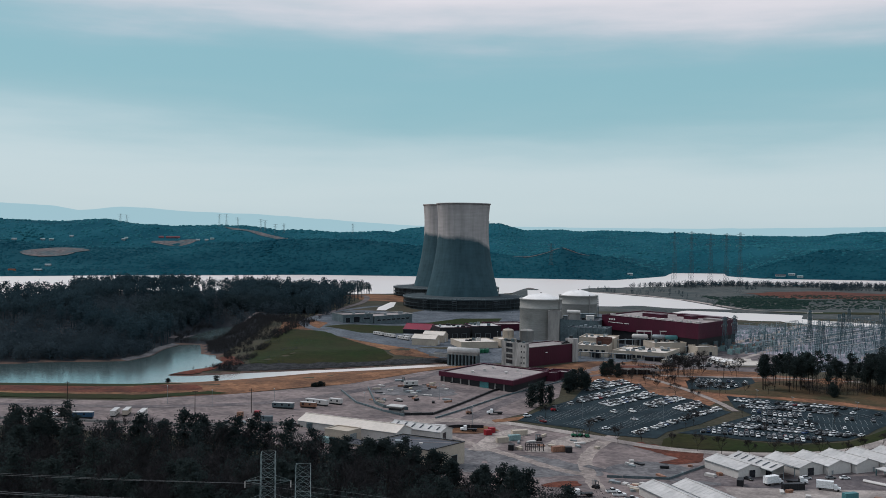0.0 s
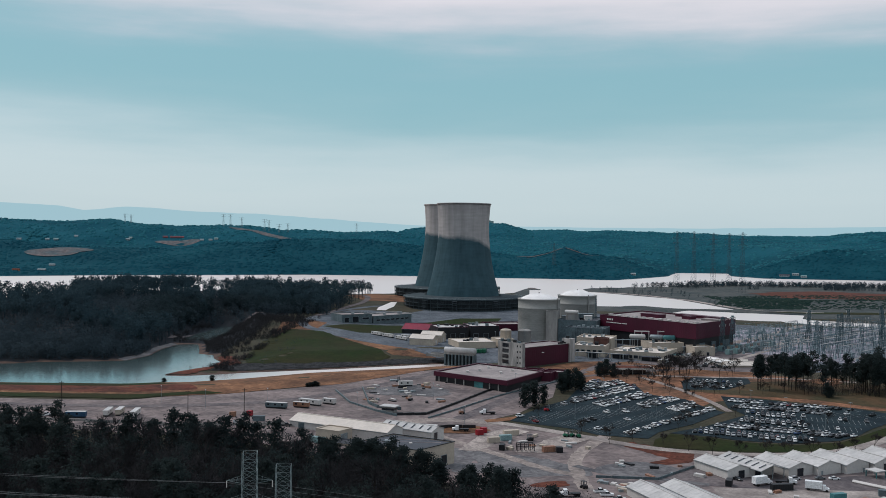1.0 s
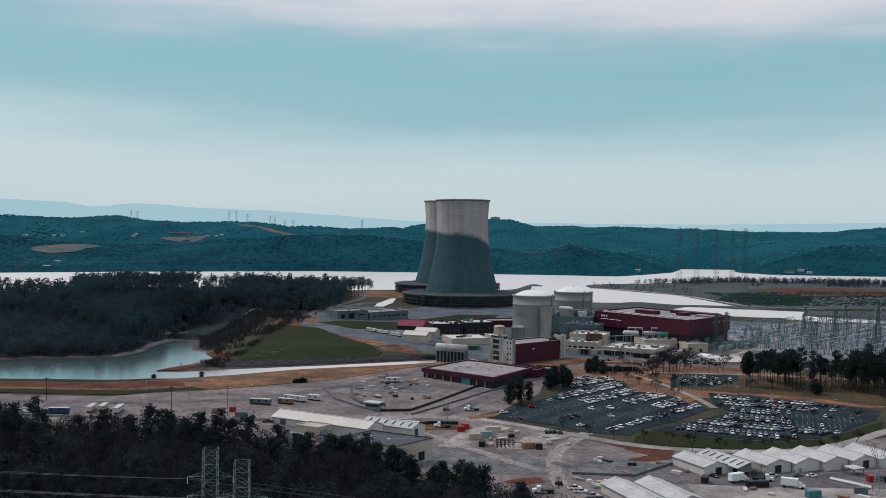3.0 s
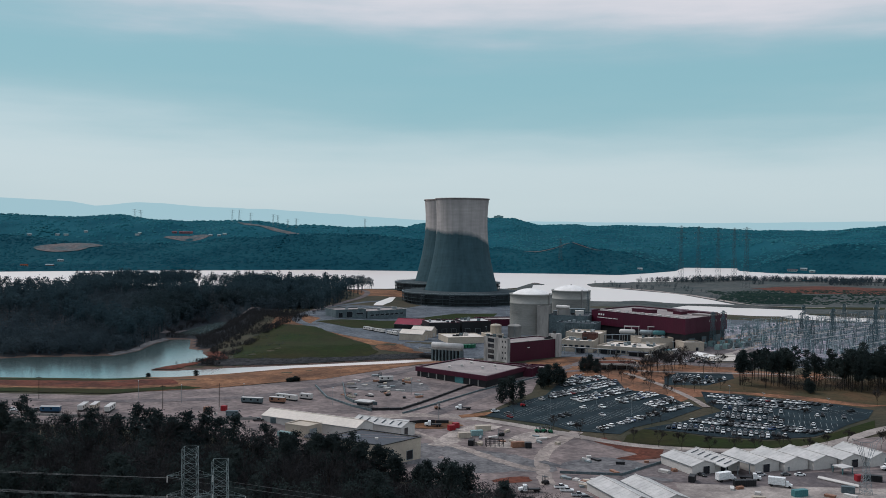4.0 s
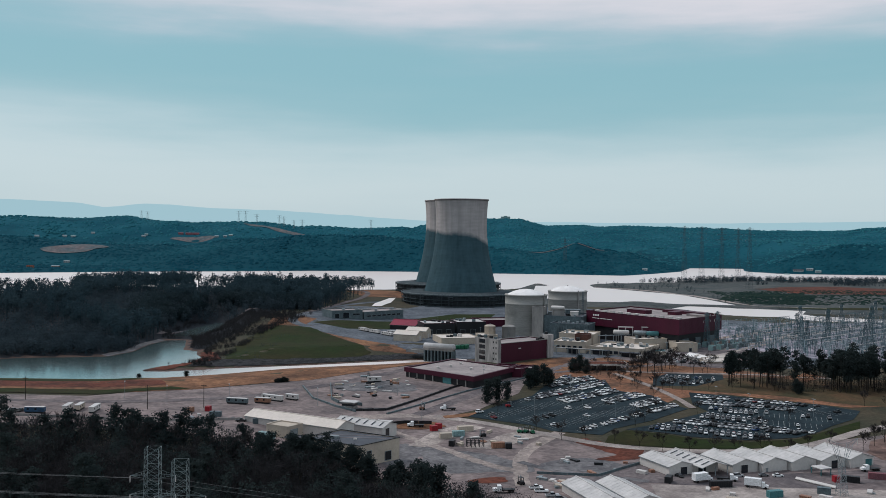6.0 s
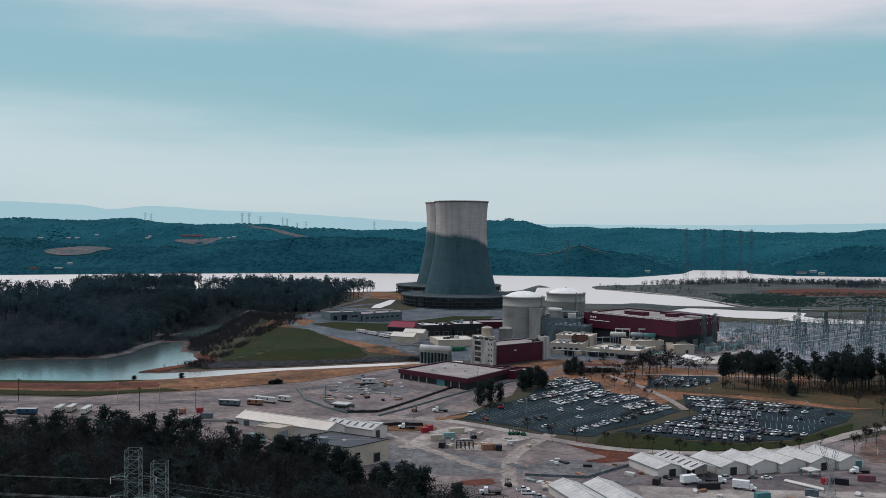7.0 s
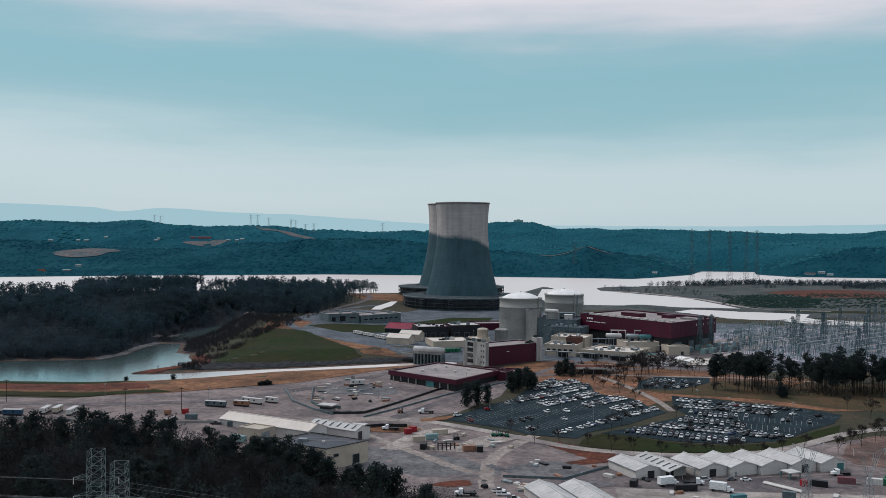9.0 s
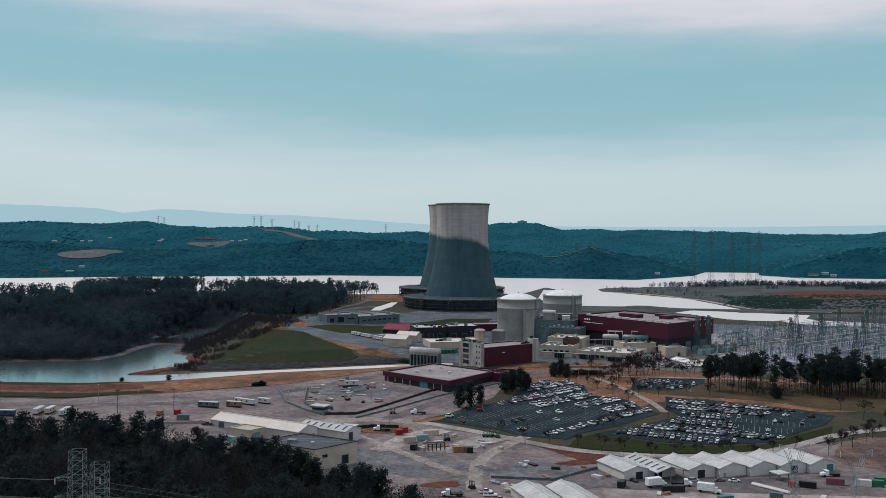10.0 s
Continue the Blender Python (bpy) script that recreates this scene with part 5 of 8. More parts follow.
for i, (x, y) in enumerate(((138.7, 432.9), (152.2, 437.0), (165.7, 441.1), (179.2, 445.2))):
    v = thing("roof_ventilator", x, y, -1.75, 27, "small grey ridge ventilator on a white shed", "ventilator", "ridge ventilators")
    part("hood", boxes((-1.1, -0.8, 0, 1.1, 0.8, 1.0), (-1.3, -1.0, 1.0, 1.3, 1.0, 1.2)), M_STEEL, v)
pc = thing("porch", 180, 416.5, -6.4, 27, "small white-roofed porch with red posts before a shed", "porch")
part("roof", boxes((-3, -3, 3.1, 3, 3, 3.45)), M_ROOFW, pc)
for a in (-2.7, 2.7):
    for b in (-2.7, 2.7):
        part("post", boxes((a - 0.15, b - 0.15, -0.5, a + 0.15, b + 0.15, 3.1)), M_TEAL, pc)
shed("white_shed", 84.5, 351, -6.3, 22, 12.4, 31, 3.6, 5.6, M_WHITE, M_ROOFW, "long pale metal shed with ribbed white roof", [(0, 3, 3, M_STEEL)])
shed("white_shed", 98, 355, -6.3, 22, 12.4, 30, 3.6, 5.6, M_WHITE, M_ROOFW, "long pale metal shed with ribbed white roof", [(0, 3, 3, M_STEEL)])
# sheds by the wood
shed("long_warehouse", -32.5, 452, -4.2, 63.5, 14, 58, 6.4, 8.9, M_WHITE, M_ROOFT, "long cream warehouse with a broad tan gabled roof", [(3.5, 2.2, 4, M_GLASS)])
shed("ribbed_warehouse", -12.5, 463, -4.2, 62, 12, 30, 4.6, 6.4, M_WHITE, M_ROOFW, "white warehouse with ribbed pale roof and dark doorway", [(-2, 3.2, 4, M_GLASS)], 6)
bx = block("lean_to", [(-70, 447), (-58, 441), (-53, 450), (-65, 456)], -3.4, 6.6, M_BEIGE, M_BEIGE, "tall beige lean-to block against the warehouse", "building", 0.3)
windows(bx, (-58, 441), (-53, 450), [(1.5, 0.1, 5, 5.2)], M_STEEL, name="bay_door")
dkb = block("dark_roofed_building", [(-47, 417), (-18, 404), (-3, 423), (-32, 437)], -5.2, 8.6, M_BEIGE, M_ROOFD, "large flat building with dark membrane roof and beige walls", "building", 0.4, trim=M_DARKCLAD)
part("roof_hatch", boxes((-9, -2, 8.5, -5, 1, 9.8)), M_STEEL, dkb)
part("roof_vent", boxes((2, -3, 8.5, 3.4, -1.6, 9.3)), M_WHITE, dkb)
part("roof_seam", boxes((-14, 6.0, 8.6, 15, 6.4, 8.75), (-20, 1, 8.6, 16, 1.4, 8.75)), M_ROOFG, dkb)
windows(dkb, (-18, 404), (-3, 423), [(4, 4.6, 3, 1.5), (15, 0, 4, 4.2)], M_DARKCLAD, name="bay_door")
sm = shed("small_shed", -50, 438, -4.0, 63, 5, 9, 2.8, 3.8, M_BEIGE, M_ROOFD, "small beige hut with dark roof", [(0, 1.2, 2.1, M_GLASS)])
shed("white_shed", -33, 832, 0, 72, 13, 22, 5.6, 8.6, M_BEIGE, M_ROOFT, "cream gabled store with tan roof", [(2, 3, 3.6, M_WHITE)])
shed("white_shed", -27, 857, 0, 72, 12, 20, 6.4, 9.2, M_BEIGE, M_ROOFT, "cream gabled store with tan roof", [(0, 3, 3.6, M_WHITE)])
shed("maroon_roofed_hall", -42, 932, 0, 76, 24, 27, 4.4, 9.0, M_DARKCLAD, M_CRIMSON, "low hall under a broad crimson roof", [(0, 4, 4, M_GLASS)])
shed("round_hut", 190, 722, -0.6, -83, 9, 24, 2.2, 4.6, M_BEIGE, M_ROOFT, "long low beige hut with pale roof", [(0, 2, 2, M_GLASS)])
shed("round_hut", 188, 734, -0.6, -83, 9, 24, 2.2, 4.6, M_BEIGE, M_ROOFT, "long low beige hut with pale roof", [(0, 2, 2, M_GLASS)])
gd = thing("guard_hut", -42, 520, gz(-42, 520), -20, "small guard hut with flat white roof and dark glazing", "hut")
part("wall", boxes((-3.6, -2.4, -0.5, 3.6, 2.4, 3.3)), M_CONC, gd)
part("window_band", boxes((-3.66, -2.46, 1.4, 3.66, 2.46, 2.5)), M_GLASS, gd)
part("roof", boxes((-4.8, -3.4, 3.3, 4.8, 3.4, 3.75)), M_ROOFW, gd)
st = thing("yard_canopy", -18, 482, gz(-18, 482), -10, "small white flat canopy on posts", "canopy")
part("roof", boxes((-4, -3, 3, 4, 3, 3.3)), M_ROOFW, st)
for a in (-3.6, 3.6):
    for b in (-2.6, 2.6):
        part("post", boxes((a - 0.12, b - 0.12, -0.5, a + 0.12, b + 0.12, 3)), M_STEEL, st)

# small plant, cabins and pipes round the entrance side
rk = random.Random(21)
for root, poly, h, n in ((e2, [(88, 806), (116, 796), (124, 822), (97, 834)], 11.5, 7), (e3, [(110, 764), (150, 750), (168, 784), (128, 800)], 5.6, 12), (e6, [(150, 798), (178, 806), (172, 826), (144, 818)], 7.6, 8),
                         (e1, [(82, 772), (107, 765), (114, 792), (90, 800)], 8.6, 5), (bf, [(-12, 812), (20, 822), (10, 852), (-22, 842)], 4.6, 5), (dk1, [(-33, 880), (-5, 889), (-14, 918), (-42, 908)], 10.2, 5),
                         (dk2, [(-3, 890), (24, 899), (16, 930), (-11, 920)], 11.0, 5), (aux, [(76.9, 876.9), (111.1, 863.6), (124.3, 906.9), (90.0, 921.2)], 19.5, 8)):
    cx, cy = sum(p[0] for p in poly) / 4, sum(p[1] for p in poly) / 4
    for k in range(n):
        u, v = rk.uniform(0.12, 0.88), rk.uniform(0.12, 0.88)
        a, b = Vector(poly[0]).lerp(Vector(poly[1]), u), Vector(poly[3]).lerp(Vector(poly[2]), u)
        q = a.lerp(b, v)
        w, d, t = rk.uniform(0.7, 2.0), rk.uniform(0.6, 1.4), rk.uniform(0.7, 2.4)
        m = pose(q.x - cx, q.y - cy, h - 0.05, 0, 0, rk.choice((-20, 70)))
        bm = bmesh.new()
        box(bm, -w, -d, 0, w, d, t, m)
        box(bm, -w - 0.15, -d - 0.15, t, w + 0.15, d + 0.15, t + 0.2, m)
        part("roof_unit", bm, rk.choice((M_STEEL, M_PLANT, M_DARKCLAD, M_WHITE)), root)
for x, y, l, w, h, turn, wall, lb in ((118, 757, 14, 5, 3.6, -18, M_DARKCLAD, "dark flat canopy along the entrance front"), (140, 746, 16, 5, 3.4, -20, M_DARKCLAD, "dark flat canopy along the canteen front"),
                                      (96, 760, 9, 6, 4.2, -15, M_DARKCLAD, "dark covered passage beside the office block"), (166, 768, 8, 5, 3.0, 10, M_TEAL, "teal covered machine stand by the plant room")):
    root = thing("canopy", x, y, gz(x, y), turn, lb, "canopy", "entrance canopies")
    part("roof", boxes((-l / 2, -w / 2, h, l / 2, w / 2, h + 0.5)), M_ROOFD if wall is M_DARKCLAD else wall, root)
    for a in (-l / 2 + 0.4, 0, l / 2 - 0.4):
        for b in (-w / 2 + 0.4, w / 2 - 0.4):
            part("post", boxes((a - 0.15, b - 0.15, -0.5, a + 0.15, b + 0.15, h)), M_CONC, root)
    part("screen_wall", boxes((-l / 2 + 0.3, w / 2 - 0.3, -0.5, l / 2 - 0.3, w / 2, h)), M_GLASS, root)
for k in range(16):
    x, y = rk.uniform(112, 200), rk.uniform(738, 796)
    if min(signed_distance(f, np.array([x]), np.array([y]))[0] for f in ([(110, 764), (150, 750), (168, 784), (128, 800)], [(150, 798), (178, 806), (172, 826), (144, 818)], [(183, 786), (200, 789), (196, 806), (179, 803)])) < 5:
        continue
    l = rk.choice((3, 6, 6, 9))
    root = thing("site_cabin", x, y, gz(x, y) + 0.1, rk.choice((-20, -18, 70, 48)), "small pale site cabin on the plant apron", "cabin", "site cabins")
    part("body", boxes((-l / 2, -1.25, 0.15, l / 2, 1.25, 2.7)), rk.choice((M_WHITE, M_BEIGE, M_STEEL, M_PLANT)), root)
    part("roof", boxes((-l / 2 - 0.15, -1.4, 2.7, l / 2 + 0.15, 1.4, 2.88)), M_ROOFW, root)
    part("door", boxes((-0.5, -1.32, 0.2, 0.5, -1.25, 2.2)), M_GLASS, root)
    part("skid", boxes((-l / 2, -1.0, -0.3, l / 2, 1.0, 0.15)), M_DARKCLAD, root)
for (ax, ay), (bx, by), z in (((82, 756), (120, 742), 5.5), ((176, 800), (206, 836), 6.0), ((120, 812), (150, 824), 9.0), ((60, 776), (84, 766), 6.5)):
    root = thing("pipe_bridge", ax, ay, gz(ax, ay), 0, "grey steel pipe bridge on slim posts", "pipe rack", "pipe bridges")
    for k in range(3):
        bm = bmesh.new()
        beam(bm, (0, k * 0.8, z), (bx - ax, by - ay + k * 0.8, z), 0.5, 0.5, 8)
        part("pipe", bm, rk.choice((M_WHITE, M_STEEL, M_PLANT)), root)
    for k in range(5):
        f = (k + 0.2) / 4.4
        bm = bmesh.new()
        x, y = (bx - ax) * f, (by - ay) * f
        box(bm, x - 0.2, y - 0.6, -1, x + 0.2, y - 0.3, z)
        box(bm, x - 0.2, y + 2.0, -1, x + 0.2, y + 2.3, z)
        box(bm, x - 0.2, y - 0.6, z - 0.5, x + 0.2, y + 2.3, z - 0.22)
        part("trestle", bm, M_STEEL, root)

# ---- trees ----
def pine_parts(seed, h, crown0=0.45, r=3.2, n=260, leaf=0.95, limbs=13):
    """Trunk with limbs, and a crown of small needle clumps, of a tall pine."""
    rnd = random.Random(seed)
    tb, cb = bmesh.new(), bmesh.new()
    top, pts = Vector((rnd.uniform(-0.6, 0.6), rnd.uniform(-0.6, 0.6), h * 0.96)), []
    mid = Vector((rnd.uniform(-0.4, 0.4), rnd.uniform(-0.4, 0.4), h * 0.5))
    beam(tb, (0, 0, -1), mid, 0.021 * h, 0.016 * h, 6)
    beam(tb, mid, top, 0.016 * h, 0.003 * h, 5)
    for k in range(limbs):
        f = crown0 + (1 - crown0) * (k + rnd.random()) / limbs
        base = mid.lerp(top, max(0, (f - 0.5) / 0.46)) if f > 0.5 else mid * (f / 0.5)
        a, q = rnd.uniform(0, 6.28), (f - crown0) / (1 - crown0)
        reach = r * rnd.uniform(0.6, 1.15) * (0.55 + 1.5 * q) * (1.12 - q) * 1.25
        tip = base + Vector((math.cos(a) * reach, math.sin(a) * reach, reach * rnd.uniform(0.1, 0.5)))
        beam(tb, base, tip, 0.006 * h, 0.002 * h, 3)
        for j in range(n // limbs):
            c = base.lerp(tip, rnd.uniform(0.3, 1.02)) + Vector((rnd.gauss(0, 0.72), rnd.gauss(0, 0.72), rnd.gauss(0.15, 0.46)))
            pts.append(c)
    for c in pts:
        s = leaf * rnd.uniform(0.6, 1.25)
        u = Vector((rnd.gauss(0, 1), rnd.gauss(0, 1), rnd.gauss(0, 0.5))).normalized()
        v = u.cross(Vector((rnd.gauss(0, 1), rnd.gauss(0, 1), rnd.gauss(0, 1)))).normalized()
        w = u.cross(v)
        q = [cb.verts.new(c + d * s * 0.5) for d in (u * 1.2, v * 0.7, -u, -v * 0.7)]
        q[1].co += w * s * 0.3
        q[3].co += w * s * 0.25
        cb.faces.new(q[:3])
        cb.faces.new((q[0], q[2], q[3]))
    return tb, cb


def bare_parts(seed, h, spread=0.5, depth=4, thin=0.10):
    """Trunk with limbs, and a haze of fine twigs, of a leafless tree."""
    rnd = random.Random(seed)
    tb, cb = bmesh.new(), bmesh.new()

    def grow(a, d, length, w, level):
        b = a + d * length
        beam(tb if level < 2 else cb, a, b, w, w * 0.6, 4 if level < 2 else 3)
        if level >= depth:
            # the last fine twigs
            for k in range(4):
                e = (d + Vector((rnd.gauss(0, 0.6), rnd.gauss(0, 0.6), rnd.gauss(0.2, 0.4)))).normalized() * length * rnd.uniform(0.8, 1.5)
                q = a.lerp(b, rnd.uniform(0.3, 1.0))
                o = e.cross(Vector((rnd.gauss(0, 1), rnd.gauss(0, 1), rnd.gauss(0, 1)))).normalized() * thin * 0.42
                cb.faces.new([cb.verts.new(p_) for p_ in (q - o, q + o, q + e)])
            return
        for k in range(3 if level else 4):
            e = (d + Vector((rnd.gauss(0, spread), rnd.gauss(0, spread), rnd.gauss(0.12, 0.25)))).normalized()
            grow(a.lerp(b, rnd.uniform(0.55, 1.0)), e, length * rnd.uniform(0.55, 0.78), max(w * 0.55, thin), level + 1)
    grow(Vector((0, 0, -0.5)), Vector((rnd.gauss(0, 0.04), rnd.gauss(0, 0.04), 1)).normalized(), h * 0.38, h * 0.024, 0)
    return tb, cb


def tree_kinds(maker, name, sizes, crown_mat, crown_name, label, **kw):
    made = []
    for i, h in enumerate(sizes):
        tb, cb = maker(i * 7 + 3, h, **kw)
        made.append((mesh_of("trunk", tb, M_BARK), mesh_of(crown_name, cb, crown_mat)))
    return name, made, crown_name, label


def plant(kind, x, y, scale, turn, group, z=None, which=None):
    name, made, crown_name, label = kind
    tm, cm = made[(which if which is not None else random.randrange(len(made))) % len(made)]
    root = thing(name, x, y, gz(x, y) if z is None else z, turn, label, "tree", group)
    root.scale = (scale,) * 3
    share("trunk", tm, root)
    share(crown_name, cm, root)
    return root


PINE = tree_kinds(pine_parts, "pine_tree", (19, 21, 17, 22, 18), M_PINE, "crown", "tall dark green pine with bare lower trunk and ragged crown", n=1100, r=3.9, crown0=0.34, limbs=36, leaf=0.86)
GROVE = tree_kinds(pine_parts, "pine_tree", (20, 22, 18, 23, 19), M_PINE, "crown", "tall dark pine with long bare trunk at the car park", n=640, r=3.6, crown0=0.42, limbs=24, leaf=1.0)
BUSHY = tree_kinds(pine_parts, "evergreen_tree", (10, 12, 9), M_PINE, "crown", "dense dark evergreen tree in full leaf", crown0=0.06, r=3.1, n=1700, leaf=0.8, limbs=52)
BARE = tree_kinds(bare_parts, "bare_tree", (15, 17, 13, 16), M_TWIGD, "crown", "leafless grey-brown winter tree with fine twigs")
SMALL = tree_kinds(bare_parts, "young_tree", (8.5, 7.5, 9), M_TWIG, "crown", "small leafless street tree", depth=5, spread=0.42, thin=0.055)

rt = random.Random(11)


EDGE_X = [-230, -110, -85, -65, -52, -30, -10, 5, 26, 37, 46]
EDGE_Y = [392, 394, 394, 392, 384, 374, 364, 352, 342, 334, 322]
TOP_Z = [22, 21.5, 20, 16.5, 15, 14.2, 12.5, 10.5, 12, 10.5, 8]


def wood_edge(x):
    """Where the near wood ends towards the yard."""
    return np.interp(x, EDGE_X, EDGE_Y) + 3 * np.sin(np.asarray(x) * 0.15)


def wood_top(x, y):
    """How high the tree tops of the near wood reach: lower at its trimmed edge."""
    return np.interp(x, EDGE_X, TOP_Z) + 0.2 * np.maximum(0, wood_edge(x) - 14 - y)


# the wood on the near slope: pines along its edge, mostly bare trees behind them
count = 0
for k in range(4000):
    x, y = rt.uniform(-195, 47), rt.uniform(262, 398)
    back = wood_edge(x) - y
    if back < 0 or back > 118 or count >= 222 or (back > 26 and rt.random() < 0.45) or (x > 30 and back < 12 and rt.random() < 0.5):
        continue
    count += 1
    pine = rt.random() < (0.72 if back < 22 else 0.24)
    room = min(wood_top(x, y), gz(x, y) + 24) - gz(x, y)
    plant(PINE if pine else BARE, x, y, room / (20 if pine else 15) * rt.uniform(0.82, 1.06), rt.uniform(0, 360), "near wood")
for k in range(30):
    x = rt.uniform(-62, 30)
    y = float(wood_edge(x)) - rt.uniform(0, 12)
    plant(PINE, x, y, (float(wood_top(x, y)) - gz(x, y)) / 20 * rt.uniform(0.85, 1.05), rt.uniform(0, 360), "near wood")
# pines east of the car park
for n, x0, x1, y0, y1, lo, hi in ((5, 185, 193, 612, 620, 1.0, 1.15), (4, 196, 200, 640, 668, 0.7, 0.9), (26, 199, 228, 604, 634, 0.85, 1.15), (5, 231, 240, 608, 626, 0.7, 1.0), (48, 243, 282, 598, 640, 0.8, 1.12), (30, 282, 330, 590, 630, 0.8, 1.1)):
    for k in range(n):
        plant(GROVE, rt.uniform(x0, x1), rt.uniform(y0, y1), rt.uniform(lo, hi), rt.uniform(0, 360), "pine grove")


def scatter(name, places, protos, material, label, category, smooth=False):
    """Far trees in one mesh: each a ragged bunch of small faces."""
    if not places:
        return None
    vs, fs, base = [], [], 0
    r = np.random.RandomState(4)
    for i, (x, y, z, s) in enumerate(places):
        pv, pf = protos[i % len(protos)]
        a = r.uniform(0, 6.28)
        c, sn = math.cos(a), math.sin(a)
        q = pv * s
        vs.append(np.stack([q[:, 0] * c - q[:, 1] * sn + x, q[:, 0] * sn + q[:, 1] * c + y, q[:, 2] + z], 1))
        fs.append(pf + base)
        base += len(pv)
    me = bpy.data.meshes.new(name)
    me.from_pydata(np.concatenate(vs).tolist(), [], np.concatenate(fs).tolist())
    me.materials.append(material)
    if smooth:
        me.polygons.foreach_set("use_smooth", np.ones(len(me.polygons), bool))
    return tagged(new(name, me), label, category, kind="stuff")


def bunch(seed, n, rx, rz, z0, leaf, flat=0.0, trunk=0.0):
    """Vertices and triangles of one far tree."""
    r = np.random.RandomState(seed)
    v, f = [], []
    for k in range(n):
        d = r.normal(size=3)
        d /= np.linalg.norm(d)
        c = d * np.array([rx, rx, rz]) * r.uniform(0.55, 1.0) + np.array([0, 0, z0 + rz])
        for j in range(3):
            e = r.normal(size=3)
            v.append(c + e / np.linalg.norm(e) * leaf * r.uniform(0.5, 1.0))
        f.append([3 * k, 3 * k + 1, 3 * k + 2])
    if trunk:
        b = len(v)
        for ang in (0, 2.1, 4.2):
            v += [np.array([math.cos(ang) * trunk, math.sin(ang) * trunk, -1.0]), np.array([math.cos(ang) * trunk * 0.6, math.sin(ang) * trunk * 0.6, z0 + rz])]
        for j in range(3):
            a0, a1, b0, b1 = b + 2 * j, b + 2 * j + 1, b + 2 * ((j + 1) % 3), b + 2 * ((j + 1) % 3) + 1
            f += [[a0, b0, b1], [a0, b1, a1]]
    return np.array(v), np.array(f)


def sow(n, x0, x1, y0, y1, test, size, seed):
    r = np.random.RandomState(seed)
    x, y = r.uniform(x0, x1, n), r.uniform(y0, y1, n)
    z = ground_z(x, y)
    ok = ((z > WATER_Z + 0.6) | (y < 560)) & test(x, y, z)
    return [(a, b, c - 0.3, s) for a, b, c, s in zip(x[ok], y[ok], z[ok], r.uniform(*size, ok.sum()))]


HILL_FIELDS = [blob(-985, 3045, 62, 34, 8, 1), blob(-1180, 2598, 88, 52, 14, 2), blob(-740, 3215, 125, 26, -22, 3), blob(205, 2692, 95, 9, -3, 4)]


def crown_cap(seed, r0, h):
    """Vertices and triangles of a rounded, uneven far crown."""
    r = np.random.RandomState(seed)
    v, f = [np.array([r.normal(0, 0.6), r.normal(0, 0.6), h * r.uniform(0.9, 1.15)])], []
    for q, z in ((0.66, 0.6), (1.0, -0.55)):
        for k in range(6):
            a = 6.283 * (k + 0.5 * (q > 0.9)) / 6 + r.normal(0, 0.12)
            v.append(np.array([math.cos(a) * r0 * q * r.uniform(0.8, 1.15), math.sin(a) * r0 * q * r.uniform(0.8, 1.15), h * z + r.normal(0, 0.5)]))
    for k in range(6):
        j = (k + 1) % 6
        f += [[0, 1 + k, 1 + j], [1 + k, 7 + k, 1 + j], [1 + j, 7 + k, 7 + j]]
    return np.array(v), np.array(f)


crowns = [crown_cap(s, 7.2, 2.7) for s in range(8)]


HOMES = [(-1010, 3104), (-1046, 3094), (-915, 3065), (-884, 3056), (-869, 3069), (-1493, 3000), (-1413, 3029), (-1388, 3036), (-1144, 3021), (-1142, 3039), (-1339, 3076), (-1118, 2428), (809, 2573), (841, 2581), (857, 2563)]


def on_hill(x, y, z):
    ok = (np.abs(x / y + 0.06) < 0.58) & (z > -3)
    for hx_, hy_ in HOMES:
        ok &= np.hypot(x - hx_, (y - hy_ + 14) * 0.5) > 12
    for f in HILL_FIELDS:
        ok &= (signed_distance(f, x, y) > 7) & (signed_distance(f, x, y + 28) > 4)
    return ok


# crowns change over to the hazier colour with distance
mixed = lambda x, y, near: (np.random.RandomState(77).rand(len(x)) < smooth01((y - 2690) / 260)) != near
scatter("hill_forest", sow(30000, -1900, 1800, 2030, 3500, lambda x, y, z: on_hill(x, y, z) & mixed(x, y, True), (0.55, 1.15), 8), crowns, M_HILL_HAZE, "mixed forest over the hills beyond the river, blue haze in its colour", "forest", True)
scatter("far_hill_forest", sow(34000, -2800, 2600, 2500, 4800, lambda x, y, z: on_hill(x, y, z) & mixed(x, y, False), (0.6, 1.3), 9), crowns, M_FARHILL_HAZE, "forest on the farther ridges, paler with haze in its colour", "forest", True)
head_pine = [bunch(40 + s, 96, 3.5, 5.0, 8.5, 1.45, trunk=0.32) for s in range(6)]
head_bare = [bunch(60 + s, 84, 3.8, 6.8, 0.0, 1.35, trunk=0.2) for s in range(6)]
shore_x = lambda y: np.interp(y, [740, 830, 893, 1000, 1045], [-268, -266, -288, -292, -165])
gap = lambda x, y: (x / y > -0.385) & (x / y < -0.262)
head = lambda x, y, z: (~gap(x, y) | (y < 1150) | (y > 2000)) & (x < shore_x(y)) & (x > -1000) & (y > 770 + 0.25 * np.maximum(0, -260 - x)) & (x > -0.62 * y + 40)
scatter("headland_pines", sow(3600, -760, -130, 780, 1440, lambda x, y, z: head(x, y, z) & ((x / y > -0.437) | (y < 1130)) & ((y > 1080) | (bumps(x, y, 260, 9) > 0.15)) & ((y < 1270) | (bumps(x * 7, y * 5, 130, 17) > 0.2)), (1.0, 1.45), 15), head_pine, M_PINE_HAZE, "dark pine wood on the headland", "forest")
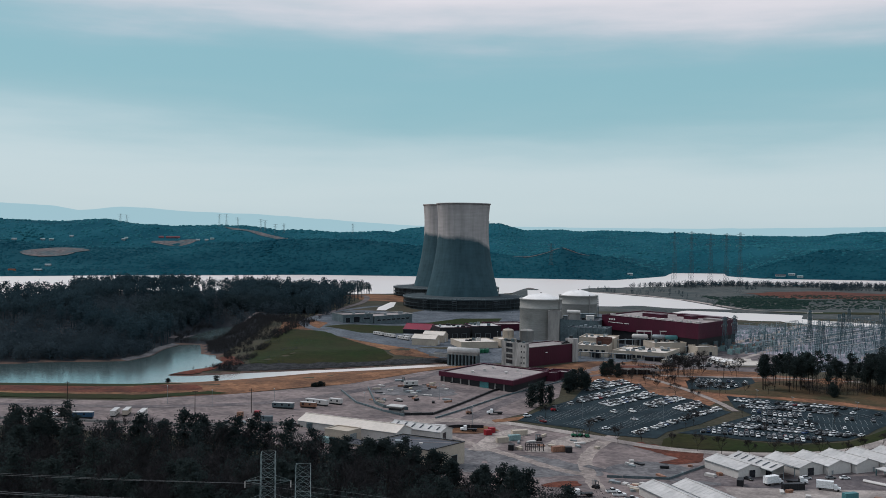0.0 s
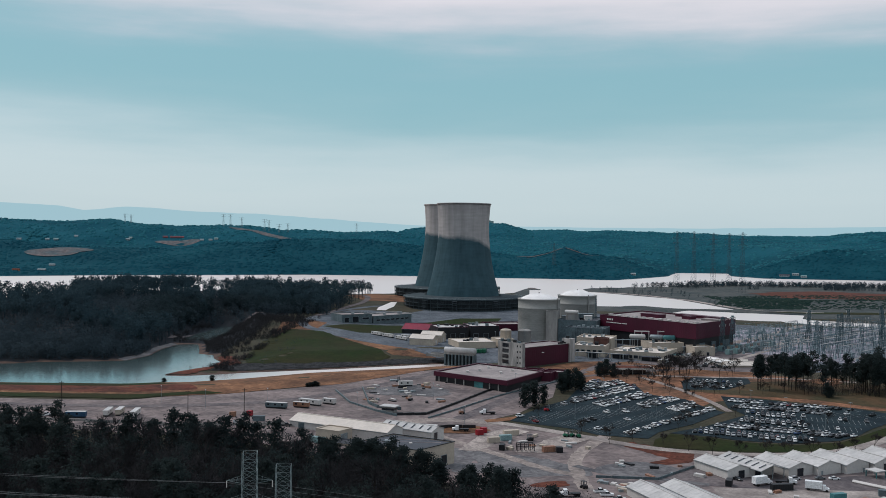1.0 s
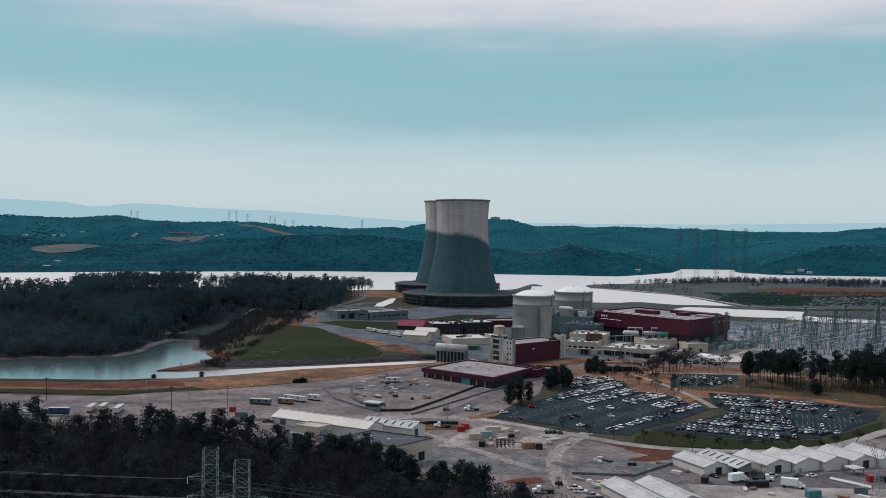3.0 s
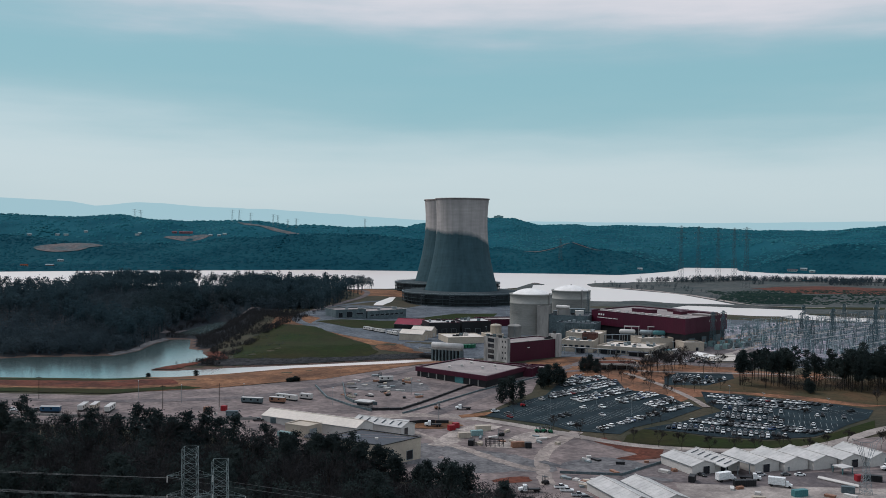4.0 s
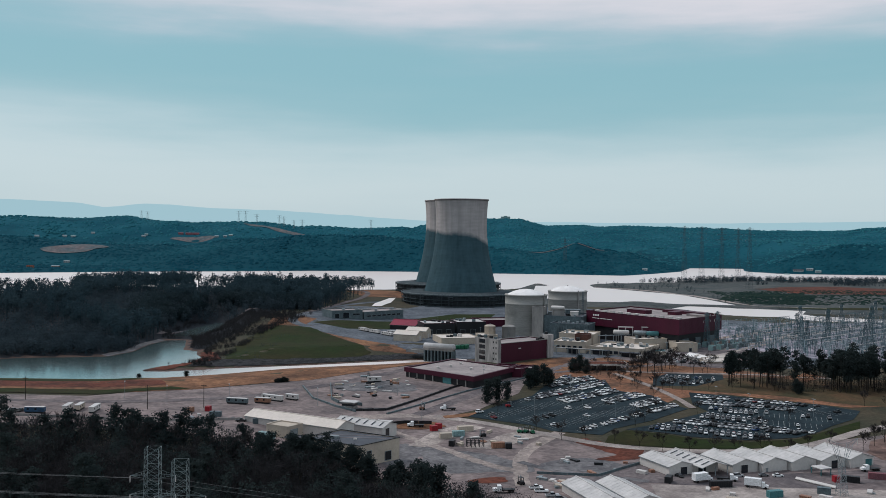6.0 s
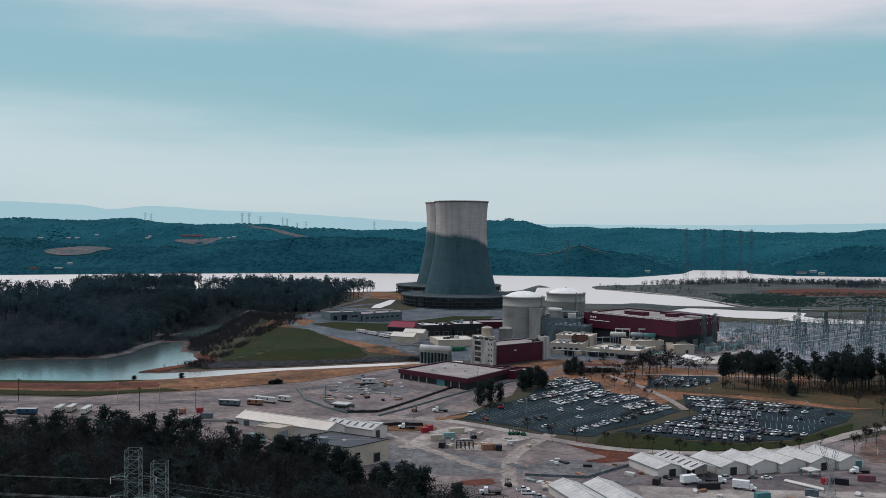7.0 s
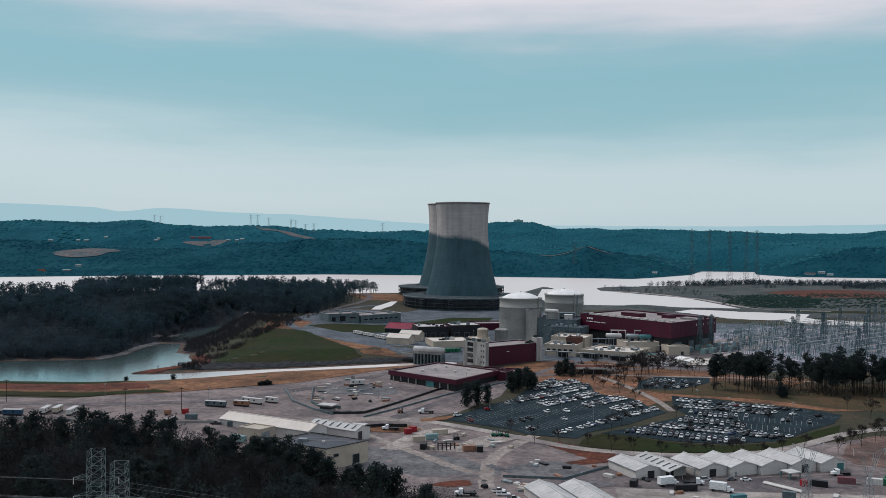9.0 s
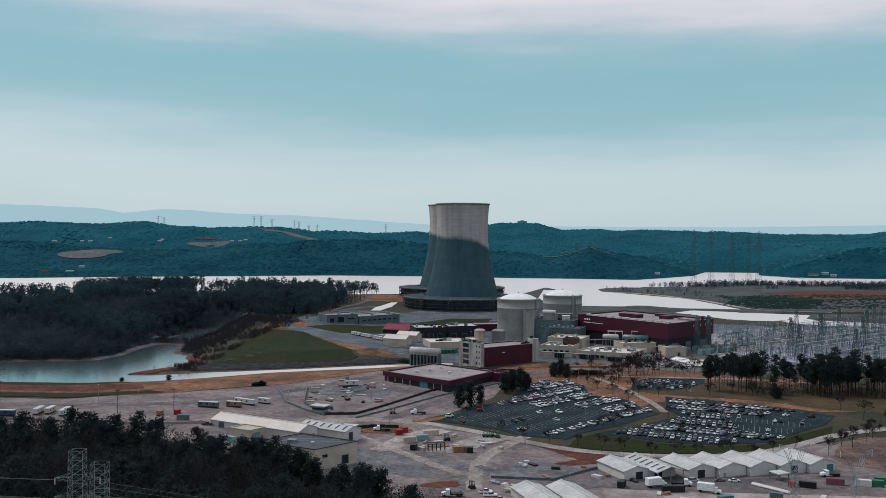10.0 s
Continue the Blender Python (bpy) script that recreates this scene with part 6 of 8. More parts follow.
scatter("headland_pine_row", sow(420, -560, -300, 1170, 1290, lambda x, y, z: gap(x, y) & (bumps(x * 3, y * 0.4, 150, 23) > -0.25), (1.32, 1.68), 61), head_pine, M_PINE_HAZE, "tall open row of pines against the river", "forest")
thicket = [bunch(140 + s, 150, 4.6, 7.0, 0.2, 1.5, trunk=0.3) for s in range(5)]
knoll = lambda x, y: np.minimum(signed_distance([(-297, 900), (-293, 1000), (-290, 1046), (-322, 1090), (-372, 1080), (-352, 980), (-330, 910)], x, y), signed_distance([(-285, 1060), (-178, 1060), (-184, 1130), (-215, 1200), (-318, 1200)], x, y))
scatter("headland_thicket", sow(2600, -380, -165, 895, 1210, lambda x, y, z: knoll(x, y) < 6 * bumps(x, y, 50, 29), (0.75, 1.25), 71), thicket, M_THICKET, "dense dark evergreen thicket on the headland", "forest")
scatter("headland_tall_pines", sow(150, -310, -190, 1190, 1290, lambda x, y, z: (x / y > -0.262) & (x / y < -0.165) & (bumps(x * 3, y * 0.4, 120, 25) > -0.4), (1.3, 1.5), 62), head_pine, M_PINE_HAZE, "tall pines at the end of the headland", "forest")
scatter("headland_brush", sow(6500, -760, -130, 715, 1440, lambda x, y, z: (x < shore_x(y)) & (x > -0.62 * y + 40) & (y < np.where(gap(x, y), 1130, 1260)) & ((x / y > -0.437) | (y < 1130)), (0.7, 1.2), 16), head_bare, M_BRUSH_HAZE, "grey leafless wood on the headland", "forest")

# ---- vehicles ----
def paint(name, c, rough=0.28):
    return mat(name, c, rough=rough, scale=0.6, spread=0.12, local=True)


PAINTS = {"white": paint("white_car_paint", (0.72, 0.725, 0.72)), "silver": paint("silver_car_paint", (0.40, 0.41, 0.42)), "grey": paint("grey_car_paint", (0.12, 0.125, 0.13)),
          "black": paint("black_car_paint", (0.018, 0.019, 0.021)), "red": paint("red_car_paint", (0.15, 0.016, 0.02)), "blue": paint("blue_car_paint", (0.03, 0.06, 0.14))}


def wheel_mesh(r, w):
    bm = bmesh.new()
    beam(bm, (0, -w / 2, 0), (0, w / 2, 0), 2 * r, 2 * r, 12)
    return mesh_of("wheel", bm, M_TYRE)


WHEEL, BIGWHEEL = wheel_mesh(0.34, 0.24), wheel_mesh(0.52, 0.5)


def loft(bm, sections):
    """Skin over cross-sections: each (x, half width, z low, z high, shoulder)."""
    rings = [[bm.verts.new((x, y, z)) for y, z in ((-w, lo), (-w, hi - 0.12), (-w * sh, hi), (w * sh, hi), (w, hi - 0.12), (w, lo))] for x, w, lo, hi, sh in sections]
    for a, b in zip(rings, rings[1:]):
        for i in range(6):
            bm.faces.new((a[i], a[(i + 1) % 6], b[(i + 1) % 6], b[i]))
    bm.faces.new(rings[0][::-1])
    bm.faces.new(rings[-1])
    bmesh.ops.recalc_face_normals(bm, faces=bm.faces[:])
    return bm


def car(kind, colour):
    label = {"sedan": "%s saloon car parked in a marked bay", "suv": "%s sport utility car parked in a marked bay", "pickup": "%s pickup truck parked in a marked bay"}[kind] % colour
    root = thing(kind if kind == "pickup" else "car", 0, 0, -200, 0, label, "car", "parked cars")
    if kind == "sedan":
        body = [(-2.3, 0.75, 0.35, 0.85, 0.9), (-1.9, 0.88, 0.25, 0.98, 0.92), (-0.2, 0.9, 0.22, 0.95, 0.94), (1.0, 0.9, 0.22, 0.92, 0.92), (2.0, 0.85, 0.28, 0.80, 0.88), (2.35, 0.70, 0.38, 0.68, 0.85)]
        cab = [(-1.75, 0.74, 0.9, 1.0, 0.9), (-1.05, 0.72, 0.9, 1.42, 0.85), (0.25, 0.72, 0.9, 1.45, 0.85), (1.1, 0.74, 0.88, 0.96, 0.9)]
        roof = [(-1.02, 0.62, 1.40, 1.47, 0.9), (0.22, 0.62, 1.42, 1.49, 0.9)]
    elif kind == "suv":
        body = [(-2.3, 0.84, 0.4, 1.02, 0.92), (-1.9, 0.93, 0.3, 1.08, 0.94), (0.6, 0.94, 0.28, 1.05, 0.94), (1.9, 0.92, 0.32, 0.98, 0.9), (2.3, 0.78, 0.42, 0.86, 0.86)]
        cab = [(-2.2, 0.80, 1.0, 1.1, 0.92), (-1.95, 0.78, 1.0, 1.68, 0.86), (0.2, 0.78, 1.0, 1.72, 0.86), (1.1, 0.8, 0.98, 1.08, 0.9)]
        roof = [(-1.9, 0.68, 1.66, 1.75, 0.9), (0.15, 0.68, 1.69, 1.77, 0.9)]
    else:
        body = [(-2.75, 0.92, 0.45, 0.72, 0.95), (-2.74, 0.95, 0.4, 1.05, 0.97), (-0.7, 0.96, 0.38, 1.08, 0.96), (0.9, 0.97, 0.36, 1.12, 0.95), (2.3, 0.95, 0.4, 1.08, 0.9), (2.75, 0.84, 0.48, 0.96, 0.88)]
        cab = [(-0.8, 0.82, 1.0, 1.1, 0.9), (-0.65, 0.8, 1.0, 1.78, 0.86), (0.6, 0.8, 1.0, 1.8, 0.86), (1.35, 0.82, 1.0, 1.12, 0.9)]
        roof = [(-0.62, 0.70, 1.75, 1.84, 0.9), (0.55, 0.70, 1.77, 1.86, 0.9)]
    part("body", loft(bmesh.new(), body), PAINTS[colour], root)
    part("glasshouse", loft(bmesh.new(), cab), M_GLASS, root, "dark tinted windows")
    part("roof_panel", loft(bmesh.new(), roof), PAINTS[colour], root)
    if kind == "pickup":
        part("load_bed", boxes((-2.6, -0.8, 1.03, -0.9, 0.8, 1.10)), M_DARKCLAD, root)
    wb_ = 1.65 if kind == "pickup" else 1.42
    for x in (-wb_, wb_):
        for y in (-0.82, 0.82):
            share("wheel", WHEEL, root, pose(x, y, 0.34))
    return root


KINDS = [("sedan", "white"), ("suv", "white"), ("pickup", "white"), ("sedan", "silver"), ("suv", "silver"), ("pickup", "silver"), ("sedan", "grey"), ("suv", "grey"), ("pickup", "grey"),
         ("sedan", "black"), ("suv", "black"), ("pickup", "black"), ("sedan", "red"), ("pickup", "red"), ("suv", "blue"), ("sedan", "blue")]
WEIGHT = [12, 12, 9, 6, 6, 4, 4, 4, 3, 12, 13, 7, 1, 1, 2, 1]
PROTO = {k: car(*k) for k in KINDS}
rc = random.Random(5)
placed, lines = 0, bmesh.new()
used = set()


def park(x, y, turn, k=None, dz=0.2):
    global placed
    k = k or rc.choices(KINDS, WEIGHT)[0]
    placed += 1
    m = pose(x, y, gz(x, y) + dz, 0, 0, turn)
    if k not in used:
        used.add(k)
        PROTO[k].matrix_basis = m
        return PROTO[k]
    return copy_thing(PROTO[k], m)


more_cars = []


def also(x, y, turn):
    """A car past the first three hundred: it joins the one mesh of the remaining rows."""
    more_cars.append((pose(x, y, gz(x, y) + 0.2, 0, 0, turn), rc.choices(KINDS, WEIGHT)[0]))


def bay_row(lot, turn, off, fill, sides=2, slant=0, pitch=2.7):
    """A row of bays across a car park along the bearing turn, off metres to its left; fill(v) is the share of full bays at v metres along it."""
    ang = radians(turn)
    c, s = math.cos(ang), math.sin(ang)
    vs_ = [c * x + s * y for x, y in lot]
    n = int((max(vs_) - min(vs_)) / pitch)
    vv = min(vs_) + pitch * np.arange(n + 1)
    for side in ((1, -1) if sides == 2 else (sides,)):
        mid = off + 2.7 * side
        ok = signed_distance(lot, vv * c - s * mid, vv * s + c * mid) < -3.4
        for k in range(n):
            if not ok[k]:
                continue
            v = vv[k]
            x, y = v * c - s * off, v * s + c * off
            ex, ey = x + (c * slant - s * 5.4) * side, y + (c * 5.4 + s * slant) * side
            wx, wy = c * 0.07, s * 0.07
            q = [lines.verts.new((px, py, gz(px, py) + 0.24)) for px, py in ((x - wx, y - wy), (x + wx, y + wy), (ex + wx, ey + wy), (ex - wx, ey - wy))]
            lines.faces.new(q if side > 0 else q[::-1])
            if rc.random() < fill(v):
                v += pitch / 2
                d = 2.75 + rc.uniform(-0.5, 0.5)
                (park if placed < 300 else also)(v * c - s * (off + d * side) + c * slant / 2 * side, v * s + c * (off + d * side) + s * slant / 2 * side, turn + 90 * side + rc.choice((0, 0, 0, 180)) + rc.uniform(-3.5, 3.5) - math.degrees(math.atan2(slant, 5.4)))


upto = lambda end, a, b: (lambda v: a if v < end else b)
bay_row(LOTS[1], -17, 498, upto(-200, 0, 0.02), 1, -0.3)
bay_row(LOTS[1], -17, 511, upto(26, 0.86, 0.06), 2, -0.3)
bay_row(LOTS[1], -17, 528.8, upto(44, 0.97, 0.35), 2, 4.2, 3.3)
bay_row(LOTS[1], -17, 546.6, upto(22, 0.94, 0.12), 2, -0.3)
bay_row(LOTS[0], 46, 277, upto(0, 0, 0.45), 1, 1.0)
bay_row(LOTS[0], 46, 294.8, upto(472, 0.05, 0.85), 2, 1.0)
bay_row(LOTS[0], 46, 312.6, upto(466, 0.03, 0.85), 2, 1.0)
bay_row(LOTS[0], 46, 330.4, upto(452, 0.05, 0.93), 2, 1.0)
bay_row(LOTS[1], -17, 564.4, upto(18, 0.9, 0.10), 2, -0.3)
bay_row(LOTS[1], -17, 582.2, upto(34, 0.97, 0.15), 2, 4.2, 3.3)
bay_row(LOTS[1], -17, 599, upto(44, 0.95, 0.2), -1, 4.2, 3.3)
bay_row(LOTS[0], 46, 348.3, upto(446, 0.12, 0.95), 2, 1.0)
bay_row(LOTS[0], 46, 366, upto(438, 0.4, 0.92), 2, 1.0)
bay_row(LOTS[0], 46, 381, upto(438, 0.4, 0.9), 2, 1.0)
bay_row(LOTS[2], -8, 637, upto(0, 0, 0.85), 2)
bay_row(LOTS[2], -8, 619, upto(0, 0, 0.85), 2)
bay_row(LOTS[2], -8, 655, upto(0, 0, 0.8), 2)
vs, fs, ms, mats = [], [], [], []
for m_, k_ in more_cars:
    for ch in PROTO[k_].children:
        if ch.data.materials[0] not in mats:
            mats.append(ch.data.materials[0])
        at, full = len(vs), m_ @ ch.matrix_basis
        vs += [tuple(full @ v.co) for v in ch.data.vertices]
        fs += [[at + i for i in p.vertices] for p in ch.data.polygons]
        ms += [mats.index(ch.data.materials[0])] * len(ch.data.polygons)
if more_cars:
    rest = bpy.data.meshes.new("parked_car_rows")
    rest.from_pydata(vs, [], fs)
    for q in mats:
        rest.materials.append(q)
    rest.polygons.foreach_set("material_index", np.array(ms, np.int32))
    tagged(new("parked_car_rows", rest), "remaining rows of parked cars in mixed colours", "car", kind="stuff")
tagged(new("bay_line", mesh_of("bay_line", lines, M_BAYLINE)), "white painted parking bay lines on dark asphalt", "road marking", kind="stuff")
for x, y, a, k in ((112, 417, -60, ("suv", "white")), (118, 405, -62, ("sedan", "black")), (143, 408, 20, ("suv", "silver")), (154, 410, 15, ("sedan", "grey")), (160, 410, 10, ("sedan", "white")),
                   (59, 375, 5, ("pickup", "white")), (63, 369, 10, ("pickup", "silver")), (66, 365, 8, ("suv", "grey")), (70, 362, 8, ("sedan", "red")), (73, 359, 8, ("sedan", "black")), (57, 380, 15, ("pickup", "white")),
                   (180, 733, 10, ("sedan", "white")), (186, 716, 10, ("suv", "black")), (172, 735, 12, ("sedan", "white")), (165, 738, 12, ("suv", "silver")), (204, 735, 30, ("pickup", "black")), (70, 497, 20, ("sedan", "white")),
                   (-216, 469, 75, ("suv", "white")), (-212, 470, 75, ("pickup", "white")), (-208, 470, 75, ("pickup", "black")), (-204, 470, 75, ("pickup", "black")), (-89, 470, 15, ("pickup", "black")), (30, 522, 30, ("suv", "white"))):
    park(x, y, a, k, 0.12 if y < 470 or x < 0 else 0.3)


def wheels(root, xs, y, me=None, r=0.5):
    for x in xs:
        for s in (-y, y):
            share("wheel", me or BIGWHEEL, root, pose(x, s, r))


def box_truck(x, y, turn, label, body=None):
    root = thing("box_truck", x, y, gz(x, y) + 0.15, turn, label, "truck", "trucks")
    part("cargo_box", boxes((-4.4, -1.25, 1.0, 2.2, 1.25, 3.9)), body or PAINTS["white"], root)
    part("cab", loft(bmesh.new(), [(2.35, 1.1, 0.6, 2.6, 0.9), (3.4, 1.1, 0.6, 2.6, 0.88), (3.9, 1.08, 0.6, 1.7, 0.92), (4.9, 1.0, 0.65, 1.5, 0.9)]), PAINTS["white"], root)
    part("windscreen", boxes((3.42, -0.95, 1.72, 3.72, 0.95, 2.35)), M_GLASS, root)
    part("chassis", boxes((-4.3, -0.5, 0.55, 4.4, 0.5, 1.0)), M_DARKCLAD, root)
    wheels(root, (-3.0, 3.9), 1.0)
    return root


def tractor_truck(x, y, turn, label, bed="flat"):
    root = thing("flatbed_truck", x, y, gz(x, y) + 0.15, turn, label, "truck", "trucks")
    part("cab", loft(bmesh.new(), [(0.9, 1.15, 0.7, 2.9, 0.9), (2.3, 1.15, 0.7, 2.9, 0.88), (2.7, 1.1, 0.7, 1.9, 0.92), (4.2, 0.95, 0.75, 1.7, 0.9)]), PAINTS["white"], root)
    part("windscreen", boxes((2.3, -0.95, 1.95, 2.6, 0.95, 2.6)), M_GLASS, root)
    part("chassis", boxes((-4.4, -0.55, 0.7, 3.4, 0.55, 1.05)), M_DARKCLAD, root)
    part("flatbed", boxes((-4.5, -1.2, 1.05, 0.7, 1.2, 1.3), (0.5, -1.2, 1.3, 0.7, 1.2, 2.3)), M_DARKCLAD, root)
    wheels(root, (-3.6, -2.4, 3.0), 1.0)
    return root


def trailer(x, y, turn, material, label, l=12, h=2.3, name="trailer"):
    label = label if len(label.split()) > 3 else label + " standing on the site"
    root = thing(name, x, y, gz(x, y) + 0.12, turn, label, "trailer", "site trailers")
    part("body", boxes((-l / 2, -1.3, 0.8, l / 2, 1.3, 0.8 + h)), material, root)
    part("roof", boxes((-l / 2 - 0.1, -1.4, 0.8 + h, l / 2 + 0.1, 1.4, 0.95 + h)), M_ROOFW, root)
    for k in range(max(1, int(l / 4))):
        part("window", boxes((-l / 2 + 1.2 + 4 * k, -1.34, 1.7, -l / 2 + 2.3 + 4 * k, -1.28, 2.6)), M_GLASS, root)
    part("skirt", boxes((-l / 2 + 0.3, -1.1, -0.3, l / 2 - 0.3, 1.1, 0.8)), M_DARKCLAD, root)
    return root


def container(x, y, turn, material, label, l=6.1, h=2.6, dz=0.15):
    label = label if len(label.split()) > 3 else label + " standing in the works yard"
    root = thing("container", x, y, gz(x, y) + dz, turn, label, "container", "yard containers")
    n = int(l / 0.5)
    wave = [(-l / 2 + l * k / n, 1.2 if k % 2 else 1.26) for k in range(n + 1)]
    bm = prism(bmesh.new(), [(x_, -d_) for x_, d_ in wave] + wave[::-1], 0, h)
    part("body", bm, material, root)
    part("door", boxes((l / 2, -1.1, 0.1, l / 2 + 0.06, -0.03, h - 0.1), (l / 2, 0.03, 0.1, l / 2 + 0.06, 1.1, h - 0.1)), material, root)
    return root


box_truck(126, 398, 28, "white box truck parked beside the white sheds")
box_truck(146, 391, -20, "white box truck on the concrete yard")
tractor_truck(137, 401, -10, "white flatbed truck under the shed canopy")
tractor_truck(44, 373, 190, "white flatbed truck in the gravel yard")
tractor_truck(203, 424, 195, "white tractor truck before the last white shed")
tractor_truck(-2, 486, 185, "white tanker truck at the planted roundabout")
tractor_truck(12, 527, 190, "white dump truck on the yard road")
for x, y, a, mt, lb, l in ((-88, 530, -25, M_WHITE, "long white site trailer", 14), (-78, 535, -25, M_WHITE, "short white site trailer", 8), (-91, 520, -12, M_ORANGE, "rust-orange flat site trailer", 9),
                           (-40, 602, 12, M_WHITE, "long white office trailer at the storage yard", 9), (-66, 868, -50, M_WHITE, "white office trailer by the plant road", 16),
                           (-80, 884, -46, M_WHITE, "white office trailer by the plant road", 15), (-52, 862, -20, M_WHITE, "white office trailer by the plant road", 14), (-62, 880, -30, M_WHITE, "white office trailer", 12),
                           (-92, 896, -46, M_WHITE, "white office trailer by the plant road", 14), (-44, 874, -20, M_WHITE, "white office trailer", 12),
                           (-184, 480, 98, M_WHITE, "white box trailer parked in the yard", 11), (-179, 483, 98, M_BEIGE, "dusty flat trailer parked in the yard", 10), (-170, 481, 97, M_WHITE, "white box trailer parked in the yard", 12),
                           (-196, 469, 4, M_BLUE, "dark blue site trailer in the yard", 10), (-104, 515, -8, M_PLANT, "dark grey site cabin", 12), (170, 770, 15, M_WHITE, "white box trailer by the plant room", 12)):
    trailer(x, y, a, mt, lb, l)
for x, y, a, mt, lb, l in ((24, 481, 20, M_BEIGE, "brown site cabin with pale roof", 8), (15, 466, 18, M_BEIGE, "tan container", 6), (21, 471, 18, M_PTEAL, "pale teal container", 6), (41, 450, 20, M_ORANGE, "dull orange container", 6.1),
                           (19, 452, 80, M_DARKCLAD, "black skip container", 4), (112, 396, 70, M_DARKCLAD, "black open skip", 5), (132, 391, 10, M_DARKCLAD, "black flat rack container", 9), (46, 449, 5, M_DARKCLAD, "black container", 3),
                           (8, 480, 30, M_REDP, "red barrier stack", 3.5), (10, 485, 35, M_REDP, "red barrier stack", 3), (-105, 479, 5, M_PLANT, "grey-blue container", 6), (-79, 469, 20, M_PLANT, "grey-blue container", 7),
                           (-113, 492, 80, M_REDP, "red container", 3), (-121, 488, 80, M_ORANGE, "orange bin", 3), (150, 378, 20, M_TEAL, "blue container in the yard", 6), (171, 385, -15, M_PLANT, "grey-green container", 5), (182, 404, 10, M_REDP, "red portable cabin", 2.4), (217, 409, -12, M_GREEN, "green container beside the yard", 6), (221, 414, -12, M_GREEN, "green container beside the yard", 6), (212, 409, -12, M_WHITE, "white container beside the yard", 6),
                           (-68, 440, 150, M_PTEAL, "pale teal tarpaulin-covered container", 9), (201, 410, -14, M_HALLRED, "dark red open skip", 7), (188, 404, -20, M_DARKCLAD, "black open skip", 7)):
    container(x, y, a, mt, lb, l)
for k in range(9):
    container(-13 + 2.9 * k, 797 + 0.9 * k, 65 + 6 * (k % 3), M_GREEN, "green refuse container beside the gate house", 6, 2.8)


def forklift(x, y, turn, material, label):
    label = label if len(label.split()) > 3 else label + " parked in the yard"
    root = thing("forklift", x, y, gz(x, y) + 0.15, turn, label, "machine", "yard machines")
    part("body", loft(bmesh.new(), [(-1.8, 0.8, 0.5, 1.5, 0.9), (-0.4, 0.9, 0.4, 1.7, 0.9), (1.0, 0.9, 0.4, 1.2, 0.9)]), material, root)
    part("cage", boxes((-1.0, -0.8, 1.6, -0.85, -0.65, 2.9), (-1.0, 0.65, 1.6, -0.85, 0.8, 2.9), (0.6, -0.8, 1.2, 0.75, -0.65, 2.9), (0.6, 0.65, 1.2, 0.75, 0.8, 2.9), (-1.1, -0.85, 2.9, 0.85, 0.85, 3.0)), M_DARKCLAD, root)
    part("mast", boxes((1.1, -0.6, 0.2, 1.3, -0.4, 3.4), (1.1, 0.4, 0.2, 1.3, 0.6, 3.4), (1.3, -0.6, 0.2, 2.6, -0.4, 0.3), (1.3, 0.4, 0.2, 2.6, 0.6, 0.3)), M_STEEL, root)
    wheels(root, (-1.1, 0.8), 0.8)
    return root


for x, y, a, mt, lb in ((-2, 526, 20, M_ORANGE, "orange forklift on the yard road"), (52, 480, 10, M_GREEN, "green tractor mower"), (55, 481, 60, M_GREEN, "green tractor mower"), (58, 480, 100, M_GREEN, "green tractor mower"),
                        (33, 471, 200, M_DARKCLAD, "dark loader machine"), (51, 386, 120, M_DARKCLAD, "black loader machine"), (46, 538, 20, M_REDP, "red tractor under evergreens"), (-46, 618, 80, M_PLANT, "dark excavator in the storage yard")):
    forklift(x, y, a, mt, lb)
fr = thing("steel_frame", 30, 451, gz(30, 451) + 0.15, 10, "black open steel frame skid", "frame")
for dx in (-4, -2, 0, 2, 4):
    for dy in (-1.6, 1.6):
        part("post", boxes((dx - 0.15, dy - 0.15, 0, dx + 0.15, dy + 0.15, 3.4)), M_DARKCLAD, fr)
for dy in (-1.6, 1.6):
    part("rail", boxes((-4.2, dy - 0.2, 3.3, 4.2, dy + 0.2, 3.6), (-4.2, dy - 0.2, 1.6, 4.2, dy + 0.2, 1.8)), M_DARKCLAD, fr)

# stacks of material lying in the yards
rm = random.Random(9)
for k in range(132):
    if k < 44:
        x, y = rm.uniform(106, 205), rm.uniform(338, 388)
    elif k < 88:
        x, y = rm.uniform(-62, -14), rm.uniform(545, 622)
    elif k < 100:
        x, y = rm.uniform(58, 78), rm.uniform(382, 398)
    elif k < 112:
        x, y = rm.uniform(15, 62), rm.uniform(446, 480)
    elif k < 120:
        x, y = rm.uniform(-130, -70), rm.uniform(470, 500)
    else:
        x, y = rm.uniform(66, 108), rm.uniform(404, 436)
    l, w, h = rm.uniform(1.5, 6), rm.uniform(1, 2.4), rm.uniform(0.4, 1.4)
    mt, lb = rm.choice(((M_WHITE, "stack of white sheet material on the yard"), (M_STEEL, "bundle of grey steel on the yard"), (M_ORANGE, "stack of rusty steel on the yard"), (M_DARKCLAD, "pile of dark timber on the yard"), (M_BEIGE, "stack of pale planks on the yard")))
    root = thing("material_stack", x, y, gz(x, y) + 0.12, rm.uniform(0, 180), lb, "stack", "yard stacks")
    for j in range(2):
        part("layer", boxes((-l / 2 + rm.uniform(0, 0.3), -w / 2, h * j / 2, l / 2 - rm.uniform(0, 0.3), w / 2, h * (j + 0.86) / 2)), mt, root)
pk = thing("pipe_bundle", 172, 399, gz(172, 399) + 0.18, -48, "long white pipes lying in a bundle", "pipes")
